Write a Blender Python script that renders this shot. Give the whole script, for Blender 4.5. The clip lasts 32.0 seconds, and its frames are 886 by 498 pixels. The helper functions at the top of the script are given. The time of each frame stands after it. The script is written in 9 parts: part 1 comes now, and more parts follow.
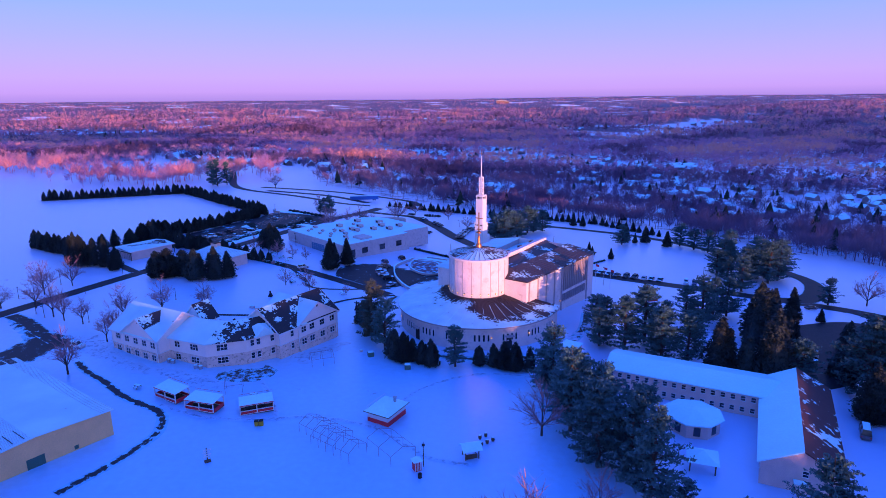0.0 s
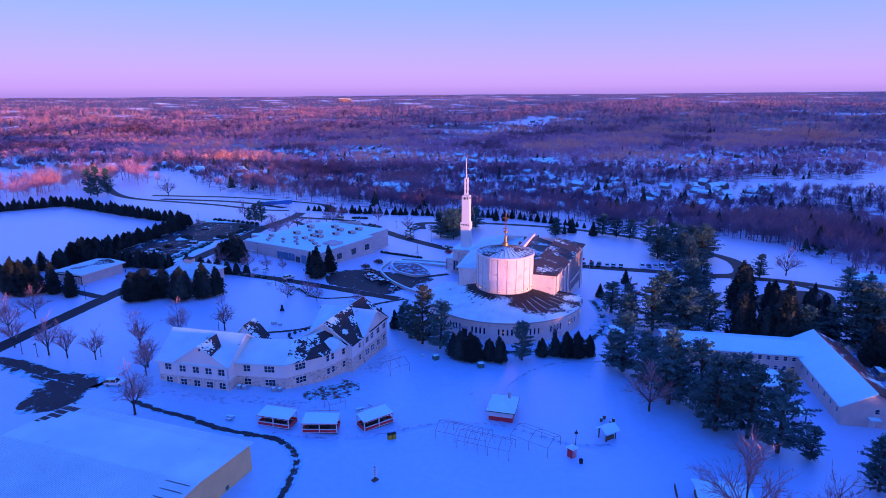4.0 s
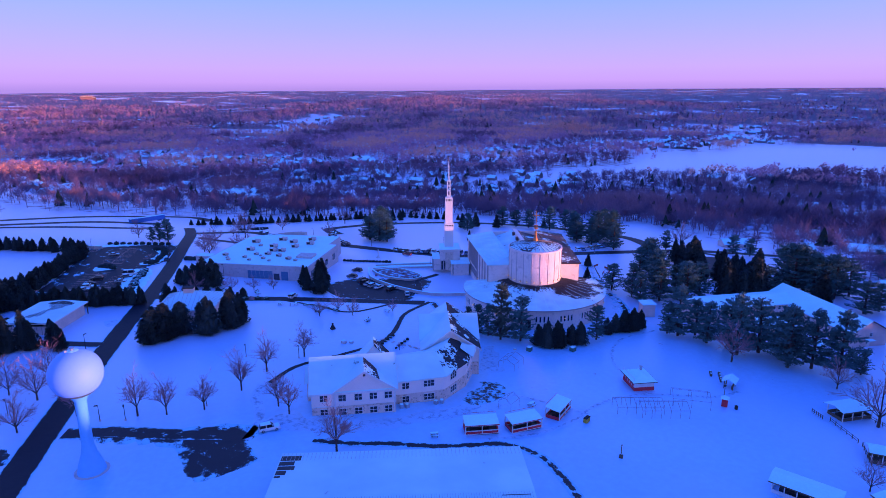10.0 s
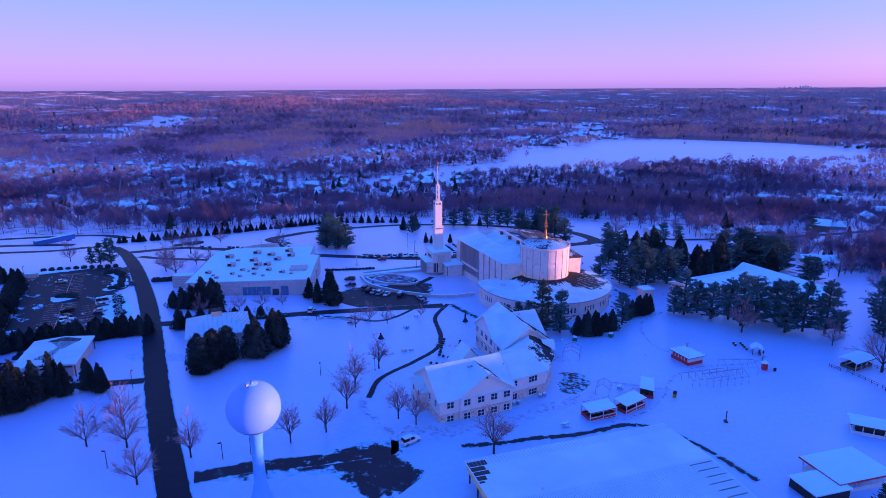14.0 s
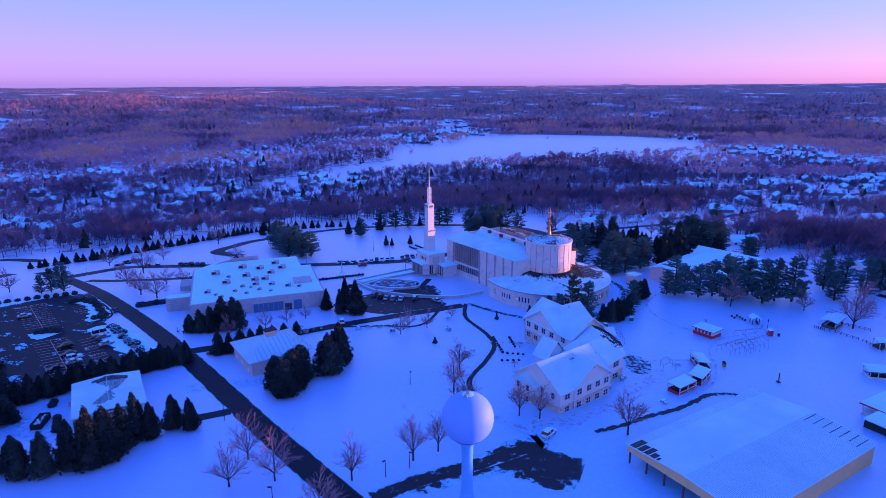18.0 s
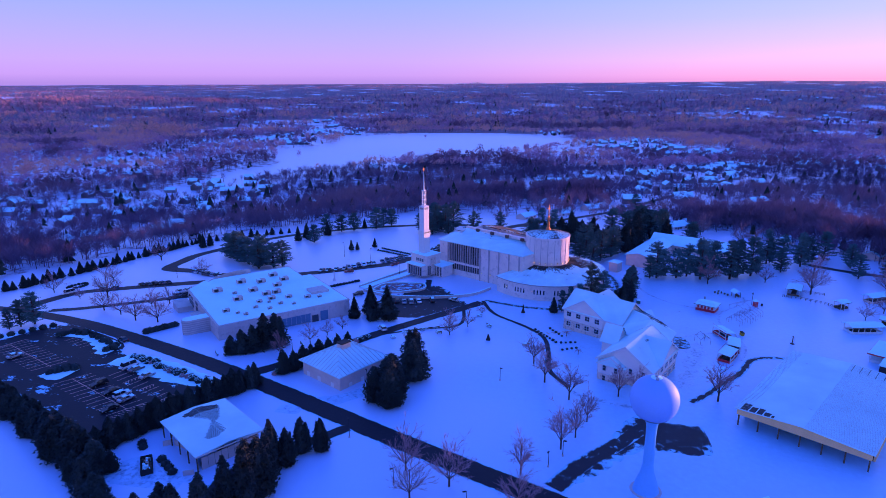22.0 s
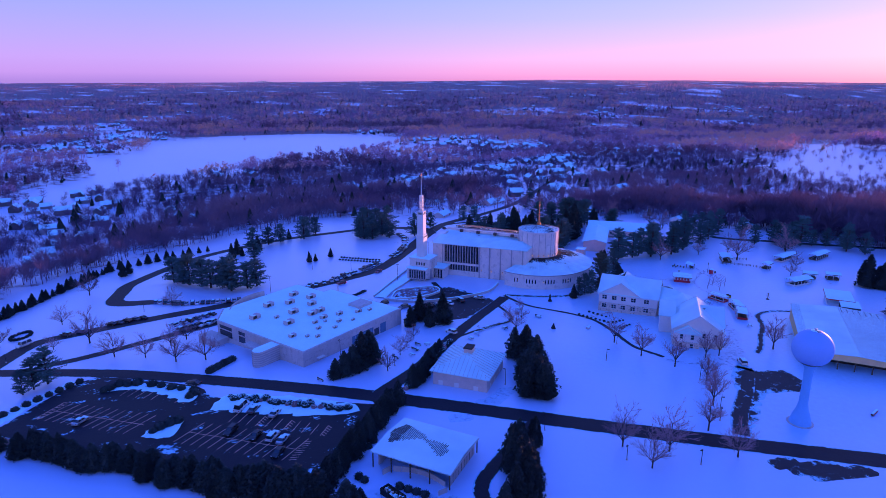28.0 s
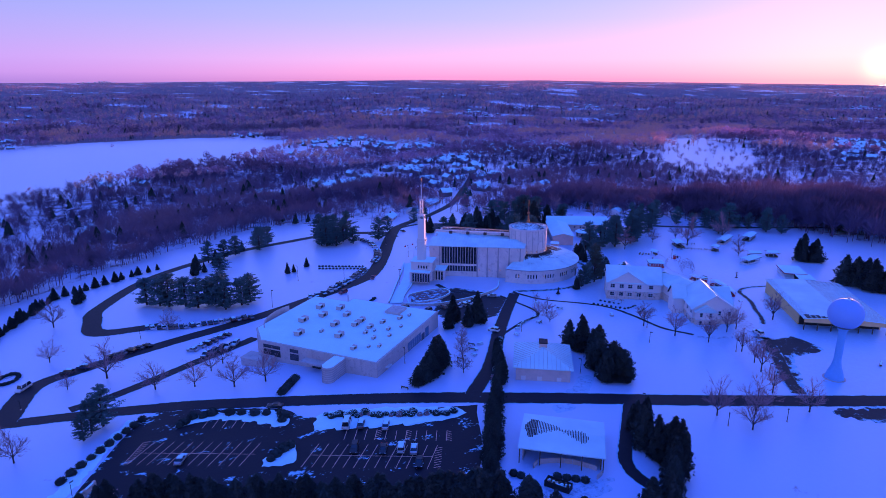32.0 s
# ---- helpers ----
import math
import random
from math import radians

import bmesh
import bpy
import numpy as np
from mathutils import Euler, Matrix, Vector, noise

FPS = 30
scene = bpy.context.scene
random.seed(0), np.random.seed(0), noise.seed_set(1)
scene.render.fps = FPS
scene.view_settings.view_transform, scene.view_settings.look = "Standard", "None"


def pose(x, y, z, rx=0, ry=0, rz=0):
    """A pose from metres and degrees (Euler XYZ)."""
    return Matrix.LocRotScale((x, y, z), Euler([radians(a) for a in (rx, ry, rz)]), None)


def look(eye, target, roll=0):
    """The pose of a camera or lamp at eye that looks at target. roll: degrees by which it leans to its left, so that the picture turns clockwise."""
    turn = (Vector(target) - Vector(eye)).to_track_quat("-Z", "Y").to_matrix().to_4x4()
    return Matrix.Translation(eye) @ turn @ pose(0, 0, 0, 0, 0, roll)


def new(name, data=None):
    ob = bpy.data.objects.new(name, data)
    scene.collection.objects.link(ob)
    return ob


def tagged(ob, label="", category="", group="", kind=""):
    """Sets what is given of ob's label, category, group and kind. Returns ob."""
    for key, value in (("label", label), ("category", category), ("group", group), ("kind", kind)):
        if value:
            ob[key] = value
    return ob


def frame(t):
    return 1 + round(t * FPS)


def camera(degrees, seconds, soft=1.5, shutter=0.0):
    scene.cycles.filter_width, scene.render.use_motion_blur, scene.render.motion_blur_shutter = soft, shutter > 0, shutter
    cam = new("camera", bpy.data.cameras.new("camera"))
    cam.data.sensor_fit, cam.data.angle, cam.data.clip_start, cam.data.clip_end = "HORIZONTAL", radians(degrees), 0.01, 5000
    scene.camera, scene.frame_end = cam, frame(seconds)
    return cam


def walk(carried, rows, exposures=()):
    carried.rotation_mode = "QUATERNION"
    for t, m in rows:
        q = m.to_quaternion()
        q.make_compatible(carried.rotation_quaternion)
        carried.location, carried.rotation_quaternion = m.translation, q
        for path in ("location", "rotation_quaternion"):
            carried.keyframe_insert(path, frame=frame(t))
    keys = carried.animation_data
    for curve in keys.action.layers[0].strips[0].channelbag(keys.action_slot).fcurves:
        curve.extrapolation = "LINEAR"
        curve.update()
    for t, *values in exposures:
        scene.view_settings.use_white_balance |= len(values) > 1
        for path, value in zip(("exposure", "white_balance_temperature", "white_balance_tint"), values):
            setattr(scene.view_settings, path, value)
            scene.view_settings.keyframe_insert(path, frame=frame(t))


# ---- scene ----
# camera: a drone that circles the campus at dusk
cam = camera(71.9, 32.0, 0.5)
METRES, EYE, TILT, LEAN, TURN = 510.0, 66.5, -13.9, 0.6, 0.0
ROWS = [
    (0.0, 0.0, 0.0, 0.0, 0.0, 0.0, -0.0),
    (0.5, -0.0151, -0.0011, 0.0005, -1.92, -0.05, 0.48),
    (1.0, -0.0303, -0.0016, 0.001, -3.8, -0.09, 0.89),
    (1.5, -0.0453, -0.0016, 0.0016, -5.7, -0.16, 1.34),
    (2.0, -0.0606, -0.001, 0.0024, -7.58, -0.23, 1.77),
    (2.5, -0.0759, 0.0, 0.0032, -9.48, -0.31, 2.15),
    (3.0, -0.0911, 0.0019, 0.0041, -11.33, -0.41, 2.57),
    (3.5, -0.1063, 0.0041, 0.005, -13.21, -0.52, 3.0),
    (5.5, -0.1661, 0.0164, 0.0103, -20.49, -1.19, 4.7),
    (6.0, -0.1808, 0.0207, 0.0118, -22.32, -1.35, 5.11),
    (6.5, -0.1951, 0.0255, 0.0137, -24.16, -1.54, 5.55),
    (7.0, -0.2093, 0.0309, 0.0155, -25.96, -1.76, 5.89),
    (7.5, -0.2234, 0.0367, 0.0175, -27.79, -1.97, 6.28),
    (8.0, -0.2374, 0.0428, 0.0198, -29.61, -2.21, 6.66),
    (8.5, -0.2513, 0.0493, 0.0221, -31.45, -2.43, 7.05),
    (9.0, -0.2649, 0.0562, 0.0244, -33.28, -2.7, 7.43),
    (9.5, -0.2781, 0.0637, 0.0267, -35.08, -2.94, 7.79),
    (10.0, -0.2911, 0.0715, 0.0291, -36.9, -3.21, 8.19),
    (10.5, -0.304, 0.0798, 0.0317, -38.73, -3.48, 8.53),
    (11.0, -0.3166, 0.0885, 0.0344, -40.55, -3.77, 8.89),
    (11.5, -0.3289, 0.0976, 0.0372, -42.39, -4.04, 9.22),
    (12.0, -0.3409, 0.1071, 0.0403, -44.21, -4.33, 9.51),
    (12.5, -0.3526, 0.1168, 0.0433, -46.04, -4.65, 9.84),
    (13.0, -0.364, 0.127, 0.0465, -47.86, -4.98, 10.13),
    (13.5, -0.3751, 0.1376, 0.0497, -49.69, -5.33, 10.43),
    (14.0, -0.3859, 0.1485, 0.0532, -51.5, -5.67, 10.71),
    (14.5, -0.3963, 0.1596, 0.0567, -53.31, -6.05, 11.02),
    (16.5, -0.4333, 0.208, 0.0722, -60.55, -7.64, 11.98),
    (17.0, -0.4418, 0.2208, 0.076, -62.36, -8.06, 12.16),
    (17.5, -0.4498, 0.2339, 0.0798, -64.17, -8.47, 12.35),
    (18.0, -0.4576, 0.2473, 0.0837, -66.0, -8.88, 12.55),
    (18.5, -0.4647, 0.2609, 0.0878, -67.82, -9.29, 12.72),
    (19.0, -0.4713, 0.2746, 0.0919, -69.62, -9.74, 12.9),
    (19.5, -0.4776, 0.2888, 0.0958, -71.43, -10.13, 13.04),
    (20.0, -0.4834, 0.303, 0.0997, -73.21, -10.56, 13.18),
    (20.5, -0.4885, 0.3164, 0.1036, -74.86, -10.96, 13.29),
    (21.0, -0.4936, 0.3309, 0.1076, -76.63, -11.38, 13.41),
    (21.5, -0.4982, 0.3454, 0.1118, -78.39, -11.82, 13.52),
    (22.0, -0.5022, 0.3602, 0.1161, -80.18, -12.27, 13.63),
    (22.5, -0.5058, 0.3749, 0.1202, -81.92, -12.68, 13.72),
    (23.0, -0.5091, 0.3899, 0.1246, -83.7, -13.14, 13.77),
    (23.5, -0.5117, 0.4049, 0.1288, -85.45, -13.58, 13.82),
    (24.0, -0.514, 0.4199, 0.1328, -87.18, -14.01, 13.86),
    (24.5, -0.5153, 0.4351, 0.1372, -88.9, -14.45, 13.86),
    (25.0, -0.5165, 0.4504, 0.1414, -90.61, -14.88, 13.86),
    (25.5, -0.5175, 0.4658, 0.1456, -92.32, -15.31, 13.84),
    (27.5, -0.5182, 0.5262, 0.1647, -99.21, -17.0, 13.8),
    (28.0, -0.5168, 0.5414, 0.1693, -100.9, -17.39, 13.75),
    (28.5, -0.515, 0.5564, 0.1739, -102.59, -17.79, 13.69),
    (29.0, -0.5128, 0.5715, 0.1784, -104.28, -18.18, 13.62),
    (29.5, -0.51, 0.5864, 0.1829, -105.95, -18.58, 13.56),
    (30.0, -0.5067, 0.6012, 0.1874, -107.63, -18.97, 13.47),
    (30.5, -0.5029, 0.6158, 0.1918, -109.31, -19.38, 13.38),
    (31.0, -0.4987, 0.6305, 0.1959, -110.96, -19.76, 13.26),
    (31.5, -0.4942, 0.6451, 0.2001, -112.62, -20.15, 13.12),
    (32.0, -0.4893, 0.6596, 0.2041, -114.29, -20.52, 12.97),
]
EXPOSURE = [(0.0, 0.13, 6600, 13), (13.0, 0.16, 6700, 15), (25.0, 0.10, 6800, 21), (32.0, 0.0, 6900, 27)]
walk(cam, [(t, pose(0, 0, EYE, TILT, LEAN, TURN) @ pose(METRES * x, METRES * y, METRES * z, 90 + pitch, roll, yaw)) for t, x, y, z, yaw, pitch, roll in ROWS], EXPOSURE)

# ---- light: dusk sky, pink low down and deep blue overhead, sun on the horizon ----
SUN_DIR = Vector((0.526, -0.850, 0.0185)).normalized()
world = bpy.data.worlds.new("dusk_sky")
scene.world = world
world.use_nodes = True
wt = world.node_tree
wt.nodes.clear()


def wnode(kind, **kw):
    n = wt.nodes.new(kind)
    for k, v in kw.items():
        setattr(n, k, v)
    return n


def ramp_node(tree, stops, interp="LINEAR"):
    r = tree.nodes.new("ShaderNodeValToRGB")
    r.color_ramp.interpolation = interp
    els = r.color_ramp.elements
    els[0].position, els[0].color = stops[0][0], (*stops[0][1], 1)
    els[1].position, els[1].color = stops[-1][0], (*stops[-1][1], 1)
    for p, c in stops[1:-1]:
        e = els.new(p)
        e.color = (*c, 1)
    return r


w_out = wnode("ShaderNodeOutputWorld")
w_bg = wnode("ShaderNodeBackground")
w_bg.inputs["Strength"].default_value = 1.0
w_tc = wnode("ShaderNodeTexCoord")
w_sep = wnode("ShaderNodeSeparateXYZ")
wt.links.new(w_tc.outputs["Generated"], w_sep.inputs[0])
# height above the horizon (z of the direction) to colour
w_ramp = ramp_node(wt, [
    (0.0, (0.40, 0.26, 0.78)), (0.012, (0.52, 0.33, 0.90)), (0.032, (0.51, 0.37, 0.97)), (0.058, (0.42, 0.38, 0.97)), (0.088, (0.33, 0.38, 0.97)),
    (0.13, (0.23, 0.38, 0.97)), (0.25, (0.21, 0.35, 1.06)), (0.5, (0.09, 0.25, 1.33)), (1.0, (0.0, 0.19, 1.48))])
wt.links.new(w_sep.outputs["Z"], w_ramp.inputs[0])
# warm side towards the sun
w_dot = wnode("ShaderNodeVectorMath", operation="DOT_PRODUCT")
wt.links.new(w_tc.outputs["Generated"], w_dot.inputs[0])
w_dot.inputs[1].default_value = SUN_DIR
w_side = wnode("ShaderNodeMapRange")
w_side.interpolation_type = "SMOOTHSTEP"
w_side.inputs["From Min"].default_value, w_side.inputs["From Max"].default_value = 0.25, 1.0
wt.links.new(w_dot.outputs["Value"], w_side.inputs[0])
w_warm = ramp_node(wt, [
    (0.0, (0.90, 0.34, 0.68)), (0.012, (0.97, 0.43, 0.81)), (0.032, (0.88, 0.53, 0.97)), (0.058, (0.62, 0.52, 1.0)), (0.09, (0.41, 0.50, 1.0)),
    (0.135, (0.29, 0.46, 1.0)), (0.25, (0.28, 0.37, 1.06)), (0.5, (0.11, 0.25, 1.33)), (1.0, (0.0, 0.19, 1.48))])
wt.links.new(w_sep.outputs["Z"], w_warm.inputs[0])
w_mix = wnode("ShaderNodeMix", data_type="RGBA")
wt.links.new(w_side.outputs[0], w_mix.inputs["Factor"])
wt.links.new(w_ramp.outputs[0], w_mix.inputs["A"])
wt.links.new(w_warm.outputs[0], w_mix.inputs["B"])
# glow of the setting sun, close about it
w_pow = wnode("ShaderNodeMath", operation="POWER")
w_clamp = wnode("ShaderNodeMath", operation="MAXIMUM")
w_clamp.inputs[1].default_value = 0.0
wt.links.new(w_dot.outputs["Value"], w_clamp.inputs[0])
wt.links.new(w_clamp.outputs[0], w_pow.inputs[0])
w_pow.inputs[1].default_value = 6000.0
w_glow = wnode("ShaderNodeMix", data_type="RGBA", blend_type="ADD")
wt.links.new(w_pow.outputs[0], w_glow.inputs["Factor"])
wt.links.new(w_mix.outputs["Result"], w_glow.inputs["A"])
w_glow.inputs["B"].default_value = (1.5, 0.62, 0.30, 1)
# a share of physical dusk sky
w_sky = wnode("ShaderNodeTexSky", sky_type="NISHITA", sun_disc=False)
w_sky.sun_elevation = math.asin(SUN_DIR.z)
w_sky.sun_rotation = math.atan2(SUN_DIR.x, SUN_DIR.y)
w_sum = wnode("ShaderNodeMix", data_type="RGBA", blend_type="ADD")
w_sum.inputs["Factor"].default_value = 0.05
wt.links.new(w_glow.outputs["Result"], w_sum.inputs["A"])
wt.links.new(w_sky.outputs[0], w_sum.inputs["B"])
wt.links.new(w_sum.outputs["Result"], w_bg.inputs["Color"])
wt.links.new(w_bg.outputs[0], w_out.inputs["Surface"])

sun = new("sun", bpy.data.lights.new("sun", "SUN"))
sun.data.energy, sun.data.angle, sun.data.color = 6.2, radians(0.6), (1.0, 0.45, 0.34)
sun.matrix_world = look(SUN_DIR * 100, (0, 0, 0))

# ---- materials ----
def material(name, col, rough=0.6, scale=1.0, vary=0.15, bump=0.0, bump_scale=None, metal=0.0, spec=0.4, dirt=None, dirt_amount=0.3, by_object=0.0):
    """Procedural surface: colour with fine and coarse variation, bump, optional stains of a second colour."""
    m = bpy.data.materials.new(name)
    m.use_nodes = True
    t = m.node_tree
    b = t.nodes["Principled BSDF"]
    b.inputs["Roughness"].default_value, b.inputs["Metallic"].default_value = rough, metal
    b.inputs["Specular IOR Level"].default_value = spec
    tc = t.nodes.new("ShaderNodeTexCoord")
    coarse, fine = t.nodes.new("ShaderNodeTexNoise"), t.nodes.new("ShaderNodeTexNoise")
    coarse.inputs["Scale"].default_value, fine.inputs["Scale"].default_value = 0.35 * scale, 4.0 * scale
    coarse.inputs["Detail"].default_value, fine.inputs["Detail"].default_value = 4, 3
    for n in (coarse, fine):
        t.links.new(tc.outputs["Object"], n.inputs["Vector"])
    add = t.nodes.new("ShaderNodeMath")
    add.operation = "ADD"
    t.links.new(coarse.outputs[0], add.inputs[0])
    t.links.new(fine.outputs[0], add.inputs[1])
    rng = t.nodes.new("ShaderNodeMapRange")
    rng.inputs["From Min"].default_value, rng.inputs["From Max"].default_value = 0.6, 1.4
    rng.inputs["To Min"].default_value, rng.inputs["To Max"].default_value = 1 - vary, 1 + vary
    t.links.new(add.outputs[0], rng.inputs[0])
    mul = t.nodes.new("ShaderNodeMix")
    mul.data_type, mul.blend_type = "RGBA", "MULTIPLY"
    mul.inputs["Factor"].default_value = 1.0
    mul.inputs["A"].default_value = (*col, 1)
    t.links.new(rng.outputs[0], mul.inputs["B"])
    last = mul.outputs["Result"]
    if by_object:
        oi = t.nodes.new("ShaderNodeObjectInfo")
        r2 = t.nodes.new("ShaderNodeMapRange")
        r2.inputs["To Min"].default_value, r2.inputs["To Max"].default_value = 1 - by_object, 1 + by_object
        t.links.new(oi.outputs["Random"], r2.inputs[0])
        m3 = t.nodes.new("ShaderNodeMix")
        m3.data_type, m3.blend_type = "RGBA", "MULTIPLY"
        m3.inputs["Factor"].default_value = 1.0
        t.links.new(last, m3.inputs["A"])
        t.links.new(r2.outputs[0], m3.inputs["B"])
        last = m3.outputs["Result"]
    if dirt:
        st = t.nodes.new("ShaderNodeTexNoise")
        st.inputs["Scale"].default_value, st.inputs["Detail"].default_value = 0.8 * scale, 6
        t.links.new(tc.outputs["Object"], st.inputs["Vector"])
        sr = t.nodes.new("ShaderNodeMapRange")
        sr.inputs["From Min"].default_value, sr.inputs["From Max"].default_value = 0.62 - dirt_amount * 0.4, 0.72 - dirt_amount * 0.4
        t.links.new(st.outputs[0], sr.inputs[0])
        m2 = t.nodes.new("ShaderNodeMix")
        m2.data_type = "RGBA"
        t.links.new(sr.outputs[0], m2.inputs["Factor"])
        t.links.new(last, m2.inputs["A"])
        m2.inputs["B"].default_value = (*dirt, 1)
        last = m2.outputs["Result"]
    t.links.new(last, b.inputs["Base Color"])
    if bump:
        bp = t.nodes.new("ShaderNodeBump")
        bp.inputs["Strength"].default_value, bp.inputs["Distance"].default_value = bump, 0.05
        bn = t.nodes.new("ShaderNodeTexNoise")
        bn.inputs["Scale"].default_value, bn.inputs["Detail"].default_value = bump_scale or 6 * scale, 5
        t.links.new(tc.outputs["Object"], bn.inputs["Vector"])
        t.links.new(bn.outputs[0], bp.inputs["Height"])
        t.links.new(bp.outputs[0], b.inputs["Normal"])
    return m


def glowing(name, col, strength):
    m = bpy.data.materials.new(name)
    m.use_nodes = True
    b = m.node_tree.nodes["Principled BSDF"]
    b.inputs["Base Color"].default_value = (*col, 1)
    b.inputs["Emission Color"].default_value, b.inputs["Emission Strength"].default_value = (*col, 1), strength
    return m


# SNOW_COL is bluer than snow: dusk skylight is put into the colour
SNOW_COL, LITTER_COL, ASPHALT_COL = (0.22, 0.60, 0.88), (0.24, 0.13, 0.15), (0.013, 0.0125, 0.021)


def masked(name, a, b_col, attribute, lo, hi, scale, rough_a=0.55, rough_b=0.8, weight=1.0, coord="Object", bump=0.3, stretch=None, spec=0.2, crust=0.0, thin=None):
    """Two surfaces, b_col over a, mixed by a mesh attribute plus noise: snow over asphalt, litter over snow. thin: snow
    colour with lavender light in it.
    """
    m = bpy.data.materials.new(name)
    m.use_nodes = True
    t = m.node_tree
    p = t.nodes["Principled BSDF"]
    p.inputs["Specular IOR Level"].default_value = spec
    at = t.nodes.new("ShaderNodeAttribute")
    at.attribute_name = attribute
    tc = t.nodes.new("ShaderNodeTexCoord")
    src = tc.outputs[coord]
    if stretch:
        mp = t.nodes.new("ShaderNodeMapping")
        mp.inputs["Scale"].default_value = stretch
        t.links.new(src, mp.inputs[0])
        src = mp.outputs[0]
    n1, n2 = t.nodes.new("ShaderNodeTexNoise"), t.nodes.new("ShaderNodeTexNoise")
    n1.inputs["Scale"].default_value, n2.inputs["Scale"].default_value = scale, scale * 7
    n1.inputs["Detail"].default_value = n2.inputs["Detail"].default_value = 6
    for n in (n1, n2):
        t.links.new(src, n.inputs["Vector"])
    s = t.nodes.new("ShaderNodeMath")
    s.operation = "MULTIPLY_ADD"
    t.links.new(n2.outputs[0], s.inputs[0])
    s.inputs[1].default_value = 0.5
    t.links.new(n1.outputs[0], s.inputs[2])
    s2 = t.nodes.new("ShaderNodeMath")
    s2.operation = "MULTIPLY_ADD"
    t.links.new(at.outputs["Fac"], s2.inputs[0])
    s2.inputs[1].default_value = weight
    t.links.new(s.outputs[0], s2.inputs[2])
    r = t.nodes.new("ShaderNodeMapRange")
    r.inputs["From Min"].default_value, r.inputs["From Max"].default_value = lo, hi
    t.links.new(s2.outputs[0], r.inputs[0])
    mx = t.nodes.new("ShaderNodeMix")
    mx.data_type = "RGBA"
    t.links.new(r.outputs[0], mx.inputs["Factor"])
    n3 = t.nodes.new("ShaderNodeTexNoise")
    n3.inputs["Scale"].default_value, n3.inputs["Detail"].default_value = scale * 0.3, 4
    t.links.new(src, n3.inputs["Vector"])
    blend = t.nodes.new("ShaderNodeMath")
    blend.operation = "MULTIPLY_ADD"
    t.links.new(n3.outputs[0], blend.inputs[0])
    blend.inputs[1].default_value = 1.6
    half = t.nodes.new("ShaderNodeMath")
    half.operation = "MULTIPLY_ADD"
    t.links.new(n2.outputs[0], half.inputs[0])
    half.inputs[1].default_value, half.inputs[2].default_value = 1.2, -0.9
    t.links.new(half.outputs[0], blend.inputs[2])
    var = t.nodes.new("ShaderNodeMix")
    var.data_type = "RGBA"
    var.inputs["A"].default_value = (*[c * 0.86 for c in a], 1)
    var.inputs["B"].default_value = (*[min(1, c * 1.1) for c in a], 1)
    t.links.new(blend.outputs[0], var.inputs["Factor"])
    base = var.outputs["Result"]
    if thin:
        # second snow tone by the mask: lavender evening light is put into this colour
        tinged, soft_ = t.nodes.new("ShaderNodeAttribute"), t.nodes.new("ShaderNodeMix")
        tinged.attribute_name, soft_.data_type = "tinged", "RGBA"
        soft_.inputs["B"].default_value = (*thin, 1)
        t.links.new(tinged.outputs["Fac"], soft_.inputs["Factor"])
        t.links.new(base, soft_.inputs["A"])
        base = soft_.outputs["Result"]
    t.links.new(base, mx.inputs["A"])
    var2 = t.nodes.new("ShaderNodeMix")
    var2.data_type = "RGBA"
    var2.inputs["A"].default_value = (*[c * 0.6 for c in b_col], 1)
    var2.inputs["B"].default_value = (*[min(1, c * 1.4) for c in b_col], 1)
    t.links.new(n1.outputs[0], var2.inputs["Factor"])
    t.links.new(var2.outputs["Result"], mx.inputs["B"])
    t.links.new(mx.outputs["Result"], p.inputs["Base Color"])
    if crust:
        # frozen crust on the snow alone
        p.inputs["Coat Roughness"].default_value, p.inputs["Coat IOR"].default_value, p.inputs["Sheen Roughness"].default_value = 0.38, 1.7, 0.35
        for socket, amount in (("Coat Weight", crust), ("Sheen Weight", 0.28 * crust)):
            cr = t.nodes.new("ShaderNodeMapRange")
            cr.inputs["To Min"].default_value, cr.inputs["To Max"].default_value = amount, 0.0
            t.links.new(r.outputs[0], cr.inputs[0])
            t.links.new(cr.outputs[0], p.inputs[socket])
    rr = t.nodes.new("ShaderNodeMapRange")
    rr.inputs["To Min"].default_value, rr.inputs["To Max"].default_value = rough_a, rough_b
    t.links.new(r.outputs[0], rr.inputs[0])
    t.links.new(rr.outputs[0], p.inputs["Roughness"])
    bp = t.nodes.new("ShaderNodeBump")
    bp.inputs["Strength"].default_value, bp.inputs["Distance"].default_value = bump, 0.25
    t.links.new(s.outputs[0], bp.inputs["Height"])
    t.links.new(bp.outputs[0], p.inputs["Normal"])
    return m


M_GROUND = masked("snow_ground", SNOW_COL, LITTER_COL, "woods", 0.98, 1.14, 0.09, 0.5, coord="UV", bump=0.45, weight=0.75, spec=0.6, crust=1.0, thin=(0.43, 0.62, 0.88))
M_ROAD = masked("asphalt_with_snow", ASPHALT_COL, SNOW_COL, "edge", 1.50, 1.62, 0.45, 0.6, 0.55, weight=1.15, spec=0.22)
M_LOT = masked("worn_asphalt_with_slush", ASPHALT_COL, SNOW_COL, "edge", 0.885, 0.935, 0.30, 0.6, 0.55, weight=0.3, spec=0.22, stretch=(1.0, 0.55, 1.0))
M_SLUSH = masked("slushy_asphalt", (0.030, 0.026, 0.032), SNOW_COL, "edge", 0.93, 1.0, 0.5, 0.6, 0.55, weight=0.45, spec=0.22)
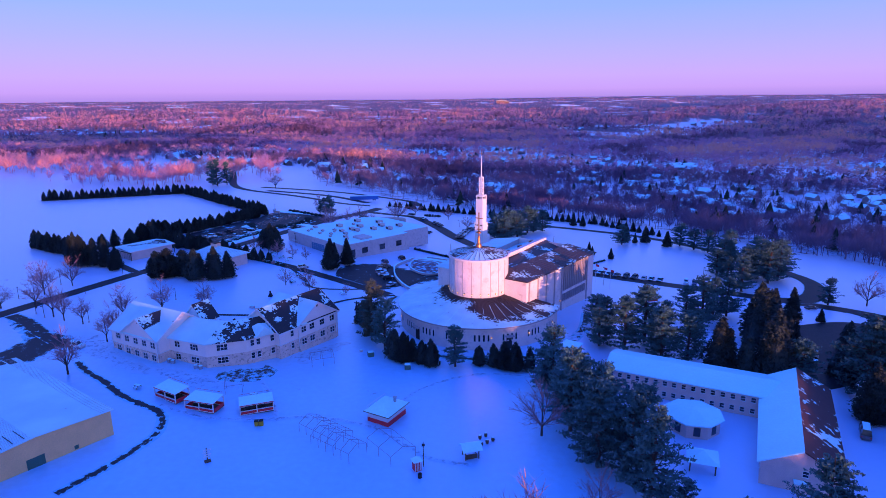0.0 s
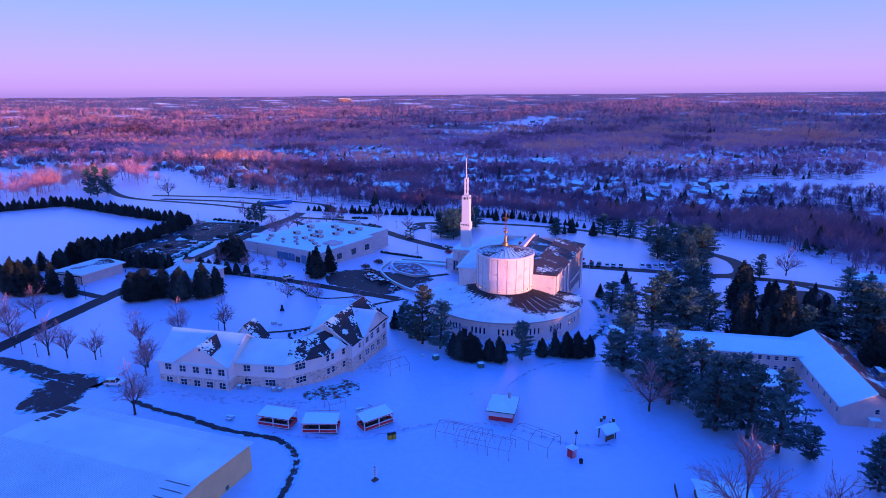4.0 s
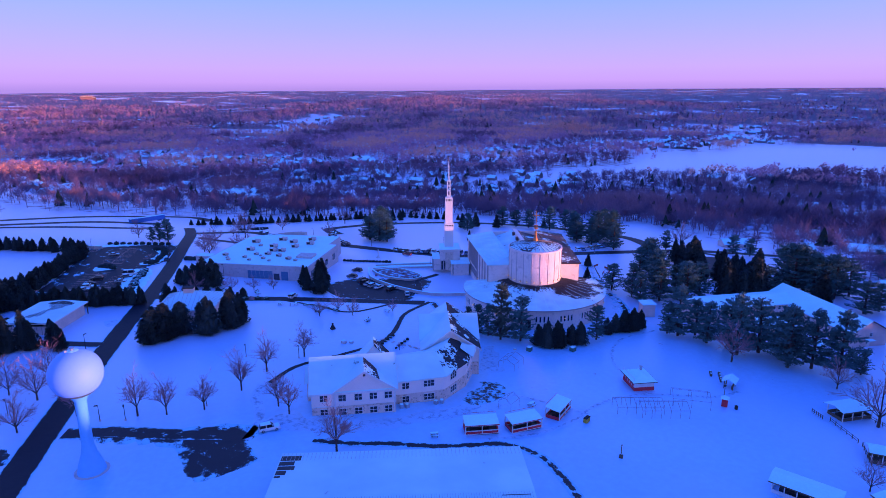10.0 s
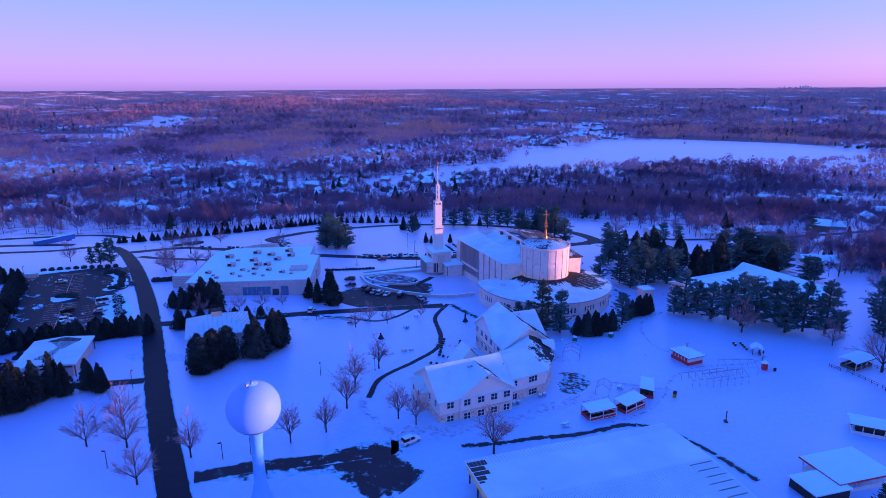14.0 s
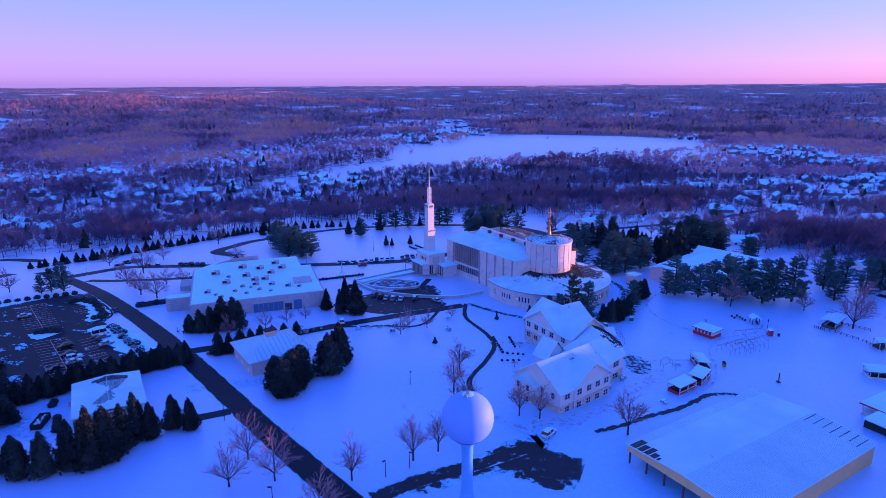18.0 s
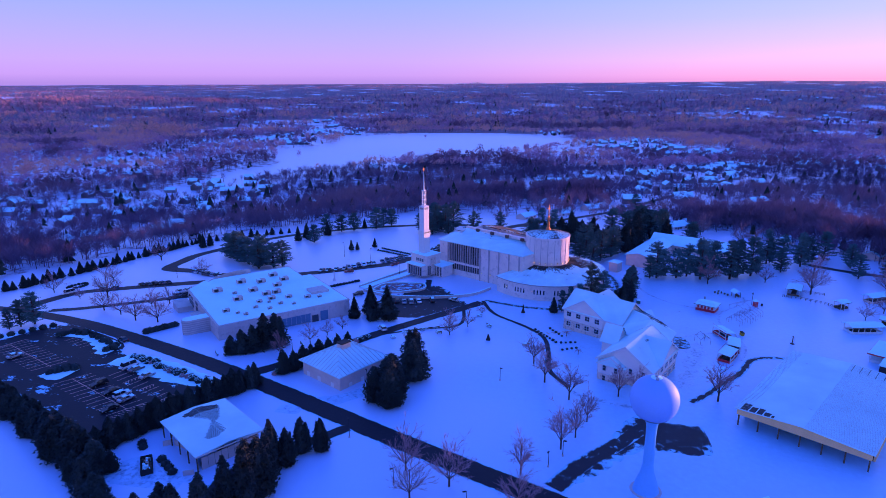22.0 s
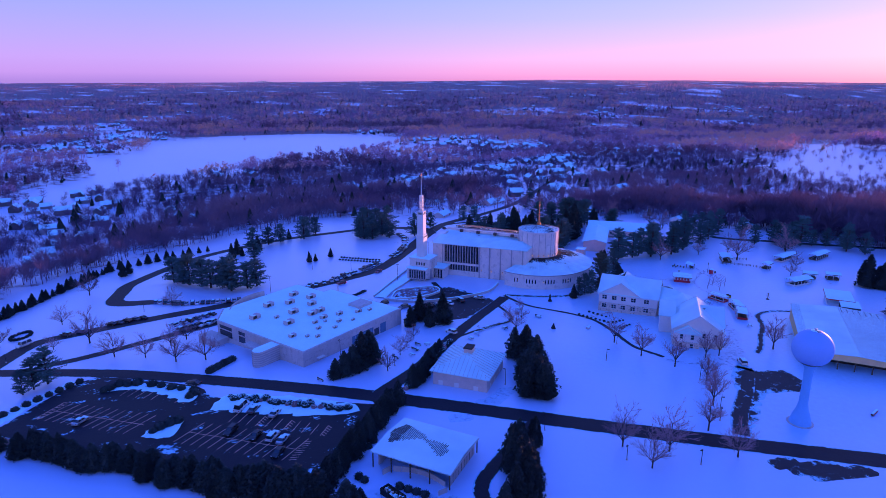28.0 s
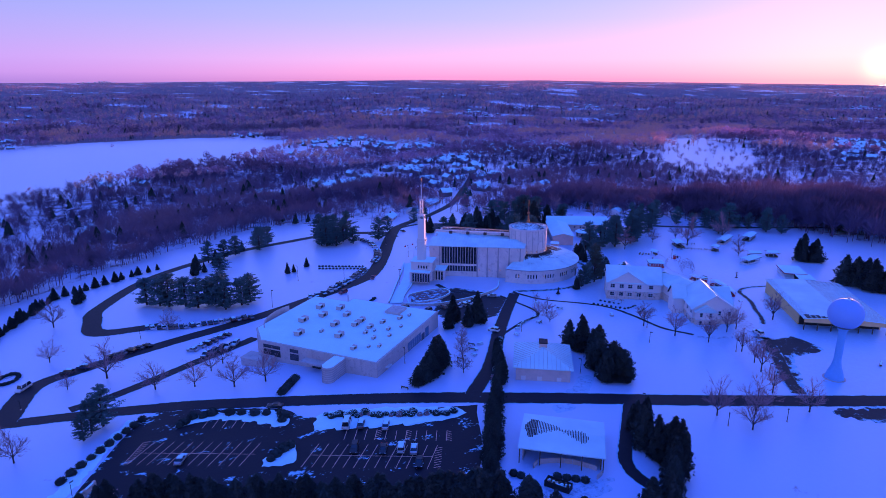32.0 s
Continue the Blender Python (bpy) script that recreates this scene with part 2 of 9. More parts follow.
M_TRAMPLED = masked("trampled_snow_and_slush", (0.045, 0.036, 0.036), SNOW_COL, "edge", 0.80, 0.90, 0.8, 0.7, 0.55, weight=0.5, spec=0.25)
M_FOOTED = masked("trodden_snow", (0.30, 0.61, 0.86), (0.15, 0.26, 0.40), "edge", 0.70, 0.94, 0.9, 0.6, 0.6, weight=-0.18, bump=0.9, spec=0.5, crust=0.9)
M_EARTH = masked("snow_with_bare_earth", (0.10, 0.066, 0.05), SNOW_COL, "edge", 0.72, 0.83, 0.9, 0.8, 0.55, weight=0.10, spec=0.3)
# paler than SNOW_COL: stronger skylight on roofs is put into the colour
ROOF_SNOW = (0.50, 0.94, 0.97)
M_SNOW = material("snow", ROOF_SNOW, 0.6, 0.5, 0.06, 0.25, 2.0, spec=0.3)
M_STONE = material("pale_limestone", (0.82, 0.66, 0.61), 0.75, 0.8, 0.14, 0.3, 8, dirt=(0.66, 0.52, 0.48), dirt_amount=0.12)
M_RIB = material("concrete_rib", (0.46, 0.38, 0.38), 0.8, 1, 0.12, 0.2)
M_WHITE = material("white_tower_paint", (0.72, 0.70, 0.68), 0.55, 0.8, 0.07, 0.1)
M_SIDING = material("cream_siding", (0.88, 0.74, 0.68), 0.6, 1, 0.07, 0.15)
M_TANSTONE = material("tan_split_stone", (0.76, 0.56, 0.47), 0.85, 2, 0.22, 0.6, 5, dirt=(0.46, 0.33, 0.26), dirt_amount=0.2)
M_TAN = material("tan_stucco", (0.93, 0.54, 0.24), 0.8, 1, 0.1, 0.2)
M_BRICK = material("buff_block", (0.80, 0.55, 0.47), 0.85, 1.5, 0.15, 0.4)
M_CONC = material("grey_concrete", (0.60, 0.50, 0.48), 0.8, 1, 0.15, 0.3, dirt=(0.50, 0.41, 0.39), dirt_amount=0.2)
M_GLASS = material("dark_glass", (0.02, 0.025, 0.035), 0.08, 1, 0.1, spec=0.8)
# dark fittings; shade of doorways and open bays is also put into this colour
M_DARK = material("dark_fittings_and_shade", (0.03, 0.028, 0.03), 0.8)
M_FRAME = material("white_window_frame", (0.7, 0.7, 0.7), 0.5)
M_BRONZE = material("bronze_metal_roof", (0.105, 0.066, 0.058), 0.5, 1, 0.2, spec=0.4)
M_SHINGLE = material("dark_shingle", (0.062, 0.052, 0.052), 0.85, 2, 0.25, 0.4)
M_RED = material("red_paint", (0.72, 0.030, 0.045), 0.5, 1, 0.15)
M_REDROOF = material("rust_shingle", (0.13, 0.058, 0.055), 0.85, 2, 0.2, 0.3)
M_WOOD = material("weathered_wood", (0.13, 0.085, 0.055), 0.8, 2, 0.25, 0.4)
M_BARK = material("bark", (0.075, 0.052, 0.045), 0.9, 2, 0.25, 0.5)
M_TWIG = material("bare_twigs", (0.42, 0.22, 0.24), 0.9, 1, 0.2, by_object=0.25)
M_PINE = material("pine_needles", (0.062, 0.150, 0.145), 0.8, 0.8, 0.45, by_object=0.3)
M_SPRUCE = material("spruce_needles", (0.025, 0.043, 0.040), 0.8, 0.8, 0.45, by_object=0.3)
# pine needles warmed: low sun on the tall pine is put into the colour
M_PINESUN = material("sunset_tinted_pine_needles", (0.075, 0.10, 0.07), 0.8, 0.6, 0.5)


def twig_material(name, dull, warm, speckle=0.22, thin=0.4):
    """Bare crowns: dull to warm, tree by tree, by the mesh's own tone; far warm tones hold sunset light."""
    m = bpy.data.materials.new(name)
    m.use_nodes = True
    t = m.node_tree
    p = t.nodes["Principled BSDF"]
    p.inputs["Roughness"].default_value, p.inputs["Specular IOR Level"].default_value = 0.9, 0.1
    at = t.nodes.new("ShaderNodeAttribute")
    at.attribute_name = "tone"
    isl = t.nodes.new("ShaderNodeNewGeometry")
    ad = t.nodes.new("ShaderNodeMath")
    ad.operation = "MULTIPLY_ADD"
    t.links.new(isl.outputs["Random Per Island"], ad.inputs[0])
    ad.inputs[1].default_value = speckle
    t.links.new(at.outputs["Fac"], ad.inputs[2])
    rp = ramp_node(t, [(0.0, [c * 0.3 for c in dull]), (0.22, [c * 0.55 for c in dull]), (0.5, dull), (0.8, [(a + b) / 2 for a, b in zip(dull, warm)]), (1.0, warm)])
    t.links.new(ad.outputs[0], rp.inputs[0])
    t.links.new(rp.outputs[0], p.inputs["Base Color"])
    through_ = t.nodes.new("ShaderNodeBsdfTranslucent")
    t.links.new(rp.outputs[0], through_.inputs["Color"])
    mixed = t.nodes.new("ShaderNodeMixShader")
    mixed.inputs[0].default_value = thin
    t.links.new(p.outputs[0], mixed.inputs[1])
    t.links.new(through_.outputs[0], mixed.inputs[2])
    t.links.new(mixed.outputs[0], t.nodes["Material Output"].inputs["Surface"])
    return m


# near twigs hold dusk shade, far twigs haze and sunset, in their colour
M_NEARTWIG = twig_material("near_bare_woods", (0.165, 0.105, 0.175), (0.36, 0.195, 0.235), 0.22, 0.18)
M_FARTWIG = twig_material("haze_tinted_far_woods", (0.64, 0.31, 0.42), (1.0, 0.46, 0.31), 0.05, 0.42)
# house walls darkened: shade below the eaves is put into the colour
M_HOUSEWALL = twig_material("shade_toned_house_walls", (0.55, 0.45, 0.45), (0.5, 0.4, 0.4), 0.5)
M_FARPINE = material("far_evergreen_woods", (0.022, 0.038, 0.026), 0.85, 0.02, 0.3)
M_UNIT = material("pale_unit_casing", (0.60, 0.47, 0.43), 0.6, 1, 0.12, dirt=(0.4, 0.3, 0.27), dirt_amount=0.2)
M_BLUEGLASS = material("blue_tinted_glass", (0.06, 0.17, 0.26), 0.12, 1, 0.15, spec=0.7)
M_STEEL = material("galvanised_steel", (0.45, 0.45, 0.46), 0.4, 1, 0.1, metal=0.8)
M_BLACK = material("black_rubber", (0.02, 0.02, 0.02), 0.8)
M_COPPER = material("gilded_copper", (0.55, 0.22, 0.09), 0.4, 1, 0.15, metal=0.7)
# white water tower: blue shade from the sky is put into both colours
M_TANK = material("shade_blue_tank_paint", (0.20, 0.44, 0.82), 0.6, 0.5, 0.04)
M_STEM = material("shade_blue_stem_paint", (0.11, 0.47, 0.84), 0.45, 0.5, 0.06)
M_YELLOW = material("yellow_plastic", (0.55, 0.33, 0.02), 0.5)
M_GREEN = material("green_steel", (0.05, 0.14, 0.10), 0.5)
M_LINE = material("road_paint", (0.92, 0.44, 0.34), 0.7, 2, 0.3)
M_LAMP = glowing("warm_lamp_glass", (1.0, 0.42, 0.16), 2.2)
M_TAIL = glowing("red_tail_lamp", (1.0, 0.03, 0.02), 3.0)
M_BLUE = material("blue_trailer", (0.03, 0.16, 0.45), 0.5)
CAR_PAINTS = [material("car_paint_" + n, c, 0.3, 1, 0.05, spec=0.6) for n, c in
              (("black", (0.015, 0.015, 0.018)), ("silver", (0.42, 0.43, 0.45)), ("white", (0.75, 0.75, 0.75)), ("blue", (0.03, 0.06, 0.16)), ("red", (0.30, 0.02, 0.02)), ("grey", (0.10, 0.10, 0.11)))]

# ---- mesh helpers ----
def lerp(p, q, f):
    return tuple(a + (b - a) * f for a, b in zip(p, q))


class MB:
    """Gathers vertices and faces of one part."""

    def __init__(self):
        self.v, self.f = [], []

    def add(self, verts, faces):
        n = len(self.v)
        self.v += [tuple(p) for p in verts]
        self.f += [tuple(n + i for i in q) for q in faces]
        return self

    def box(self, x0, x1, y0, y1, z0, z1, bev=0.0):
        if bev:
            b = bev
            v = [(x0 + b, y0 + b, z1), (x1 - b, y0 + b, z1), (x1 - b, y1 - b, z1), (x0 + b, y1 - b, z1)]
            lo = [(x, y, z1 - b) for x, y in ((x0, y0), (x1, y0), (x1, y1), (x0, y1))] + [(x, y, z0) for x, y in ((x0, y0), (x1, y0), (x1, y1), (x0, y1))]
            return self.add(v + lo, [(0, 1, 2, 3)] + [(i, i + 4, (i + 1) % 4 + 4, (i + 1) % 4) for i in range(4)]
                            + [(i + 4, i + 8, (i + 1) % 4 + 8, (i + 1) % 4 + 4) for i in range(4)] + [(11, 10, 9, 8)])
        return self.add([(x, y, z) for z in (z0, z1) for x, y in ((x0, y0), (x1, y0), (x1, y1), (x0, y1))],
                        [(3, 2, 1, 0), (4, 5, 6, 7), (0, 1, 5, 4), (1, 2, 6, 5), (2, 3, 7, 6), (3, 0, 4, 7)])

    def obox(self, p, q, width, z0, z1):
        """A wall from p to q in plan, of that width, from z0 to z1."""
        d = Vector((q[0] - p[0], q[1] - p[1]))
        n = Vector((-d.y, d.x)).normalized() * width / 2
        c = [(p[0] + n.x, p[1] + n.y), (p[0] - n.x, p[1] - n.y), (q[0] - n.x, q[1] - n.y), (q[0] + n.x, q[1] + n.y)]
        return self.prism(c, z0, z1)

    def prism(self, poly, z0, z1, top=None):
        n = len(poly)
        if sum(poly[i][0] * poly[(i + 1) % n][1] - poly[(i + 1) % n][0] * poly[i][1] for i in range(n)) < 0:
            poly = poly[::-1]
        zs = top or [z1] * n
        return self.add([(*p, z0) for p in poly] + [(*p, z) for p, z in zip(poly, zs)],
                        [tuple(range(n - 1, -1, -1)), tuple(range(n, 2 * n))] + [(i, (i + 1) % n, n + (i + 1) % n, n + i) for i in range(n)])

    def tube(self, p, q, r0, r1=None, n=6, caps=True):
        r1 = r0 if r1 is None else r1
        p, q = Vector(p), Vector(q)
        d = (q - p).normalized()
        a = d.orthogonal().normalized()
        b = d.cross(a)
        ring = lambda c, r: [c + (a * math.cos(2 * math.pi * i / n) + b * math.sin(2 * math.pi * i / n)) * r for i in range(n)]
        f = [(i, (i + 1) % n, n + (i + 1) % n, n + i) for i in range(n)]
        if caps and n > 2:
            f += [tuple(range(n - 1, -1, -1)), tuple(range(n, 2 * n))]
        return self.add(ring(p, r0) + ring(q, r1), f)

    def lathe(self, profile, n=32, cx=0, cy=0):
        v, f = [], []
        for r, z in profile:
            v += [(cx + r * math.cos(2 * math.pi * i / n), cy + r * math.sin(2 * math.pi * i / n), z) for i in range(n)]
        for k in range(len(profile) - 1):
            f += [(k * n + i, k * n + (i + 1) % n, (k + 1) * n + (i + 1) % n, (k + 1) * n + i) for i in range(n)]
        return self.add(v, f)

    def slab(self, pts, thick):
        """A flat plate with thickness: pts round its upper face, counterclockwise seen from above."""
        n = len(pts)
        return self.add(list(pts) + [(x, y, z - thick) for x, y, z in pts],
                        [tuple(range(n)), tuple(range(2 * n - 1, n - 1, -1))] + [(i, n + i, n + (i + 1) % n, (i + 1) % n) for i in range(n)])

    def mesh(self, name, mat, smooth=False):
        me = bpy.data.meshes.new(name)
        me.from_pydata(self.v, [], self.f)
        me.materials.append(mat)
        if smooth:
            me.shade_smooth()
        return me


def part(name, mb, mat, parent, label="", m=None, smooth=False):
    ob = new(name, mb if isinstance(mb, bpy.types.Mesh) else mb.mesh(name, mat, smooth))
    ob.parent = parent
    if m is not None:
        ob.matrix_basis = m
    if label:
        ob["label"] = label
    return ob


def thing(name, x, y, z, yaw=0.0, label="", category="", group="", kind=""):
    ob = new(name)
    ob.empty_display_size = 0.2
    ob.matrix_basis = pose(x, y, z, 0, 0, yaw)
    return tagged(ob, label, category, group, kind)


def fast_mesh(name, verts, faces, mat, smooth=False):
    """A mesh from numpy arrays; all faces with the same number of corners."""
    me = bpy.data.meshes.new(name)
    verts = np.asarray(verts, dtype=np.float32)
    faces = np.asarray(faces, dtype=np.int32)
    k = faces.shape[1]
    me.vertices.add(len(verts))
    me.vertices.foreach_set("co", verts.ravel())
    me.loops.add(faces.size)
    me.loops.foreach_set("vertex_index", faces.ravel())
    me.polygons.add(len(faces))
    me.polygons.foreach_set("loop_start", np.arange(0, faces.size, k, dtype=np.int32))
    me.update(calc_edges=True)
    me.materials.append(mat)
    if smooth:
        me.shade_smooth()
    return me


# ---- the lie of the land ----
MID = (-80.0, 180.0)


def value_noise(x, y, seed=0):
    """Smooth noise, 0 to 1, on arrays."""
    x, y = np.asarray(x, dtype=float), np.asarray(y, dtype=float)
    xi, yi = np.floor(x), np.floor(y)
    u, v = x - xi, y - yi
    u, v = u * u * (3 - 2 * u), v * v * (3 - 2 * v)
    h = lambda a, b: np.modf(np.abs(np.sin(a * 127.1 + b * 311.7 + seed * 74.7) * 43758.5453))[0]
    return (h(xi, yi) * (1 - u) + h(xi + 1, yi) * u) * (1 - v) + (h(xi, yi + 1) * (1 - u) + h(xi + 1, yi + 1) * u) * v


def land_far(x, y):
    """Distance as it lies in nature: past 1.5 km the land is built nearer than it is."""
    r = np.hypot(np.asarray(x) - MID[0], np.asarray(y) - MID[1])
    return r, r + np.maximum(r - 1500, 0) ** 2 * 0.0026


def ground_z(x, y):
    x, y = np.asarray(x, dtype=float), np.asarray(y, dtype=float)
    s = np.maximum(0, 0.8 * x + 0.55 * y - 140)
    k = np.clip((x + 105) / 105, 0, 1)
    z = -0.9 - 3.8 * k * k * (3 - 2 * k) - 0.015 * np.clip(y - 250, 0, 300) - 0.078 * (0.5 * (s + np.sqrt(s * s + 400)) - 10)
    z = np.maximum(z, -38)
    r, d = land_far(x, y)
    az = np.arctan2(x - MID[0], y - MID[1])
    eye = np.interp(np.degrees(az), (-35, 0, 20, 45, 65, 85, 109, 122, 134, 160), (78, 70, 76, 79, 87, 93, 115, 110, 90, 70))
    hills = (value_noise(x / 420, y / 420, 3) - 0.4) * 26 * np.clip((r - 900) / 800, 0, 1) * np.clip((5200 - r) / 2600, 0.25, 1)
    rise = np.clip((r - 900) / 600, 0, 1)
    flat = np.where(r > 900, z * (1 - rise) - 38 * rise, z)
    out = np.where(r > 1500, eye - r * (eye + 38) / np.maximum(d, 1), flat)
    return out + hills


def gz(x, y):
    return float(ground_z(x, y))


CAMPUS = [(-900, -25), (-36, -27), (16, -15), (60, 22), (88, 50), (118, 80), (156, 125), (182, 175), (205, 230), (232, 300), (156, 398),
          (100, 442), (40, 462), (-30, 500), (-110, 560), (-180, 770), (-260, 770), (-450, 745), (-900, 700)]
PLAIN = [(430, 640), (505, 535), (640, 420), (745, 330), (770, 262), (1000, 150), (1180, 110), (1330, 300), (1290, 520), (1130, 660), (980, 620), (820, 690), (640, 600), (520, 640)]
FIELDS = [PLAIN, [(860, 160), (1000, 150), (985, -20), (930, -140), (865, -130), (880, 0)], [(322, 616), (343, 586), (440, 556), (515, 522), (535, 545), (450, 592), (347, 622)], [(520, 1620), (640, 1600), (900, 1880), (780, 1960), (600, 1800)], [(215, -190), (300, -160), (480, -330), (640, -480), (560, -540), (300, -330)],
          [(-470, 1150), (-330, 1130), (-320, 1210), (-450, 1240)], [(150, 60), (230, 40), (260, 75), (180, 105)], [(1150, 1000), (1420, 900), (1450, 980), (1180, 1080)]]


def inside(poly, x, y):
    x, y = np.asarray(x, dtype=float), np.asarray(y, dtype=float)
    c = np.zeros(x.shape, bool)
    n = len(poly)
    for i in range(n):
        (x0, y0), (x1, y1) = poly[i], poly[(i + 1) % n]
        if y0 != y1:
            c ^= ((y0 > y) != (y1 > y)) & (x < (x1 - x0) * (y - y0) / (y1 - y0) + x0)
    return c


ESTATE = [(-330, 795), (-200, 775), (-60, 705), (70, 635), (150, 568), (215, 515), (300, 480)]
VALE = [(185, 700), (262, 648), (335, 596), (405, 540)]
STREETS = [ESTATE, VALE, [(120, 500), (175, 480), (215, 470)], [(165, 195), (223, 136), (288, 96), (357, 55), (464, -7)], [(430, 230), (520, 120), (600, -40), (690, -170)],
           [(-330, 1010), (-200, 1060), (-90, 1040)], [(60, 1010), (160, 1040), (260, 1010)], [(560, 820), (700, 860), (860, 820), (1010, 760)], [(1060, 60), (900, -60), (800, -200)]]


def off_line(line, x, y):
    """Distance from a bent line."""
    d = np.full(np.shape(x), 1e9)
    for (ax, ay), (bx, by) in zip(line, line[1:]):
        t = np.clip(((x - ax) * (bx - ax) + (y - ay) * (by - ay)) / ((bx - ax) ** 2 + (by - ay) ** 2), 0, 1)
        d = np.minimum(d, np.hypot(x - ax - t * (bx - ax), y - ay - t * (by - ay)))
    return d


def built_up(x, y):
    """How far the land is taken up by gardens and houses, 0 to 1: along the streets near by, in quarters farther off."""
    x, y = np.asarray(x, dtype=float), np.asarray(y, dtype=float)
    r, d = land_far(x, y)
    k = d / np.maximum(r, 1)
    X, Y = x * k, y * k
    town = value_noise(X / 330 + 7, Y / 240 + 3, 11) * 0.55 + value_noise(X / 120, Y / 90, 5) * 0.45
    quarter = np.clip((np.interp(r, (700, 1400, 2300), (0.45, 0.43, 0.35)) - town) * 7.0, 0, 1) * np.clip((r - 620) / 200, 0, 1)
    for line in STREETS:
        wide = 62.0 if line in (ESTATE, VALE) else 42.0
        near = np.clip(1.5 - off_line(line, x, y) / wide, 0, 1) * (0.55 + 0.45 * value_noise(x / 45, y / 45, 19))
        quarter = np.maximum(quarter, near)
    return quarter


def woods(x, y):
    """How thickly wooded the land is, 0 to 1."""
    x, y = np.asarray(x, dtype=float), np.asarray(y, dtype=float)
    w = 1.0 - 0.86 * built_up(x, y)
    out = ~inside(CAMPUS, x, y)
    xs = x + 60 * (value_noise(x / 45, y / 45, 51) - 0.5) + 26 * (value_noise(x / 14, y / 14, 53) - 0.5)
    ys = y + 60 * (value_noise(x / 45, y / 45, 52) - 0.5) + 26 * (value_noise(x / 14, y / 14, 54) - 0.5)
    open_land = inside(PLAIN, x + 0.35 * (xs - x), y + 0.35 * (ys - y))
    for p in FIELDS[1:]:
        open_land |= inside(p, xs, ys)
    return w * out * np.where(open_land, np.where(inside(PLAIN, x, y), 0.001, 0.10), 1.0)


def build_ground():
    rings = list(np.arange(0, 640, 5.0))
    while rings[-1] < 4950:
        rings.append(rings[-1] * 1.022)
    na = 400
    a = np.linspace(0, 2 * np.pi, na, endpoint=False)
    R, A = np.meshgrid(np.array(rings[1:]), a, indexing="ij")
    x, y = MID[0] + R * np.sin(A), MID[1] + R * np.cos(A)
    z = ground_z(x, y)
    verts = np.stack([x.ravel(), y.ravel(), z.ravel()], 1)
    nr = len(rings) - 1
    i, j = np.meshgrid(np.arange(nr - 1), np.arange(na), indexing="ij")
    q = np.stack([i * na + j, (i + 1) * na + j, (i + 1) * na + (j + 1) % na, i * na + (j + 1) % na], -1).reshape(-1, 4)[:, ::-1]
    verts = np.vstack([verts, [[MID[0], MID[1], gz(*MID)]]])
    me = fast_mesh("ground", verts, q, M_GROUND, True)
    bm = bmesh.new()
    bm.from_mesh(me)
    bm.verts.ensure_lookup_table()
    for k in range(na):
        bm.faces.new((bm.verts[len(verts) - 1], bm.verts[(k + 1) % na], bm.verts[k]))
    bmesh.ops.recalc_face_normals(bm, faces=bm.faces)
    bm.to_mesh(me)
    bm.free()
    r, d = land_far(verts[:, 0], verts[:, 1])
    w = woods(verts[:, 0], verts[:, 1])
    w = w * np.where(r < 520, 0.30, np.where(r < 1400, 0.40, 0.75))
    # mask outside the open lawn, where lavender evening light goes into the snow colour
    away = np.hypot((verts[:, 0] + 60) / 1.15, verts[:, 1] - 140) + 50 * (value_noise(verts[:, 0] / 23, verts[:, 1] / 23, 61) - 0.5)
    tinged = me.attributes.new("tinged", "FLOAT", "POINT")
    tinged.data.foreach_set("value", np.clip((away - 48) / 62, 0, 1).astype(np.float32))
    at = me.attributes.new("woods", "FLOAT", "POINT")
    at.data.foreach_set("value", w.astype(np.float32))
    # texture coordinates in the land's own distances, so that far woods keep their grain
    k = np.where(r > 1, d / np.maximum(r, 1), 1.0)
    uvx, uvy = (verts[:, 0] - MID[0]) * k, (verts[:, 1] - MID[1]) * k
    li = np.zeros(len(me.loops), dtype=np.int32)
    me.loops.foreach_get("vertex_index", li)
    uv = me.uv_layers.new(name="land")
    uv.data.foreach_set("uv", np.stack([uvx[li], uvy[li]], 1).astype(np.float32).ravel())
    me.shade_smooth()
    tagged(new("ground", me), "snow cover with dusk blue in its colour over lawns and wooded valley", "ground", kind="structure")


build_ground()


# ---- roads ----
def smooth_line(pts, step=3.0):
    out = []
    P = [Vector((*p, 0)) for p in pts]
    P = [2 * P[0] - P[1]] + P + [2 * P[-1] - P[-2]]
    for i in range(1, len(P) - 2):
        n = max(2, int((P[i + 1] - P[i]).length / step))
        for k in range(n):
            t = k / n
            out.append(0.5 * ((2 * P[i]) + (-P[i - 1] + P[i + 1]) * t + (2 * P[i - 1] - 5 * P[i] + 4 * P[i + 1] - P[i + 2]) * t * t + (-P[i - 1] + 3 * P[i] - 3 * P[i + 1] + P[i + 2]) * t ** 3))
    return out + [P[-2]]


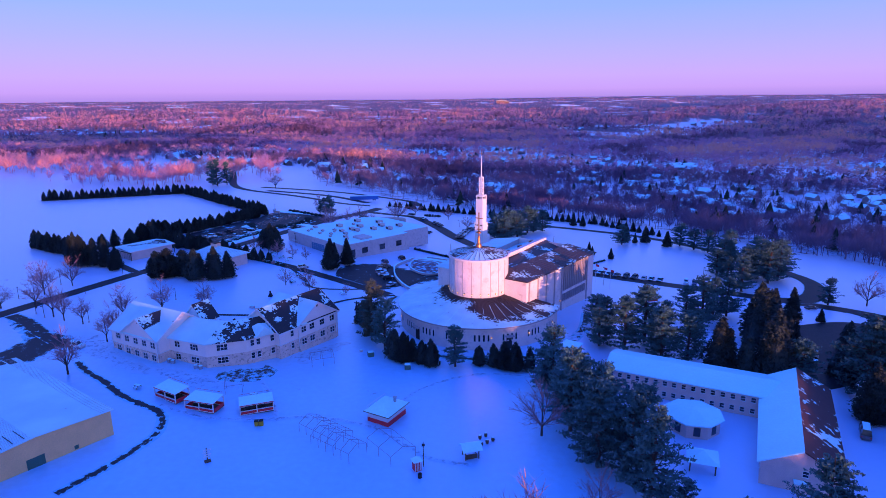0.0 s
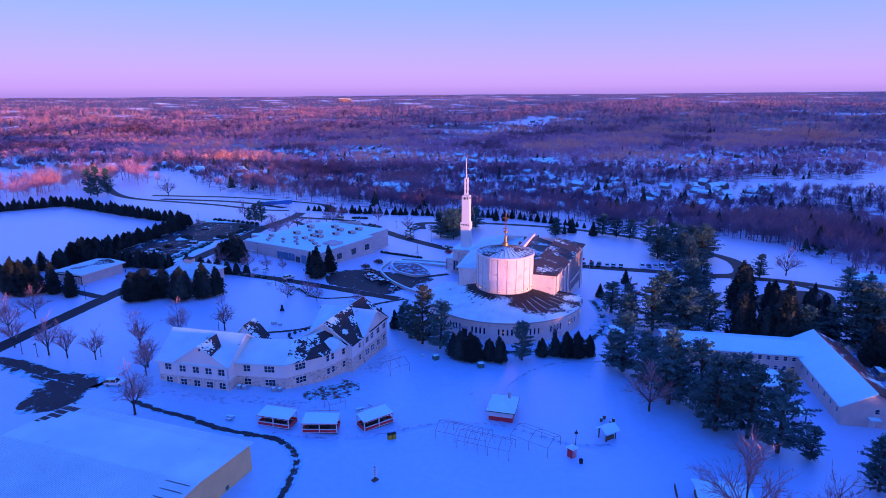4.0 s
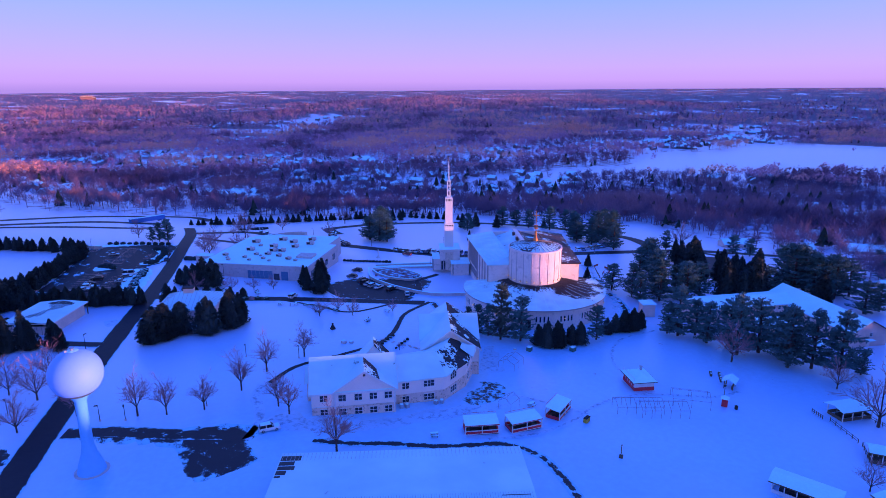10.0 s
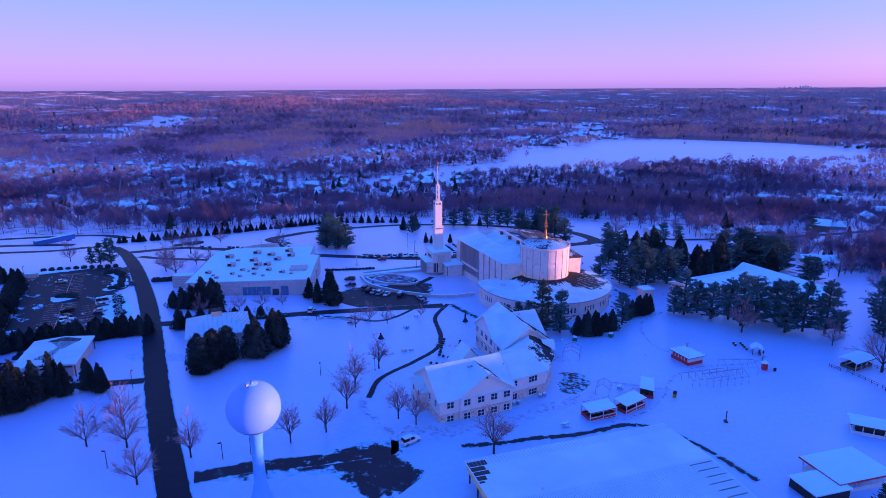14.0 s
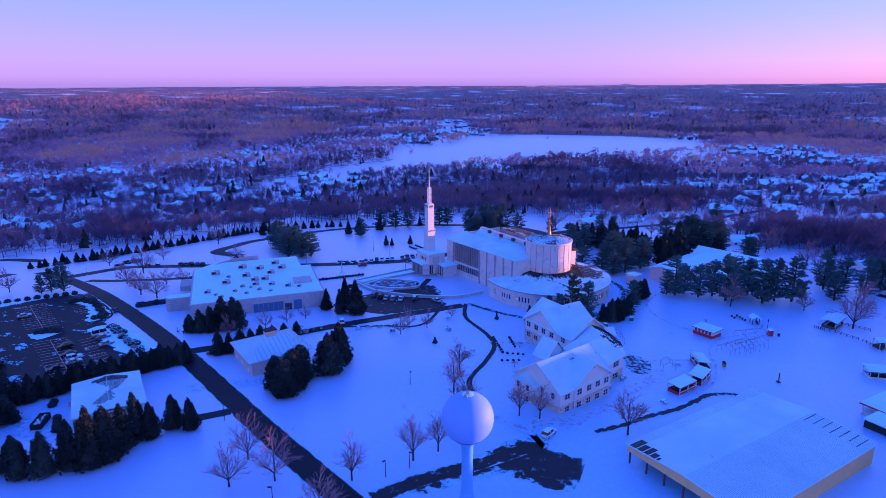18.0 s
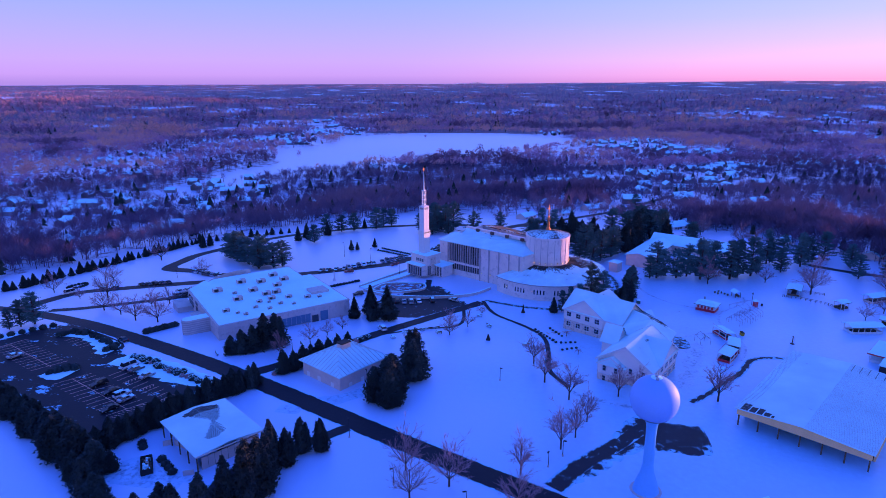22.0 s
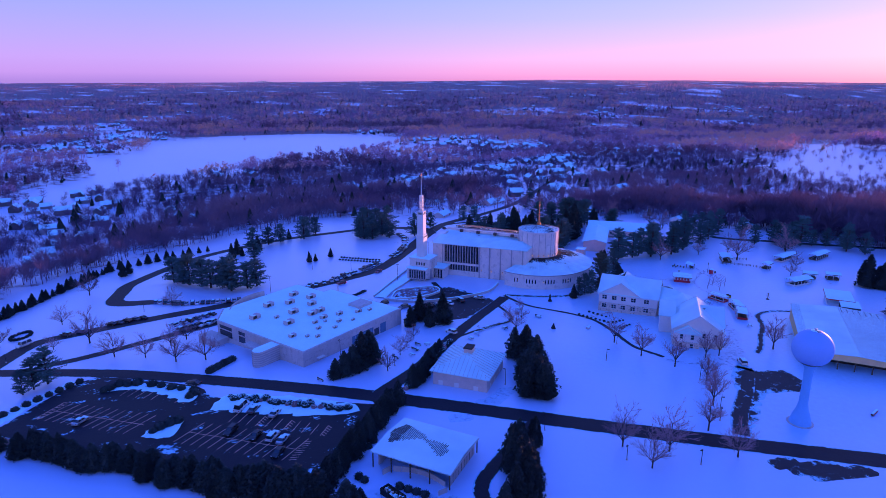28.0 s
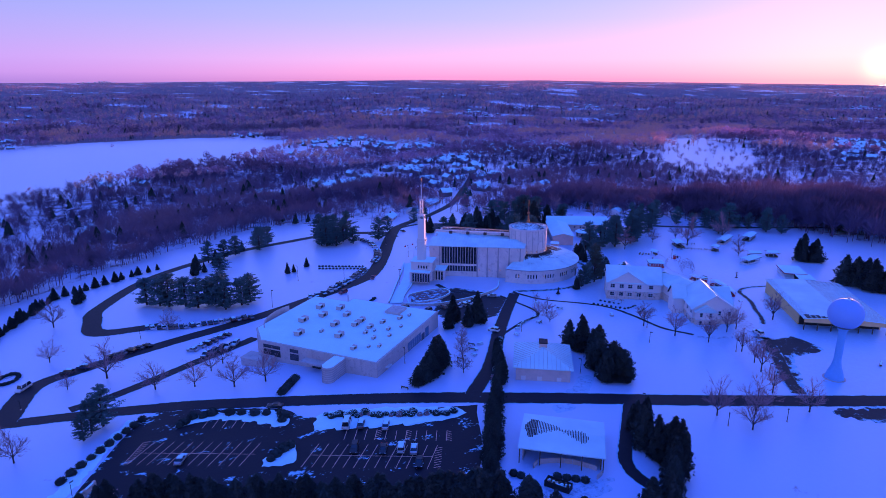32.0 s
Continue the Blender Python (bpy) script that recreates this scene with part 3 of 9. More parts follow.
def ribbon(name, pts, width, label, lift=0.06, mat=None, rag=0.05, category="road"):
    line = smooth_line(pts, 1.6 if width < 8.6 else 2.5)
    rim = min(0.7, 2.2 / width)
    cols = (-1.0, -1 + rim * 0.5, -1 + rim, 0.0, 1 - rim, 1 - rim * 0.5, 1.0)
    v, e = [], []
    for i, p in enumerate(line):
        d = (line[min(i + 1, len(line) - 1)] - line[max(i - 1, 0)]).normalized()
        n = Vector((-d.y, d.x, 0))
        for c in cols:
            q = p + n * c * width / 2
            v.append((q.x, q.y, gz(q.x, q.y) + lift - (0.03 if abs(c) == 1 else 0)))
            e.append(max(0.0, abs(c) - 1 + rim) / rim)
    k = len(cols)
    f = [(i * k + j, (i + 1) * k + j, (i + 1) * k + j + 1, i * k + j + 1) for i in range(len(line) - 1) for j in range(k - 1)]
    me = fast_mesh(name, v, [q[::-1] for q in f], mat or M_ROAD)
    at = me.attributes.new("edge", "FLOAT", "POINT")
    at.data.foreach_set("value", np.array(e, dtype=np.float32))
    return tagged(new(name, me), label, category, kind="structure")


def flat_sheet(name, poly, label, lift, mat=None, category="car park", edge=0.0, kind="structure"):
    """A paved patch that follows the ground; edge lets snow creep in over its rim."""
    line = smooth_line(list(poly) + [poly[0]], 3.0)[:-1] if edge else [Vector((*p, 0)) for p in poly]
    outline = [(p.x, p.y) for p in line]
    bm = bmesh.new()
    bm.faces.new([bm.verts.new((x, y, 0)) for x, y in outline])
    for axis in (0, 1):
        lo, hi = min(p[axis] for p in outline), max(p[axis] for p in outline)
        v = lo + 3.0
        while v < hi:
            co, no = [0, 0, 0], [0, 0, 0]
            co[axis], no[axis] = v, 1
            bmesh.ops.bisect_plane(bm, geom=bm.verts[:] + bm.edges[:] + bm.faces[:], plane_co=co, plane_no=no)
            v += 3.0
    e = []
    for v in bm.verts:
        x, y = v.co.x, v.co.y
        d = 99.0
        for (ax, ay), (bx, by) in zip(outline, outline[1:] + outline[:1]):
            l2 = (bx - ax) ** 2 + (by - ay) ** 2
            t = max(0, min(1, ((x - ax) * (bx - ax) + (y - ay) * (by - ay)) / l2)) if l2 else 0
            d = min(d, math.hypot(x - ax - t * (bx - ax), y - ay - t * (by - ay)))
        e.append(edge * max(0.0, 1 - d / 3.5))
        v.co.z = gz(x, y) + (lift if not (edge > 0.5 and v.is_boundary) else -0.12)
    bmesh.ops.recalc_face_normals(bm, faces=bm.faces)
    if sum(fc.normal.z for fc in bm.faces) < 0:
        bmesh.ops.reverse_faces(bm, faces=bm.faces)
    me = bpy.data.meshes.new(name)
    bm.to_mesh(me)
    bm.free()
    me.materials.append(mat or M_ROAD)
    at = me.attributes.new("edge", "FLOAT", "POINT")
    at.data.foreach_set("value", np.array(e, dtype=np.float32))
    return tagged(new(name, me), label, category, kind=kind)


ribbon("road", [(-215.5, 24.7), (-173.1, 123.3), (-154.4, 168.6), (-129.7, 223.8), (-100.8, 283.6), (-81.9, 326.9), (-62.9, 375.4), (-52.3, 406.3), (-46.1, 432.3)], 6.8, "dark wet asphalt drive with slushy snow edges")
ribbon("road", [(-102.4, 277.7), (-85.9, 262.8), (-62.4, 246.9), (-40.2, 230.9), (-20.9, 215.9)], 5.5, "dark asphalt branch drive towards the chapel", 0.075)
ribbon("road", [(-52.3, 406.3), (-22.7, 403.9), (-13.2, 389.4), (-3.2, 363.2), (8.1, 326.2), (30.8, 278.2), (46.1, 262.1), (79.9, 245.4), (114, 230.7), (149.7, 213.1), (167.5, 195.1)], 8.4, "asphalt drive past the chapel with parked cars", 0.075)
ribbon("road", [(22.7, 366.5), (29.1, 389.2), (48.9, 393.2), (70.3, 392.1), (119, 369.3), (150.2, 326.8), (159.4, 287.8), (160.4, 255.9), (141.6, 227.2), (121.8, 224.7)], 8.5, "dark looping asphalt drive", 0.09)
ribbon("road", [(-52.6, 388.8), (-47.6, 375.6), (-32.1, 352), (-18.6, 330.3)], 6.0, "short asphalt drive along the library", 0.085)
ribbon("path", [(-18.6, 215.8), (-34, 209.6), (-46.5, 197.5), (-56.7, 190.8), (-70.1, 189.1), (-84.7, 188.7), (-95.1, 183.2)], 1.9, "dark curving footpath cleared of snow", 0.06, category="path")
ribbon("path", [(-20.9, 223.6), (-48.2, 221), (-56.2, 233.6), (-66.3, 249.8)], 1.6, "cleared footpath over the lawn", 0.065, category="path")
ribbon("path", [(-98.2, 151.2), (-93.7, 146.3), (-85.5, 140), (-77.4, 133), (-71, 129.2), (-66.6, 126.9), (-63.6, 124.0)], 2.4, "dark thawed footpath along the hall", 0.06, M_SLUSH, category="path")
ribbon("path", [(-63.6, 124.0), (-62.2, 120.1), (-61.9, 115.3), (-65.2, 105.8), (-70.2, 95.9)], 2.6, "trodden footpath at the end of the hall", 0.06, M_TRAMPLED, category="path")
ribbon("road", [(-125.8, 238.6), (-138.6, 250.4), (-149.3, 258.7), (-163.1, 258.2)], 4.0, "service drive beside the storage shed", 0.075)
ribbon("road", [(-141.4, 187.9), (-132.5, 182), (-122.7, 173.1), (-112.8, 165.2)], 5.0, "slushy drive to the turning place", 0.075, M_SLUSH)
flat_sheet("turning_place", [(-137.0, 186.5), (-124.5, 177.5), (-110.5, 169.5), (-103.6, 161.4), (-108.6, 158.2), (-109.6, 151.0), (-117.4, 148.8), (-126.0, 154.0), (-123.6, 164.2), (-126.5, 170.4), (-135.6, 177.5), (-141, 186)], "patchy dark asphalt turning place half under snow", 0.07, M_SLUSH, edge=0.9)
flat_sheet("verge_patch", [(-149.5, 186.5), (-153.5, 177), (-158.5, 165.5), (-163.5, 166), (-164.0, 172), (-162.0, 182.7), (-158.4, 188.0), (-153.5, 190.5)], "slushy bare asphalt patch beside the drive", 0.06, M_SLUSH, "road", edge=0.7)
flat_sheet("car_park", [(-106.9, 382.2), (-71.9, 366.2), (-76.3, 350), (-85.5, 330.9), (-95.2, 322), (-106.3, 283.6), (-111.3, 280.7), (-139.2, 298.2), (-124.2, 338)], "dark asphalt car park with worn paint lines", 0.05, M_LOT, edge=0.2)
flat_sheet("car_park", [(112.5, 190.2), (138, 198.9), (148.1, 188.6), (119.1, 156), (100.2, 141.5), (91, 143.8)], "dark asphalt car park behind the convent", 0.06, edge=0.3)
flat_sheet("forecourt", [(-26.5, 219.3), (-16.4, 226), (-1.4, 237), (-7.7, 247.3), (-29.5, 260.1), (-43.5, 253.8), (-45.9, 238.8)], "forecourt of slushy asphalt before the chapel", 0.055, M_SLUSH, edge=0.6)
ribbon("road", [(148.4, 216), (151.9, 192.4), (122.9, 163.9), (111.1, 154.3)], 5.0, "drive to the small car park", 0.08)
ribbon("road", [(-53.9, 440.7), (-76.6, 439.3), (-112.3, 464.3), (-171.1, 508.2), (-208.6, 605), (-246, 721.4), (-266.2, 808.9)], 7.0, "asphalt approach road", 0.08)
ribbon("road", [(-155.4, 520.2), (-92.1, 511.8), (-31.8, 497.4), (-21.2, 466.6)], 9.0, "empty overflow car park strip with bands of snow", 0.07)
ribbon("road", [(-144.3, 494.8), (-91.8, 479.5), (-57, 456)], 9.0, "empty overflow car park strip with bands of snow", 0.07)
ribbon("road", [(167.5, 195.1), (180.5, 177), (223.5, 136.3), (288.3, 95.8), (357.6, 54.6), (464.2, -7)], 7.0, "suburban street between bare trees", 0.1)

flat_sheet("bare_patch", [(-60.5, 148), (-53, 150), (-48, 152.8), (-43, 150), (-46.5, 143), (-53, 140.5), (-60, 141.5)], "thin snow with bare earth showing beside the dormitory", 0.12, M_EARTH, "ground", edge=0.9)
flat_sheet("trodden_snow", [(-97, 168), (-91, 158), (-80, 151), (-64, 146.5), (-54, 142), (-50, 136), (-60, 137), (-72, 141), (-86, 147), (-96, 153), (-104, 160), (-104, 168)], "snow trodden and rutted round the dormitory", 0.05, M_FOOTED, "ground", edge=0.9)
for line, wide_ in (([(-110, 160.5), (-105, 165.6), (-102, 173), (-101, 178), (-97, 183.5)], 2.6), ([(-106, 164.5), (-101.4, 164.9), (-98.4, 160.2), (-96.2, 154.5)], 2.0),
                    ([(-66.4, 129), (-55, 124.5), (-44, 124), (-31, 126), (-17, 122.5), (-4, 111), (4.9, 108)], 1.5), ([(-47, 143), (-42, 134), (-38, 124)], 1.4), ([(-16, 122), (-7, 140), (8, 149), (24, 147)], 1.3)):
    ribbon("trodden_track", line, wide_, "trodden and wheel-marked track in the snow", 0.07, M_FOOTED, category="track")
flat_sheet("trodden_snow", [(-46, 160), (-40, 152), (-36, 156), (-28, 168), (-30, 172), (-40, 164)], "snow trodden beside the dormitory wing", 0.05, M_FOOTED, "ground", edge=0.9)
flat_sheet("trodden_snow", [(-152, 290), (-144, 284), (-148, 272), (-150, 262), (-156, 268), (-157, 282)], "rutted snow before the storage shed", 0.05, M_FOOTED, "ground", edge=0.9)
flat_sheet("trodden_snow", [(-119, 262), (-112, 252), (-104, 240), (-108, 236), (-116, 246), (-124, 258)], "rutted snow beside the hip-roofed house", 0.05, M_FOOTED, "ground", edge=0.9)
# ---- trees ----
def leaf_fan(rng, centre, size, n, squash=0.6):
    """n loose triangles about a centre, for needles and tufts."""
    c = np.repeat(np.asarray(centre, dtype=float)[None], n, 0) + rng.normal(0, 1, (n, 3)) * size * np.array([0.55, 0.55, 0.55 * squash])
    a = rng.normal(0, 1, (n, 3))
    a /= np.linalg.norm(a, axis=1, keepdims=True)
    b = np.cross(a, rng.normal(0, 1, (n, 3)))
    b /= np.linalg.norm(b, axis=1, keepdims=True)
    s = size * rng.uniform(0.35, 0.8, (n, 1))
    return np.stack([c - a * s, c + a * s, c + b * s * 0.8], 1).reshape(-1, 3)


def tri_mesh(name, tris, mat):
    tris = np.asarray(tris).reshape(-1, 3)
    return fast_mesh(name, tris, np.arange(len(tris)).reshape(-1, 3), mat)


def bushy_meshes(seed, mat, leaders=3, width=0.34, power=0.62, tufts=330):
    """A full evergreen of height 1: several leaders, and a ragged shell of needle tufts that hang outward."""
    rng = np.random.default_rng(seed)
    t = MB().tube((0, 0, 0), (0, 0, 0.6), 0.022, 0.008, 5)
    heads = [(0.0, 0.0, 1.0, 1.0)]
    for k in range(leaders - 1):
        a = rng.random() * 2 * np.pi
        heads.append((np.cos(a) * width * 0.42, np.sin(a) * width * 0.42, rng.uniform(0.68, 0.92), rng.uniform(0.6, 0.8)))
    tris = []
    for hx, hy, top, fat in heads:
        t.tube((hx * 0.2, hy * 0.2, 0.1), (hx, hy, top * 0.95), 0.012, 0.003, 4)
        ring = lambda i, h: np.array([hx * (0.35 + 0.65 * h), hy * (0.35 + 0.65 * h), 0.05 + (top - 0.06) * h]) + np.array([math.cos(i * 0.785), math.sin(i * 0.785), 0.0]) * width * fat * 0.66 * (1 - h) ** power
        for h0, h1 in ((0.0, 0.25), (0.25, 0.5), (0.5, 0.75), (0.75, 0.97)):
            for i in range(8):
                tris.append([ring(i, h0), ring(i + 1, h0), ring(i, h1)])
                tris.append([ring(i + 1, h0), ring(i + 1, h1), ring(i, h1)])
        for k in range(int(tufts * fat)):
            h = rng.random() ** 1.25
            rad = width * fat * (1 - h) ** power * (0.75 + 0.25 * min(1.0, h * 6)) * rng.uniform(0.72, 1.10) + 0.012
            a = rng.random() * 2 * np.pi
            rad *= 0.72 + 0.56 * float(value_noise(a * 1.9, h * 8.0, seed + hx))
            d = np.array([np.cos(a), np.sin(a), 0.0])
            sd = np.array([-d[1], d[0], 0.0])
            c = np.array([hx * (0.35 + 0.65 * h), hy * (0.35 + 0.65 * h), 0.05 + (top - 0.06) * h]) + d * rad
            s = rng.uniform(0.022, 0.042)
            for q in range(5):
                o = sd * rng.normal(0, s * 0.6) + np.array([0, 0, rng.normal(0, s * 0.45)]) - d * rng.uniform(0, s)
                tip = c + o + d * s * rng.uniform(0.5, 1.1) + sd * rng.normal(0, s * 0.4) + np.array([0, 0, rng.uniform(-0.5, 0.55) * s])
                w = sd * s * rng.uniform(0.25, 0.5) + np.array([0, 0, rng.normal(0, 0.3) * s])
                b = c + o - d * s * 0.7
                tris.append([b - w, b + w, tip])
    return t.mesh("trunk", M_BARK), tri_mesh("crown", tris, mat)


def pine_meshes(seed, mat):
    """A white pine of height 1: bare lower trunk, spreading limbs, loose tufts with gaps between."""
    rng = np.random.default_rng(seed)
    t = MB()
    lean = rng.normal(0, 0.02, 2)
    t.tube((0, 0, 0), (lean[0] * 0.5, lean[1] * 0.5, 0.5), 0.022, 0.016, 6).tube((lean[0] * 0.5, lean[1] * 0.5, 0.5), (lean[0], lean[1], 0.97), 0.016, 0.004, 5)
    tris = []
    for k in range(112):
        h = 0.10 + 0.86 * (int(rng.random() ** 0.95 * 12) + 0.25 * rng.random()) / 12
        a = rng.random() * 2 * np.pi
        prof = 0.25 * min(1.0, (1.03 - h) * 1.75) ** 0.75 * (0.62 + 0.38 * min(1.0, h * 3.5)) + 0.02
        L = prof * rng.uniform(0.5, 1.1) * (0.70 + 0.6 * float(value_noise(a * 1.3, h * 5.0, seed)))
        tip = np.array([np.cos(a) * L + lean[0] * h, np.sin(a) * L + lean[1] * h, h + 0.05 * rng.random()])
        base = (lean[0] * h, lean[1] * h, h - 0.03)
        t.tube(base, tip, 0.006, 0.002, 3, False)
        for f in (0.4, 0.62, 0.82, 1.0):
            c = np.array(base) + (tip - np.array(base)) * f
            tris.append(leaf_fan(rng, c, 0.031, 14, 0.45))
    tris.append(leaf_fan(rng, (lean[0], lean[1], 0.96), 0.035, 20, 1.2))
    return t.mesh("trunk", M_BARK), tri_mesh("crown", np.concatenate(tris), mat)


def bare_meshes(seed, spread=0.42, low=0.22):
    """A leafless broad tree of height 1: trunk and limbs, and a crown of ever finer twigs."""
    rng = np.random.default_rng(seed)
    t = MB()
    tw = []
    t.tube((0, 0, 0), (0, 0, low), 0.017, 0.013, 6)

    def grow(p, d, length, r, depth):
        q = p + d * length
        if depth <= 1:
            t.tube(p, q, r, r * 0.62, 4, False)
        else:
            s = np.cross(d, rng.normal(0, 1, 3))
            s = s / (np.linalg.norm(s) + 1e-9) * r * 1.8
            tw.append(np.array([p - s, p + s, q]))
        if depth == 4:
            return
        for _ in range((6, 6, 5, 4)[depth] if depth else 7):
            f = rng.uniform(0.35, 1.0) if depth else rng.uniform(0.6, 1)
            nd = d * 0.9 + rng.normal(0, 1, 3) * 0.42 * np.array([1, 1, 0.7]) + np.array([0, 0, 0.10])
            nd /= np.linalg.norm(nd)
            grow(p + d * length * f, nd, length * rng.uniform(0.45, 0.72), r * 0.58, depth + 1)

    for k in range(8):
        a = 2 * np.pi * (k + rng.random() * 0.7) / 8
        d = np.array([np.cos(a) * spread * 1.6, np.sin(a) * spread * 1.6, 1.0 + 0.5 * rng.random()])
        d /= np.linalg.norm(d)
        grow(np.array([0, 0, low * rng.uniform(0.75, 1.0)]), d, 0.30 * rng.uniform(0.8, 1.1), 0.0062, 1)
    grow(np.array([0, 0, low]), np.array([0.03, 0, 1.0]), 0.42, 0.009, 1)
    tw = np.concatenate(tw)
    k = 1.0 / tw[:, 2].max()
    t.v = [(a * k, b * k, c * k) for a, b, c in t.v]
    return t.mesh("trunk", M_BARK), tri_mesh("crown", tw * k, M_TWIG)


SPRUCES = [bushy_meshes(10 + i, M_SPRUCE, 1, 0.30, 0.9, 760) for i in range(4)]
FATSPRUCES = [bushy_meshes(20 + i, M_SPRUCE, 2 + i % 3, 0.40, 0.74, 520) for i in range(5)]
PINES = [pine_meshes(30 + i, M_PINE) for i in range(5)]
ROUNDED = [bushy_meshes(70 + i, M_SPRUCE, 4, 0.44, 0.45, 620) for i in range(3)]
SUNPINES = [pine_meshes(40, M_PINESUN)]
BARES = [bare_meshes(50 + i) for i in range(4)]
ROUNDS = [bare_meshes(60 + i, 0.70, 0.16) for i in range(3)]


def tree(kind, x, y, h, label, category, group, name="tree", wide=1.0):
    tr, cr = random.choice(kind)
    name = "pine_tree" if kind in (PINES, SUNPINES) else "bare_tree" if kind in (BARES, ROUNDS) else "spruce_tree"
    ob = thing(name, x, y, gz(x, y) - 0.05, random.uniform(0, 360), label, category, group)
    s = Matrix.Diagonal((h * wide, h * wide, h, 1))
    part("trunk", tr, None, ob, m=s)
    part("crown", cr, None, ob, m=s)
    return ob


def trees(kind, places, label, category, group, name="tree", wide=1.0, grow=1.0):
    if kind in (BARES, ROUNDS):
        places, wide = [(x, y, h * 1.08) for x, y, h in places], wide * 1.05
    for x, y, h in places:
        tree(kind, x, y, h * grow, label, category, group, name, wide * random.uniform(0.9, 1.12))


E_DARK = "dark green spruce standing in snow"
# evergreens by the pump house and the library
trees(ROUNDED, [(-103.5, 233.0, 10.5), (-109, 231.5, 11.5), (-113.0, 231, 10.5), (-111.2, 235.5, 10)], "broad rounded dark evergreen beside the hip-roofed house", "evergreen tree", "evergreens by the house", wide=0.85)
trees(FATSPRUCES, [(-85.5, 231.6, 10.5), (-89.5, 229, 12.8), (-97.0, 228, 12.2)], "tall dark evergreen beside the hip-roofed house", "evergreen tree", "evergreens by the house", wide=0.95)
trees(SPRUCES, [(-47.9, 248.6, 13), (-50.4, 254.1, 9.5), (-42.4, 256.7, 11.5), (-48.6, 261.2, 8.5)], "tall dark spruce by the library corner", "evergreen tree", "spruces by the library")
trees(FATSPRUCES, [(-88.6, 289.8, 6.5), (-87.0, 287.0, 8), (-85.0, 284.0, 9), (-82.1, 281.3, 12), (-79.4, 278.8, 11.5)], "dark spruce along the library wall", "evergreen tree", "spruces along the library")
trees(FATSPRUCES, [(-99.5, 267.2, 7.5), (-97.0, 264.9, 6.4), (-93.8, 263.4, 6.8), (-90.6, 262.0, 6), (-87.2, 260.6, 6.4), (-83.6, 258.9, 5.4), (-79.8, 257.0, 5.2), (-75.8, 254.9, 4.8)], "snow-dusted evergreen beside the branch drive", "evergreen tree", "small evergreens on the drive")
# pines before the dormitory
trees(PINES, [(-26.1, 183.9, 9), (-24.4, 180.7, 10.4), (-23.4, 177.3, 11.4), (-17.9, 168, 16), (2.6, 154.1, 12.4)], "tall thin pine between dormitory and chapel", "pine tree", "pines by the dormitory", wide=0.95)
trees(SUNPINES, [(-22.2, 172.6, 19.4)], "tall pine with sunset gold put into its crown colour", "pine tree", "pines by the dormitory", wide=0.8)
trees(FATSPRUCES, [(-15.4, 162.6, 7), (-14.2, 159.6, 8.8), (-11.6, 158, 8.6), (-9.2, 159, 6.4), (-6.5, 156.6, 6.8), (-4.0, 155.2, 7.6), (9.2, 155, 5.8), (13.0, 154.6, 6.4), (15.9, 153, 7.8), (18.6, 151.6, 8), (22.4, 151.4, 6.6)], "dark spruce in the row below the round chapel wall", "evergreen tree", "spruces below the chapel", wide=0.92)
trees(SPRUCES, [(-27.9, 187.1, 6.3)], "small spruce on the lawn", "evergreen tree", "lawn spruces")
# the big pines by the convent
trees(PINES, [(26.2, 139.8, 17.9), (25.1, 143, 11), (28, 130.8, 14.5), (27.2, 120.5, 20), (33.5, 117.1, 18), (29.9, 107, 19), (34.5, 102.4, 18.5), (36.5, 96, 19.5), (31.1, 125.6, 16), (39.4, 112, 16), (41, 92, 8), (31, 136.5, 13)], "tall full pine before the convent", "pine tree", "pines by the convent", wide=1.2)
trees(PINES, [(51.2, 163.2, 17.4), (45.1, 167.5, 12.5), (59.3, 170.3, 18.4), (59.8, 157.2, 16), (66.4, 155.9, 15), (84, 188.3, 17.4), (91, 196, 15), (97, 199.3, 14.5), (48.6, 173.7, 13.5), (47.6, 182.5, 11.5), (67.2, 174.9, 12), (73, 167, 12), (61, 163, 13), (80, 192, 13), (107.9, 123.9, 18.4), (117.9, 122.3, 15.5), (112, 130, 14), (89.4, 141.7, 13)], "large spreading pine behind the convent", "pine tree", "pines behind the chapel", wide=1.25)
trees(PINES, [(119.9, 236, 16), (139, 252, 19.7), (121.5, 252.3, 11.2), (141.2, 265.1, 18), (132, 256, 16), (151.4, 267.3, 18), (145.8, 220.9, 11.3), (147, 259, 17), (134, 262, 15)], "large spreading pine inside the loop drive", "pine tree", "pines on the slope", wide=1.35)
trees(FATSPRUCES, [(71.5, 148, 16), (77.3, 144.7, 12), (82.6, 142.3, 20), (86, 146, 15), (96.3, 176.5, 18.2), (107.2, 188.7, 13.5), (98.1, 164, 14.4), (101.6, 182, 14), (92, 170, 13), (119.5, 169, 9.5), (95.2, 123.9, 13.7), (103.1, 143.9, 7), (108.2, 128.5, 11)], E_DARK + " near the convent", "evergreen tree", "spruces by the convent", wide=0.85)
trees(SPRUCES, [(119.8, 199.6, 11.3), (129, 197.9, 4.8), (146, 191.5, 5), (126.4, 163.4, 6.4), (109.4, 140.8, 6), (74.2, 216.2, 6.3), (53, 199.4, 5.4)], E_DARK + " near the small car park", "evergreen tree", "small spruces by the convent", wide=1.1)
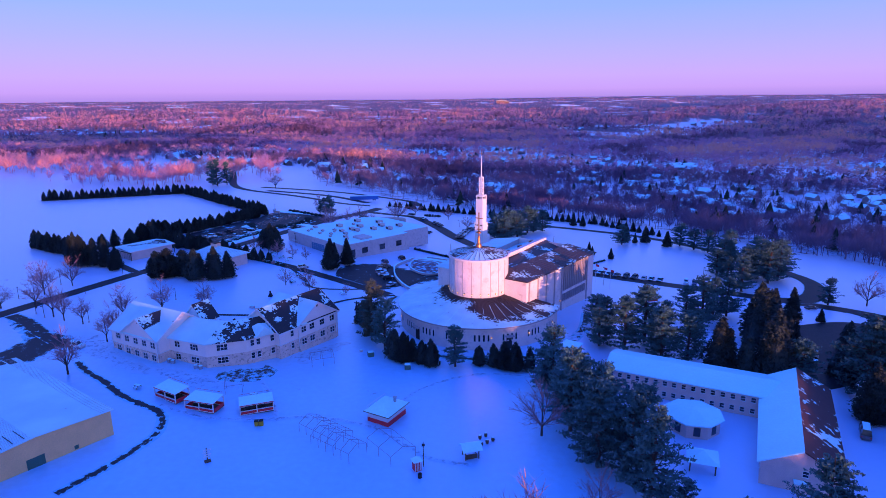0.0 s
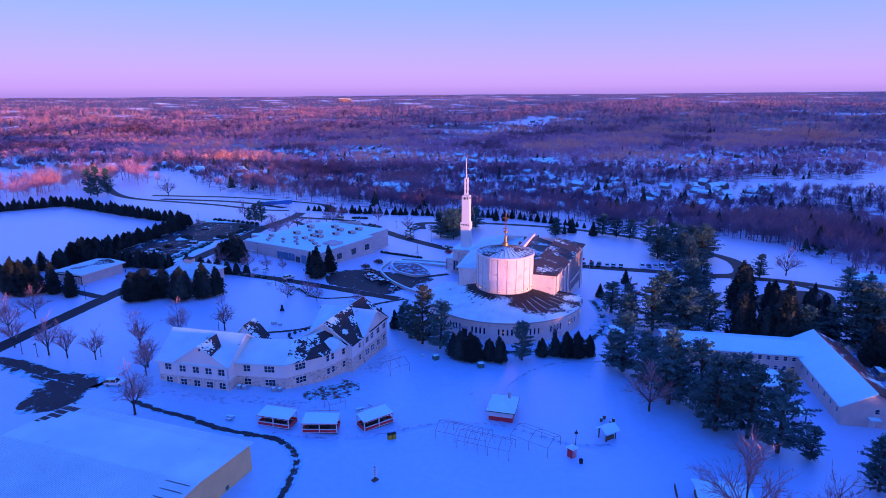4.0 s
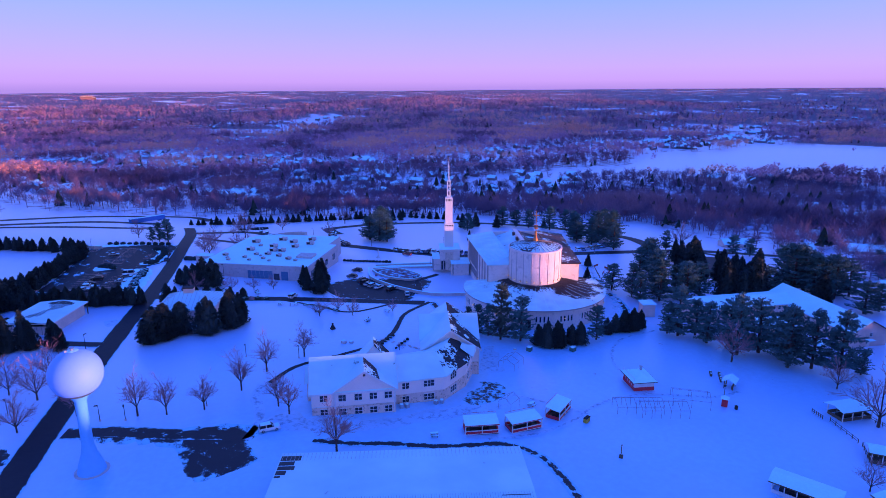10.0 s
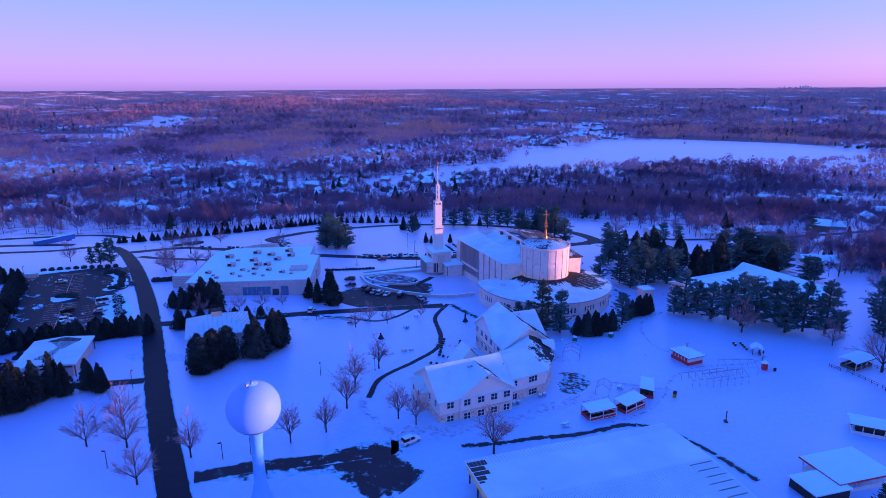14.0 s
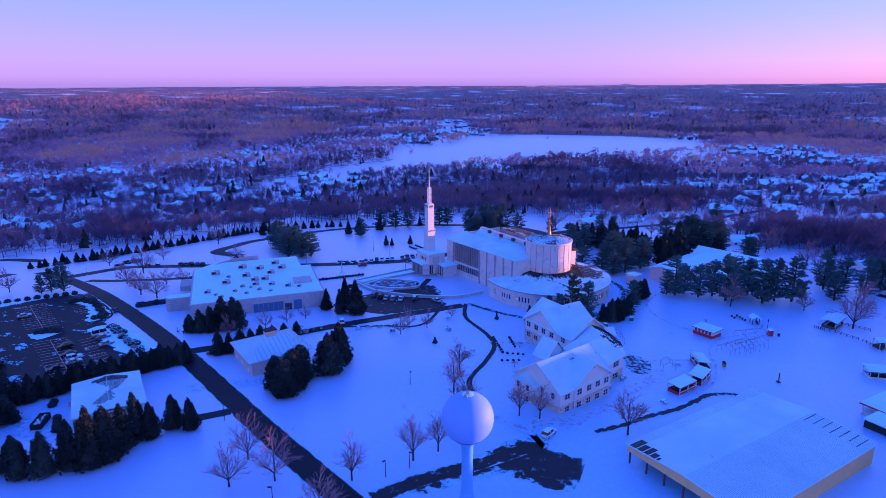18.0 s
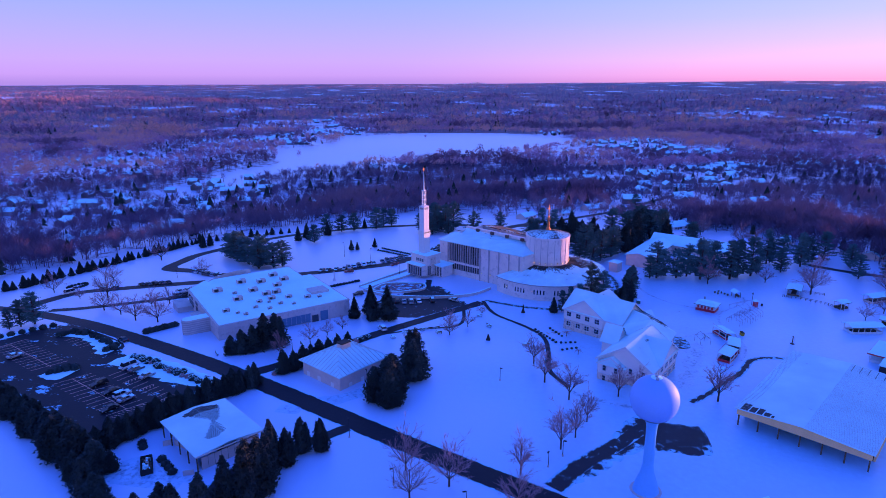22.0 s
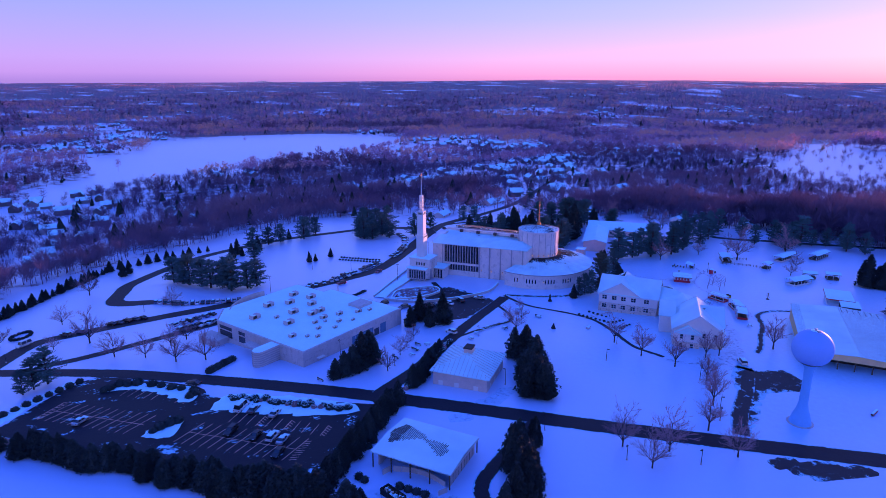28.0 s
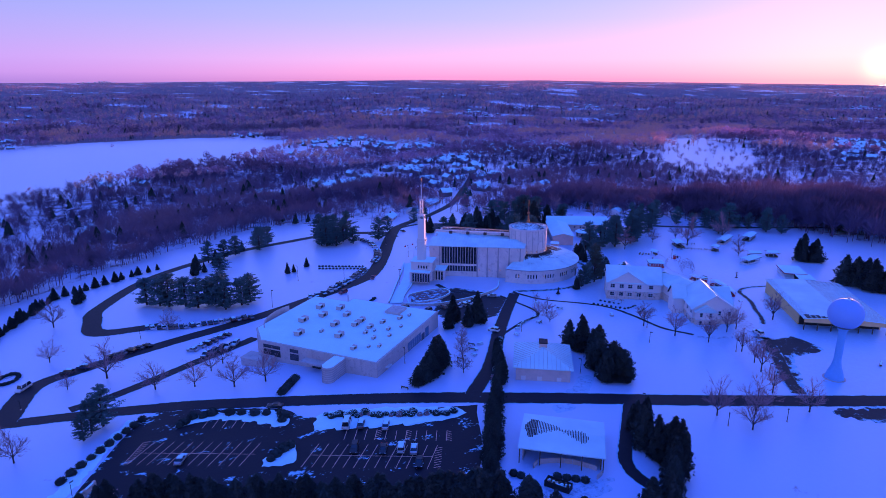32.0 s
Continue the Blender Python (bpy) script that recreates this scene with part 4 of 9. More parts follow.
trees(PINES, [(59.1, 82, 18.3), (45, 80, 12.4), (56, 67.5, 17.8), (70.2, 51.2, 15.7), (62, 74, 15), (66, 60, 14), (75, 60, 13), (17.4, 7.9, 16.9), (29, 10.8, 11.2), (31.6, 17.6, 10), (43.3, 34.1, 13.8), (22, 5, 14), (10, 3, 13)], "dark pine at the edge of the picnic lawn", "pine tree", "pines at the lawn edge", wide=1.15)
trees(PINES, [(45.1, 354.1, 15), (54.6, 365.4, 15), (36, 339.7, 17), (32.8, 326.3, 14.5), (60.9, 371.3, 14), (39.3, 348.9, 15), (28.3, 337.6, 15), (50.2, 361.3, 17), (30.4, 330.4, 14), (42, 343.8, 14)], "pine in the grove inside the loop drive", "pine tree", "pine grove in the loop", wide=1.55)
trees(PINES, [(99.9, 335.1, 12), (160.8, 305.9, 13.5), (147.4, 307.6, 16), (134.4, 339.4, 14), (126.4, 268.3, 17), (130.4, 270.8, 16), (143.4, 322.8, 13), (138.7, 330.1, 12.5), (162, 300.3, 13), (121.8, 263.2, 13)], "pine along the loop drive", "pine tree", "pines along the loop", wide=1.45)
trees(PINES, [(-71.6, 377.9, 13.2), (-75.2, 380.4, 11), (-78.5, 382.0, 8.5)], "tall dark pine with bare trunk at the car park corner", "pine tree", "pines at the car park corner", wide=1.1)
trees(SPRUCES, [(125.6, 335.5, 9), (117, 346.8, 10), (106.3, 348.4, 9.5), (81.6, 290.2, 5.5), (73.7, 302.1, 6.2), (74.5, 298.7, 4.6), (92.9, 402.6, 8), (87, 403.9, 9), (152.8, 317.8, 7), (109.8, 342.9, 6)], E_DARK + " beside the drive", "evergreen tree", "spruces along the drive")
trees(SPRUCES, [(101 - 3.6 * i + random.uniform(-1, 1), 418 + 0.8 * i + random.uniform(-1, 1), random.uniform(3.6, 6.4)) for i in range(40)], "small young evergreen in the boundary row", "evergreen tree", "boundary row", wide=1.35)
trees(SPRUCES, [(105 + 3.0 * i + random.uniform(-1, 1), 416 - 4.3 * i + random.uniform(-1, 1), random.uniform(3.6, 6.4)) for i in range(12)], "small young evergreen in the boundary row", "evergreen tree", "boundary row", wide=1.35)
# hedge rows of the car park and the shed
trees(FATSPRUCES, [(-107 - 37 * i / 12 + random.uniform(-0.8, 0.8), 272.5 + 22 * i / 12 + random.uniform(-0.8, 0.8), random.uniform(6.0, 8.5)) for i in [k * 0.62 for k in range(20)]], "dark snow-dusted spruce in the car park hedge", "evergreen tree", "car park hedge", wide=0.9)
trees(FATSPRUCES, [(-149.5 + 36 * i / 20 + random.uniform(-1.6, 1.6), 294 + 72 * i / 20 + random.uniform(-0.8, 0.8), random.uniform(5.4, 7.8) + 3.4 * max(0.0, 1 - i / 11)) for i in [k * 0.56 for k in range(37)]] + [(-158.5, 286, 8.5), (-161.5, 281, 7.5), (-164.5, 277.5, 6.5), (-152, 288.5, 8.5), (-154.5, 291.5, 7), (-150.5, 285.6, 5)], "dark spruce in the row behind the car park", "evergreen tree", "car park row", wide=1.05)
trees(FATSPRUCES, [(-137.2, 246.2, 9), (-136, 241.8, 8.4), (-144.2, 250.4, 12), (-142.4, 247.6, 9.2), (-148.5, 249.6, 11.4), (-153, 249, 13.4), (-156.2, 250, 14.6), (-158.4, 253.6, 12), (-162, 257, 10.4), (-165, 261, 9.6)], "large dark evergreen below the storage shed", "evergreen tree", "evergreens by the shed", wide=0.72)
trees(FATSPRUCES, [(-196 + 51 * i / 11, 285 - 31 * i / 11 + random.uniform(-1, 1), random.uniform(7, 9.5)) for i in [k * 0.7 for k in range(11)]], "dark evergreen in a windbreak row", "evergreen tree", "west windbreak", wide=0.9)
trees(FATSPRUCES, [(-110 - 40 * i / 8 + random.uniform(-1, 1), 373 + 44 * i / 8 + random.uniform(-1, 1), random.uniform(6, 8)) for i in [k * 0.55 for k in range(15)]] + [(-150 - 52 * i / 9 + random.uniform(-1, 1), 416 + 60 * i / 9 + random.uniform(-1, 1), random.uniform(6, 8.5)) for i in [k * 0.45 for k in range(21)]] + [(-205 - 86 * i / 12 + random.uniform(-1, 1), 476 - 33 * i / 12 + random.uniform(-1, 1), random.uniform(6, 8.5)) for i in [k * 0.45 for k in range(28)]], "dark evergreen windbreak along the snowy field", "evergreen tree", "field windbreak", wide=0.95)
trees(PINES, [(-193.4, 520, 24), (-188.6, 529.5, 21), (-200, 527, 22)], "tall dark pine by the approach road", "pine tree", "pines by the approach road", wide=0.8)
trees(FATSPRUCES, [(-39.6, 50.9, 15.2), (-44, 47.1, 12.7), (-77.7, 74.1, 14.1), (-81.5, 72.2, 14), (-85.2, 70.4, 14), (-89.7, 73.3, 15), (-94, 70, 13)], "dark evergreen at the edge of the lawn", "evergreen tree", "south evergreens")
# leafless trees
B_LAB = "leafless young tree with fine upright twigs"
trees(ROUNDS, [(-140.5, 220.4, 12), (-144.4, 210, 12.5), (-149.6, 195, 10), (-149.8, 217.5, 11)], "leafless reddish tree beside the drive", "bare tree", "drive trees")
trees(BARES, [(-113, 179.4, 8.4), (-120.8, 182.6, 9), (-126.4, 186.2, 10.5), (-102.4, 183.6, 9), (-93, 190.2, 9.6), (-80.3, 193.6, 8.6), (-98.2, 170.1, 8.6), (-97.7, 164.9, 8.8), (-96.4, 143.7, 10.2), (-137.8, 195.1, 9)], B_LAB, "bare tree", "lawn trees", grow=1.24, wide=1.1)
trees(ROUNDS, [(-50.5, 218, 7), (-60.7, 223.1, 7.2), (-53.2, 223.7, 8), (-36.4, 214.3, 5), (-87.5, 273.6, 8.5), (-61.4, 261.7, 6), (-75.6, 268.3, 7), (-68, 265, 6.5)], "small leafless ornamental tree on the lawn", "bare tree", "ornamental trees")
trees(ROUNDS, [(20.6, 118.7, 13.5), (26.6, 92.7, 9), (27.9, 73.9, 11), (-16.4, 70.8, 8), (-6.5, 59.7, 9)], "broad leafless shade tree on the picnic lawn", "bare tree", "shade trees")
trees(ROUNDS, [(-29.2, 380.8, 14.6), (-51.2, 365.1, 9.8), (-56.7, 353.4, 9.2), (-63.6, 342, 10.4), (-64.1, 332.5, 12.2), (-32.2, 392.2, 6.1), (-81.9, 397.2, 11.0), (50.7, 408.7, 13.4), (-20, 416.2, 10.5), (2.7, 402.8, 9.4), (14.1, 361.4, 9.6), (161.3, 221.7, 13.4), (-143.2, 517.1, 15.9), (-45.3, 347.9, 8.5), (-39.7, 343.8, 8.5)], "round leafless tree along the drive", "bare tree", "drive bare trees", wide=1.1)


# ---- woods of the valley: too many to count ----
def scatter(n, r0, r1, a0, a1, seed, power=1.0, town=False):
    rng = np.random.default_rng(seed)
    r = np.sqrt(rng.uniform(r0 ** 2, r1 ** 2, n)) if power == 1.0 else r0 + (r1 - r0) * rng.random(n) ** power
    a = np.radians(rng.uniform(a0, a1, n))
    x, y = MID[0] + r * np.sin(a), MID[1] + r * np.cos(a)
    clump = np.clip((value_noise(x / 26, y / 26, 21) - 0.2) * 2.6, 0.3, 1.0) if r1 < 1000 else 1.0
    keep = rng.random(n) < (built_up(x, y) * (woods(x, y) > 0.05) if town else woods(x, y) * clump)
    return x[keep], y[keep], rng


def wood_mass(name, x, y, rng, height, blades, mat, label, cone=False, thin=1.0, warm=0.0):
    """Many trees in one mesh: each a fan of thin slanting blades about a stem."""
    n = len(x)
    r, d = land_far(x, y)
    sc = np.where(r > 1500, np.maximum(r / d * 1.7, 0.25), 1.0)
    # trees to the south-east are lowered so that low sun reaches the drum
    h = height * rng.uniform(0.6, 1.15, n) * sc * np.where((x > 70) & (y < 140) & (r < 1000) & (height < 16), 0.75, 1.0)
    z = ground_z(x, y) - 0.3
    base = np.stack([x, y, z], 1)
    out = []
    if not cone:
        w = 0.02 * h
        a = rng.random(n) * np.pi
        o = np.stack([np.cos(a) * w, np.sin(a) * w, 0 * a], 1)
        out.append(np.stack([base - o, base + o, base + np.stack([0 * h, 0 * h, h * 0.8], 1)], 1))
    for k in range(blades):
        a = rng.random(n) * 2 * np.pi
        if cone:
            f = (k + 0.5) / blades
            rr = 0.24 * h * (1 - f)
            c = base + np.stack([np.cos(a) * rr * 0.5, np.sin(a) * rr * 0.5, h * (0.1 + 0.8 * f)], 1)
            s = np.stack([-np.sin(a), np.cos(a), 0 * a], 1) * (rr * 0.8 + 0.05 * h)[:, None]
            top = base + np.stack([0 * h, 0 * h, np.minimum(h * (f + 0.32), h)], 1)
            low = np.stack([np.cos(a), np.sin(a), 0 * a], 1) * (rr * 0.6)[:, None]
            out.append(np.stack([c - s + low, c + s + low, top], 1))
        else:
            st = base + np.stack([0 * h, 0 * h, h * rng.uniform(0.25, 0.6, n)], 1)
            el = rng.uniform(0.35, 1.25, n)
            L = h * rng.uniform(0.3, 0.5, n)
            dr = np.stack([np.cos(a) * np.cos(el), np.sin(a) * np.cos(el), np.sin(el)], 1)
            tip = st + dr * L[:, None]
            sd = np.cross(dr, rng.normal(0, 1, (n, 3)))
            sd /= np.linalg.norm(sd, axis=1, keepdims=True) + 1e-9
            wv = (h * 0.02 * thin)[:, None]
            out.append(np.stack([st + dr * (L * 0.15)[:, None] - sd * wv, st + dr * (L * 0.35)[:, None] + sd * wv, tip], 1))
    tri = np.concatenate(out).reshape(-1, 3)
    me = fast_mesh(name, tri, np.arange(len(tri)).reshape(-1, 3), mat)
    k = d / np.maximum(r, 1)
    tone = 0.1 + 0.62 * np.clip(value_noise(x * k / 75, y * k / 75, 41) * 1.3 - 0.15, 0, 1) + 0.26 * rng.random(n) + warm
    at = me.attributes.new("tone", "FLOAT", "POINT")
    at.data.foreach_set("value", np.repeat(np.tile(tone, len(out)), 3).astype(np.float32))
    ob = new(name, me)
    return tagged(ob, label, "woods", kind="stuff")


def crown_mass(name, x, y, rng, height, puffs, mat, label):
    """Many bare trees in one mesh: each a thin stem under a rounded cloud of twig tufts."""
    n = len(x)
    r, d = land_far(x, y)
    sc = np.where(r > 1500, np.maximum(r / d * 1.45, 0.22), 1.0)
    k = d / np.maximum(r, 1)
    stand = value_noise(x * k / 140, y * k / 140, 44)
    h = height * rng.uniform(0.7, 1.15, n) * (0.75 + 0.5 * stand) * sc
    base = np.stack([x, y, ground_z(x, y) - 0.3], 1)
    a = rng.random(n) * np.pi
    o = np.stack([np.cos(a), np.sin(a), 0 * a], 1) * (0.022 * h)[:, None]
    out = [np.stack([base - o, base + o, base + np.stack([0 * h, 0 * h, h * 0.75], 1)], 1)]
    size = 0.075 * h * max(1.0, (22.0 / puffs) ** 0.5)
    for q in range(puffs):
        v = rng.normal(0, 1, (n, 3))
        v /= np.linalg.norm(v, axis=1, keepdims=True)
        c = base + v * (h * rng.uniform(0.45, 1.0, n))[:, None] * np.array([0.30, 0.30, 0.31]) + np.stack([0 * h, 0 * h, 0.68 * h], 1)
        nn = v + rng.normal(0, 0.35, (n, 3)) + np.array([0, 0, 0.25])
        nn /= np.linalg.norm(nn, axis=1, keepdims=True)
        e = np.cross(nn, rng.normal(0, 1, (n, 3)))
        e /= np.linalg.norm(e, axis=1, keepdims=True)
        f = np.cross(nn, e)
        sz = (size * rng.uniform(0.6, 1.3, n))[:, None]
        out.append(np.stack([c - e * sz, c + e * sz, c + f * sz * 1.3], 1))
    tri = np.concatenate(out).reshape(-1, 3)
    me = fast_mesh(name, tri, np.arange(len(tri)).reshape(-1, 3), mat)
    # warm clumps: sunlit crowns are put into the tone
    tone = 0.0 + 0.80 * np.clip((0.6 * value_noise(x * k / 110, y * k / 110, 41) + 0.4 * value_noise(x * k / 40, y * k / 40, 42)) * 2.9 - 0.92, 0, 1) + 0.16 * rng.random(n)
    at = me.attributes.new("tone", "FLOAT", "POINT")
    at.data.foreach_set("value", np.repeat(np.tile(tone, len(out)), 3).astype(np.float32))
    return tagged(new(name, me), label, "woods", kind="stuff")


wood_mass("woods", *scatter(30000, 150, 760, -45, 190, 1), 15, 54, M_NEARTWIG, "purple-brown leafless woods in the near valley", thin=0.48)
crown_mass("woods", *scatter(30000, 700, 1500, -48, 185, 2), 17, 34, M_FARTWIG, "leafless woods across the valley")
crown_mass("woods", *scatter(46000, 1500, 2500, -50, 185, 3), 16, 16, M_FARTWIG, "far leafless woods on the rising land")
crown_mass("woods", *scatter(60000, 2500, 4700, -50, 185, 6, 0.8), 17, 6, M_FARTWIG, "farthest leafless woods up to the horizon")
wood_mass("woods", *scatter(8500, 150, 470, 20, 135, 7), 14, 64, M_NEARTWIG, "leafless woods on the slope below the campus", thin=0.4)
wood_mass("evergreens", *scatter(420, 180, 620, 35, 150, 17), 14, 40, M_FARPINE, "dark pines among the houses below the campus", True)
# tall dense stands south of the lawn and east of the convent, added to block the low sun
for poly, n_, seed_ in (([(-60, -40), (16, -22), (62, 12), (96, 40), (104, -40), (60, -130), (-60, -120)], 900, 31), ([(114, 70), (150, 112), (215, 90), (200, 10), (122, -5)], 420, 32)):
    rg = np.random.default_rng(seed_)
    px, py = [p[0] for p in poly], [p[1] for p in poly]
    sx, sy = rg.uniform(min(px), max(px), n_ * 2), rg.uniform(min(py), max(py), n_ * 2)
    ok = inside(poly, sx + rg.normal(0, 9, n_ * 2), sy + rg.normal(0, 9, n_ * 2))
    wood_mass("woods", sx[ok], sy[ok], rg, 21 if seed_ == 31 else 15.5, 115 if seed_ == 31 else 80, M_NEARTWIG, "tall leafless woods at the edge of the lawn, thickened to block the low sun", thin=0.4)
# groves at the edge of the western field; last sun is also put into their tone
rg = np.random.default_rng(33)
gx, gy = [], []
for cx, cy, sx_, sy_, n_ in ((-480, 690, 45, 30, 60), (-425, 660, 25, 25, 30), (-392, 690, 30, 25, 30), (-318, 575, 22, 16, 40), (-262, 540, 22, 16, 36), (-235, 585, 18, 20, 34), (-205, 640, 20, 40, 40), (-560, 740, 60, 30, 60)):
    gx.append(rg.normal(cx, sx_, n_))
    gy.append(rg.normal(cy, sy_, n_))
wood_mass("woods", np.concatenate(gx), np.concatenate(gy), rg, 20, 60, M_FARTWIG, "leafless grove with sunset russet in its colour at the edge of the snowy field", thin=0.7, warm=0.05)
wood_mass("evergreens", *scatter(750, 170, 900, -45, 190, 4), 13, 22, M_FARPINE, "scattered dark evergreens among the bare woods", True)
wood_mass("evergreens", *scatter(2600, 350, 1500, -48, 185, 15, 0.9, True), 9, 14, M_FARPINE, "dark garden evergreens among the suburban houses", True)
wood_mass("evergreens", *scatter(1900, 800, 2600, -48, 185, 5), 12, 8, M_FARPINE, "far dark evergreens among the bare woods", True)


# ---- houses of the suburb ----
def suburb(n, r0, r1, seed, label):
    rng = np.random.default_rng(seed)
    r = r0 + (r1 - r0) * rng.random(n) ** 0.8
    a = np.radians(rng.uniform(-48, 180, n))
    x, y = MID[0] + r * np.sin(a), MID[1] + r * np.cos(a)
    ok = ~inside(CAMPUS, x, y) & ~inside(PLAIN, x, y) & (rng.random(n) < built_up(x, y) * np.clip((r - 200) / 700, 0.30, 0.75))
    wall, roof = MB(), MB()
    for X, Y in zip(x[ok], y[ok]):
        rr, d = land_far(X, Y)
        s = 1.0 if rr < 1500 else max(float(rr / d) * 1.15, 0.18)
        L, W, H = rng.uniform(9, 16) * s, rng.uniform(7, 9) * s, rng.uniform(3, 5.5) * s
        t = rng.choice([0.3, 0.3 + 1.57]) + rng.normal(0, 0.15)
        z = gz(X, Y)
        c, sn = math.cos(t), math.sin(t)
        tr = lambda u, v, w: (X + u * c - v * sn, Y + u * sn + v * c, z + w)
        l, w = L / 2, W / 2
        wall.add([tr(*p) for p in ((-l, -w, -1), (l, -w, -1), (l, w, -1), (-l, w, -1), (-l, -w, H), (l, -w, H), (l, w, H), (-l, w, H), (-l, 0, H + w * 0.7), (l, 0, H + w * 0.7))],
                 [(0, 1, 5, 4), (2, 3, 7, 6), (1, 2, 6, 9, 5), (3, 0, 4, 8, 7)])
        e = 0.4 * s
        roof.slab([tr(-l - e, -w - e, H - e * 0.5), tr(l + e, -w - e, H - e * 0.5), tr(l + e, 0, H + w * 0.7 + e * 0.6), tr(-l - e, 0, H + w * 0.7 + e * 0.6)], 0.3 * s)
        roof.slab([tr(-l - e, 0, H + w * 0.7 + e * 0.6), tr(l + e, 0, H + w * 0.7 + e * 0.6), tr(l + e, w + e, H - e * 0.5), tr(-l - e, w + e, H - e * 0.5)], 0.3 * s)
    ob = new("suburb_houses", wall.mesh("suburb_houses", M_HOUSEWALL))
    tagged(ob, label, "houses", kind="stuff")
    part("snowy_roofs", roof, M_SNOW, ob, "snow-covered gable roofs")


suburb(8000, 330, 1500, 8, "small suburban houses with shade-dark walls among trees")
suburb(11000, 1500, 4300, 9, "far suburban houses among the woods")


# ---- landmarks on the skyline ----
def far_block(x, y, L, W, H, mat, label, floors=5, bays=9):
    ob = thing("far_building", x, y, gz(x, y) - 2, math.degrees(math.atan2(MID[0] - x, y - MID[1])), label, "building", "skyline buildings")
    part("wall", MB().box(-L / 2, L / 2, -W / 2, W / 2, 0, H), mat, ob)
    part("roof", MB().box(-L / 2 - 0.3, L / 2 + 0.3, -W / 2 - 0.3, W / 2 + 0.3, H, H + 0.8), M_SNOW, ob, "snowy flat roof")
    part("stair_head", MB().box(-L * 0.12, L * 0.12, -W / 4, W / 4, H + 0.8, H + 3.2), mat, ob)
    for i in range(floors):
        z = 2 + (H - 3) * i / floors
        part("window_band", MB().box(-L / 2 + 1, L / 2 - 1, -W / 2 - 0.06, -W / 2 + 0.02, z + 0.6, z + 1.6), M_GLASS, ob)
    return ob


# brick brightened: low sun on the far blocks is put into the colour
M_LITBRICK = material("sunlit_red_brick", (0.42, 0.23, 0.21), 0.85, 0.3, 0.12)
far_block(285, 3080, 46, 14, 17, M_LITBRICK, "long red-brick block on the skyline")
far_block(311, 3085, 26, 14, 12, M_LITBRICK, "lower red-brick block on the skyline")
for dy, H_, L_ in ((-96, 15, 16), (-70, 22, 12), (-52, 27, 10), (-38, 34, 9), (-24, 26, 12), (-8, 30, 8), (16, 20, 14), (52, 16, 18), (84, 22, 9), (112, 13, 20)):
    far_block(4450, 760 + dy, L_, 10, H_ * 0.55, M_WHITE, "tower of the far city skyline", max(3, int(H_ / 5)))


# ---- the nearest houses beyond the convent, with their street and trees ----
def ranch_house(x, y, yaw, L, W, H, wall, label):
    """A low house: walls, gable roof under snow, windows, door, chimney."""
    ob = thing("ranch_house", x, y, gz(x, y) - 0.3, yaw, label, "house", "houses beyond the convent")
    l, w, r = L / 2, W / 2, H + W * 0.26
    part("wall", MB().box(-l, l, -w, w, -0.6, H), wall, ob)
    part("gable", MB().add([(-l, -w, H), (-l, w, H), (-l, 0, r), (l, -w, H), (l, w, H), (l, 0, r)], [(0, 2, 1), (3, 4, 5)]), wall, ob)
    part("roof", MB().slab([(-l - 0.5, -w - 0.6, H - 0.2), (l + 0.5, -w - 0.6, H - 0.2), (l + 0.5, 0, r + 0.1), (-l - 0.5, 0, r + 0.1)], 0.2), M_SNOW, ob, "snow-covered roof slope")
    part("roof", MB().slab([(-l - 0.5, 0, r + 0.1), (l + 0.5, 0, r + 0.1), (l + 0.5, w + 0.6, H - 0.2), (-l - 0.5, w + 0.6, H - 0.2)], 0.2), M_SNOW, ob, "snow-covered roof slope")
    part("chimney", MB().box(l * 0.3 - 0.5, l * 0.3 + 0.5, -0.4, 0.4, r - 0.4, r + 1.1, 0.03), M_REDROOF, ob, "brick chimney")
    part("door", MB().box(-0.5, 0.5, -w - 0.06, -w + 0.02, -0.1, 2.0), M_WOOD, ob)
    for g in (-1, 1):
        for k in range(max(2, int(L / 4))):
            xx = -l + L * (k + 0.5) / max(2, int(L / 4))
            if g > 0 or abs(xx) > 1.2:
                wn = part("window", MB().box(xx - 0.75, xx + 0.75, g * w - 0.04, g * w + 0.04, 0.9, 2.2), M_FRAME, ob)
                part("pane", MB().box(xx - 0.65, xx + 0.65, g * w - 0.06, g * w + 0.06, 1.0, 2.1), M_GLASS, wn)


for x, y, yaw, L, W, H, wall, label in (
        (232, 153, -50, 21, 10, 2.9, M_BRICK, "long low brick house with snowy roof"), (141, 111, -58, 16, 9, 2.9, M_SIDING, "white ranch house with snowy roof beside the convent"),
        (152, 98, -58, 12, 9, 3.2, M_SIDING, "small white house with snowy roof"), (431, 197, -60, 14, 9, 5.2, M_SIDING, "two-storey house with snowy gable roof"),
        (408, 222, -50, 14, 8, 3.0, M_SIDING, "pale house with snowy roof among trees"), (103, 59, -50, 10, 7, 2.8, M_SIDING, "pale cottage with snowy roof in the trees"),
        (79, 23, -48, 10, 7, 2.8, M_BRICK, "buff cottage with snowy roof beyond the lawn"), (249, 29, -58, 16, 9, 4.6, M_BRICK, "large house with snowy gable roof at the edge of a field"),
        (205, 178, -40, 15, 9, 3.0, M_SIDING, "pale house with snowy roof below the campus"), (188, 205, -35, 14, 8, 3.0, M_BRICK, "buff house with snowy roof below the campus"), (262, 196, -45, 14, 9, 3.2, M_SIDING, "pale house with snowy roof among bare trees")):
    ranch_house(x, y, yaw, L, W, H, wall, label)
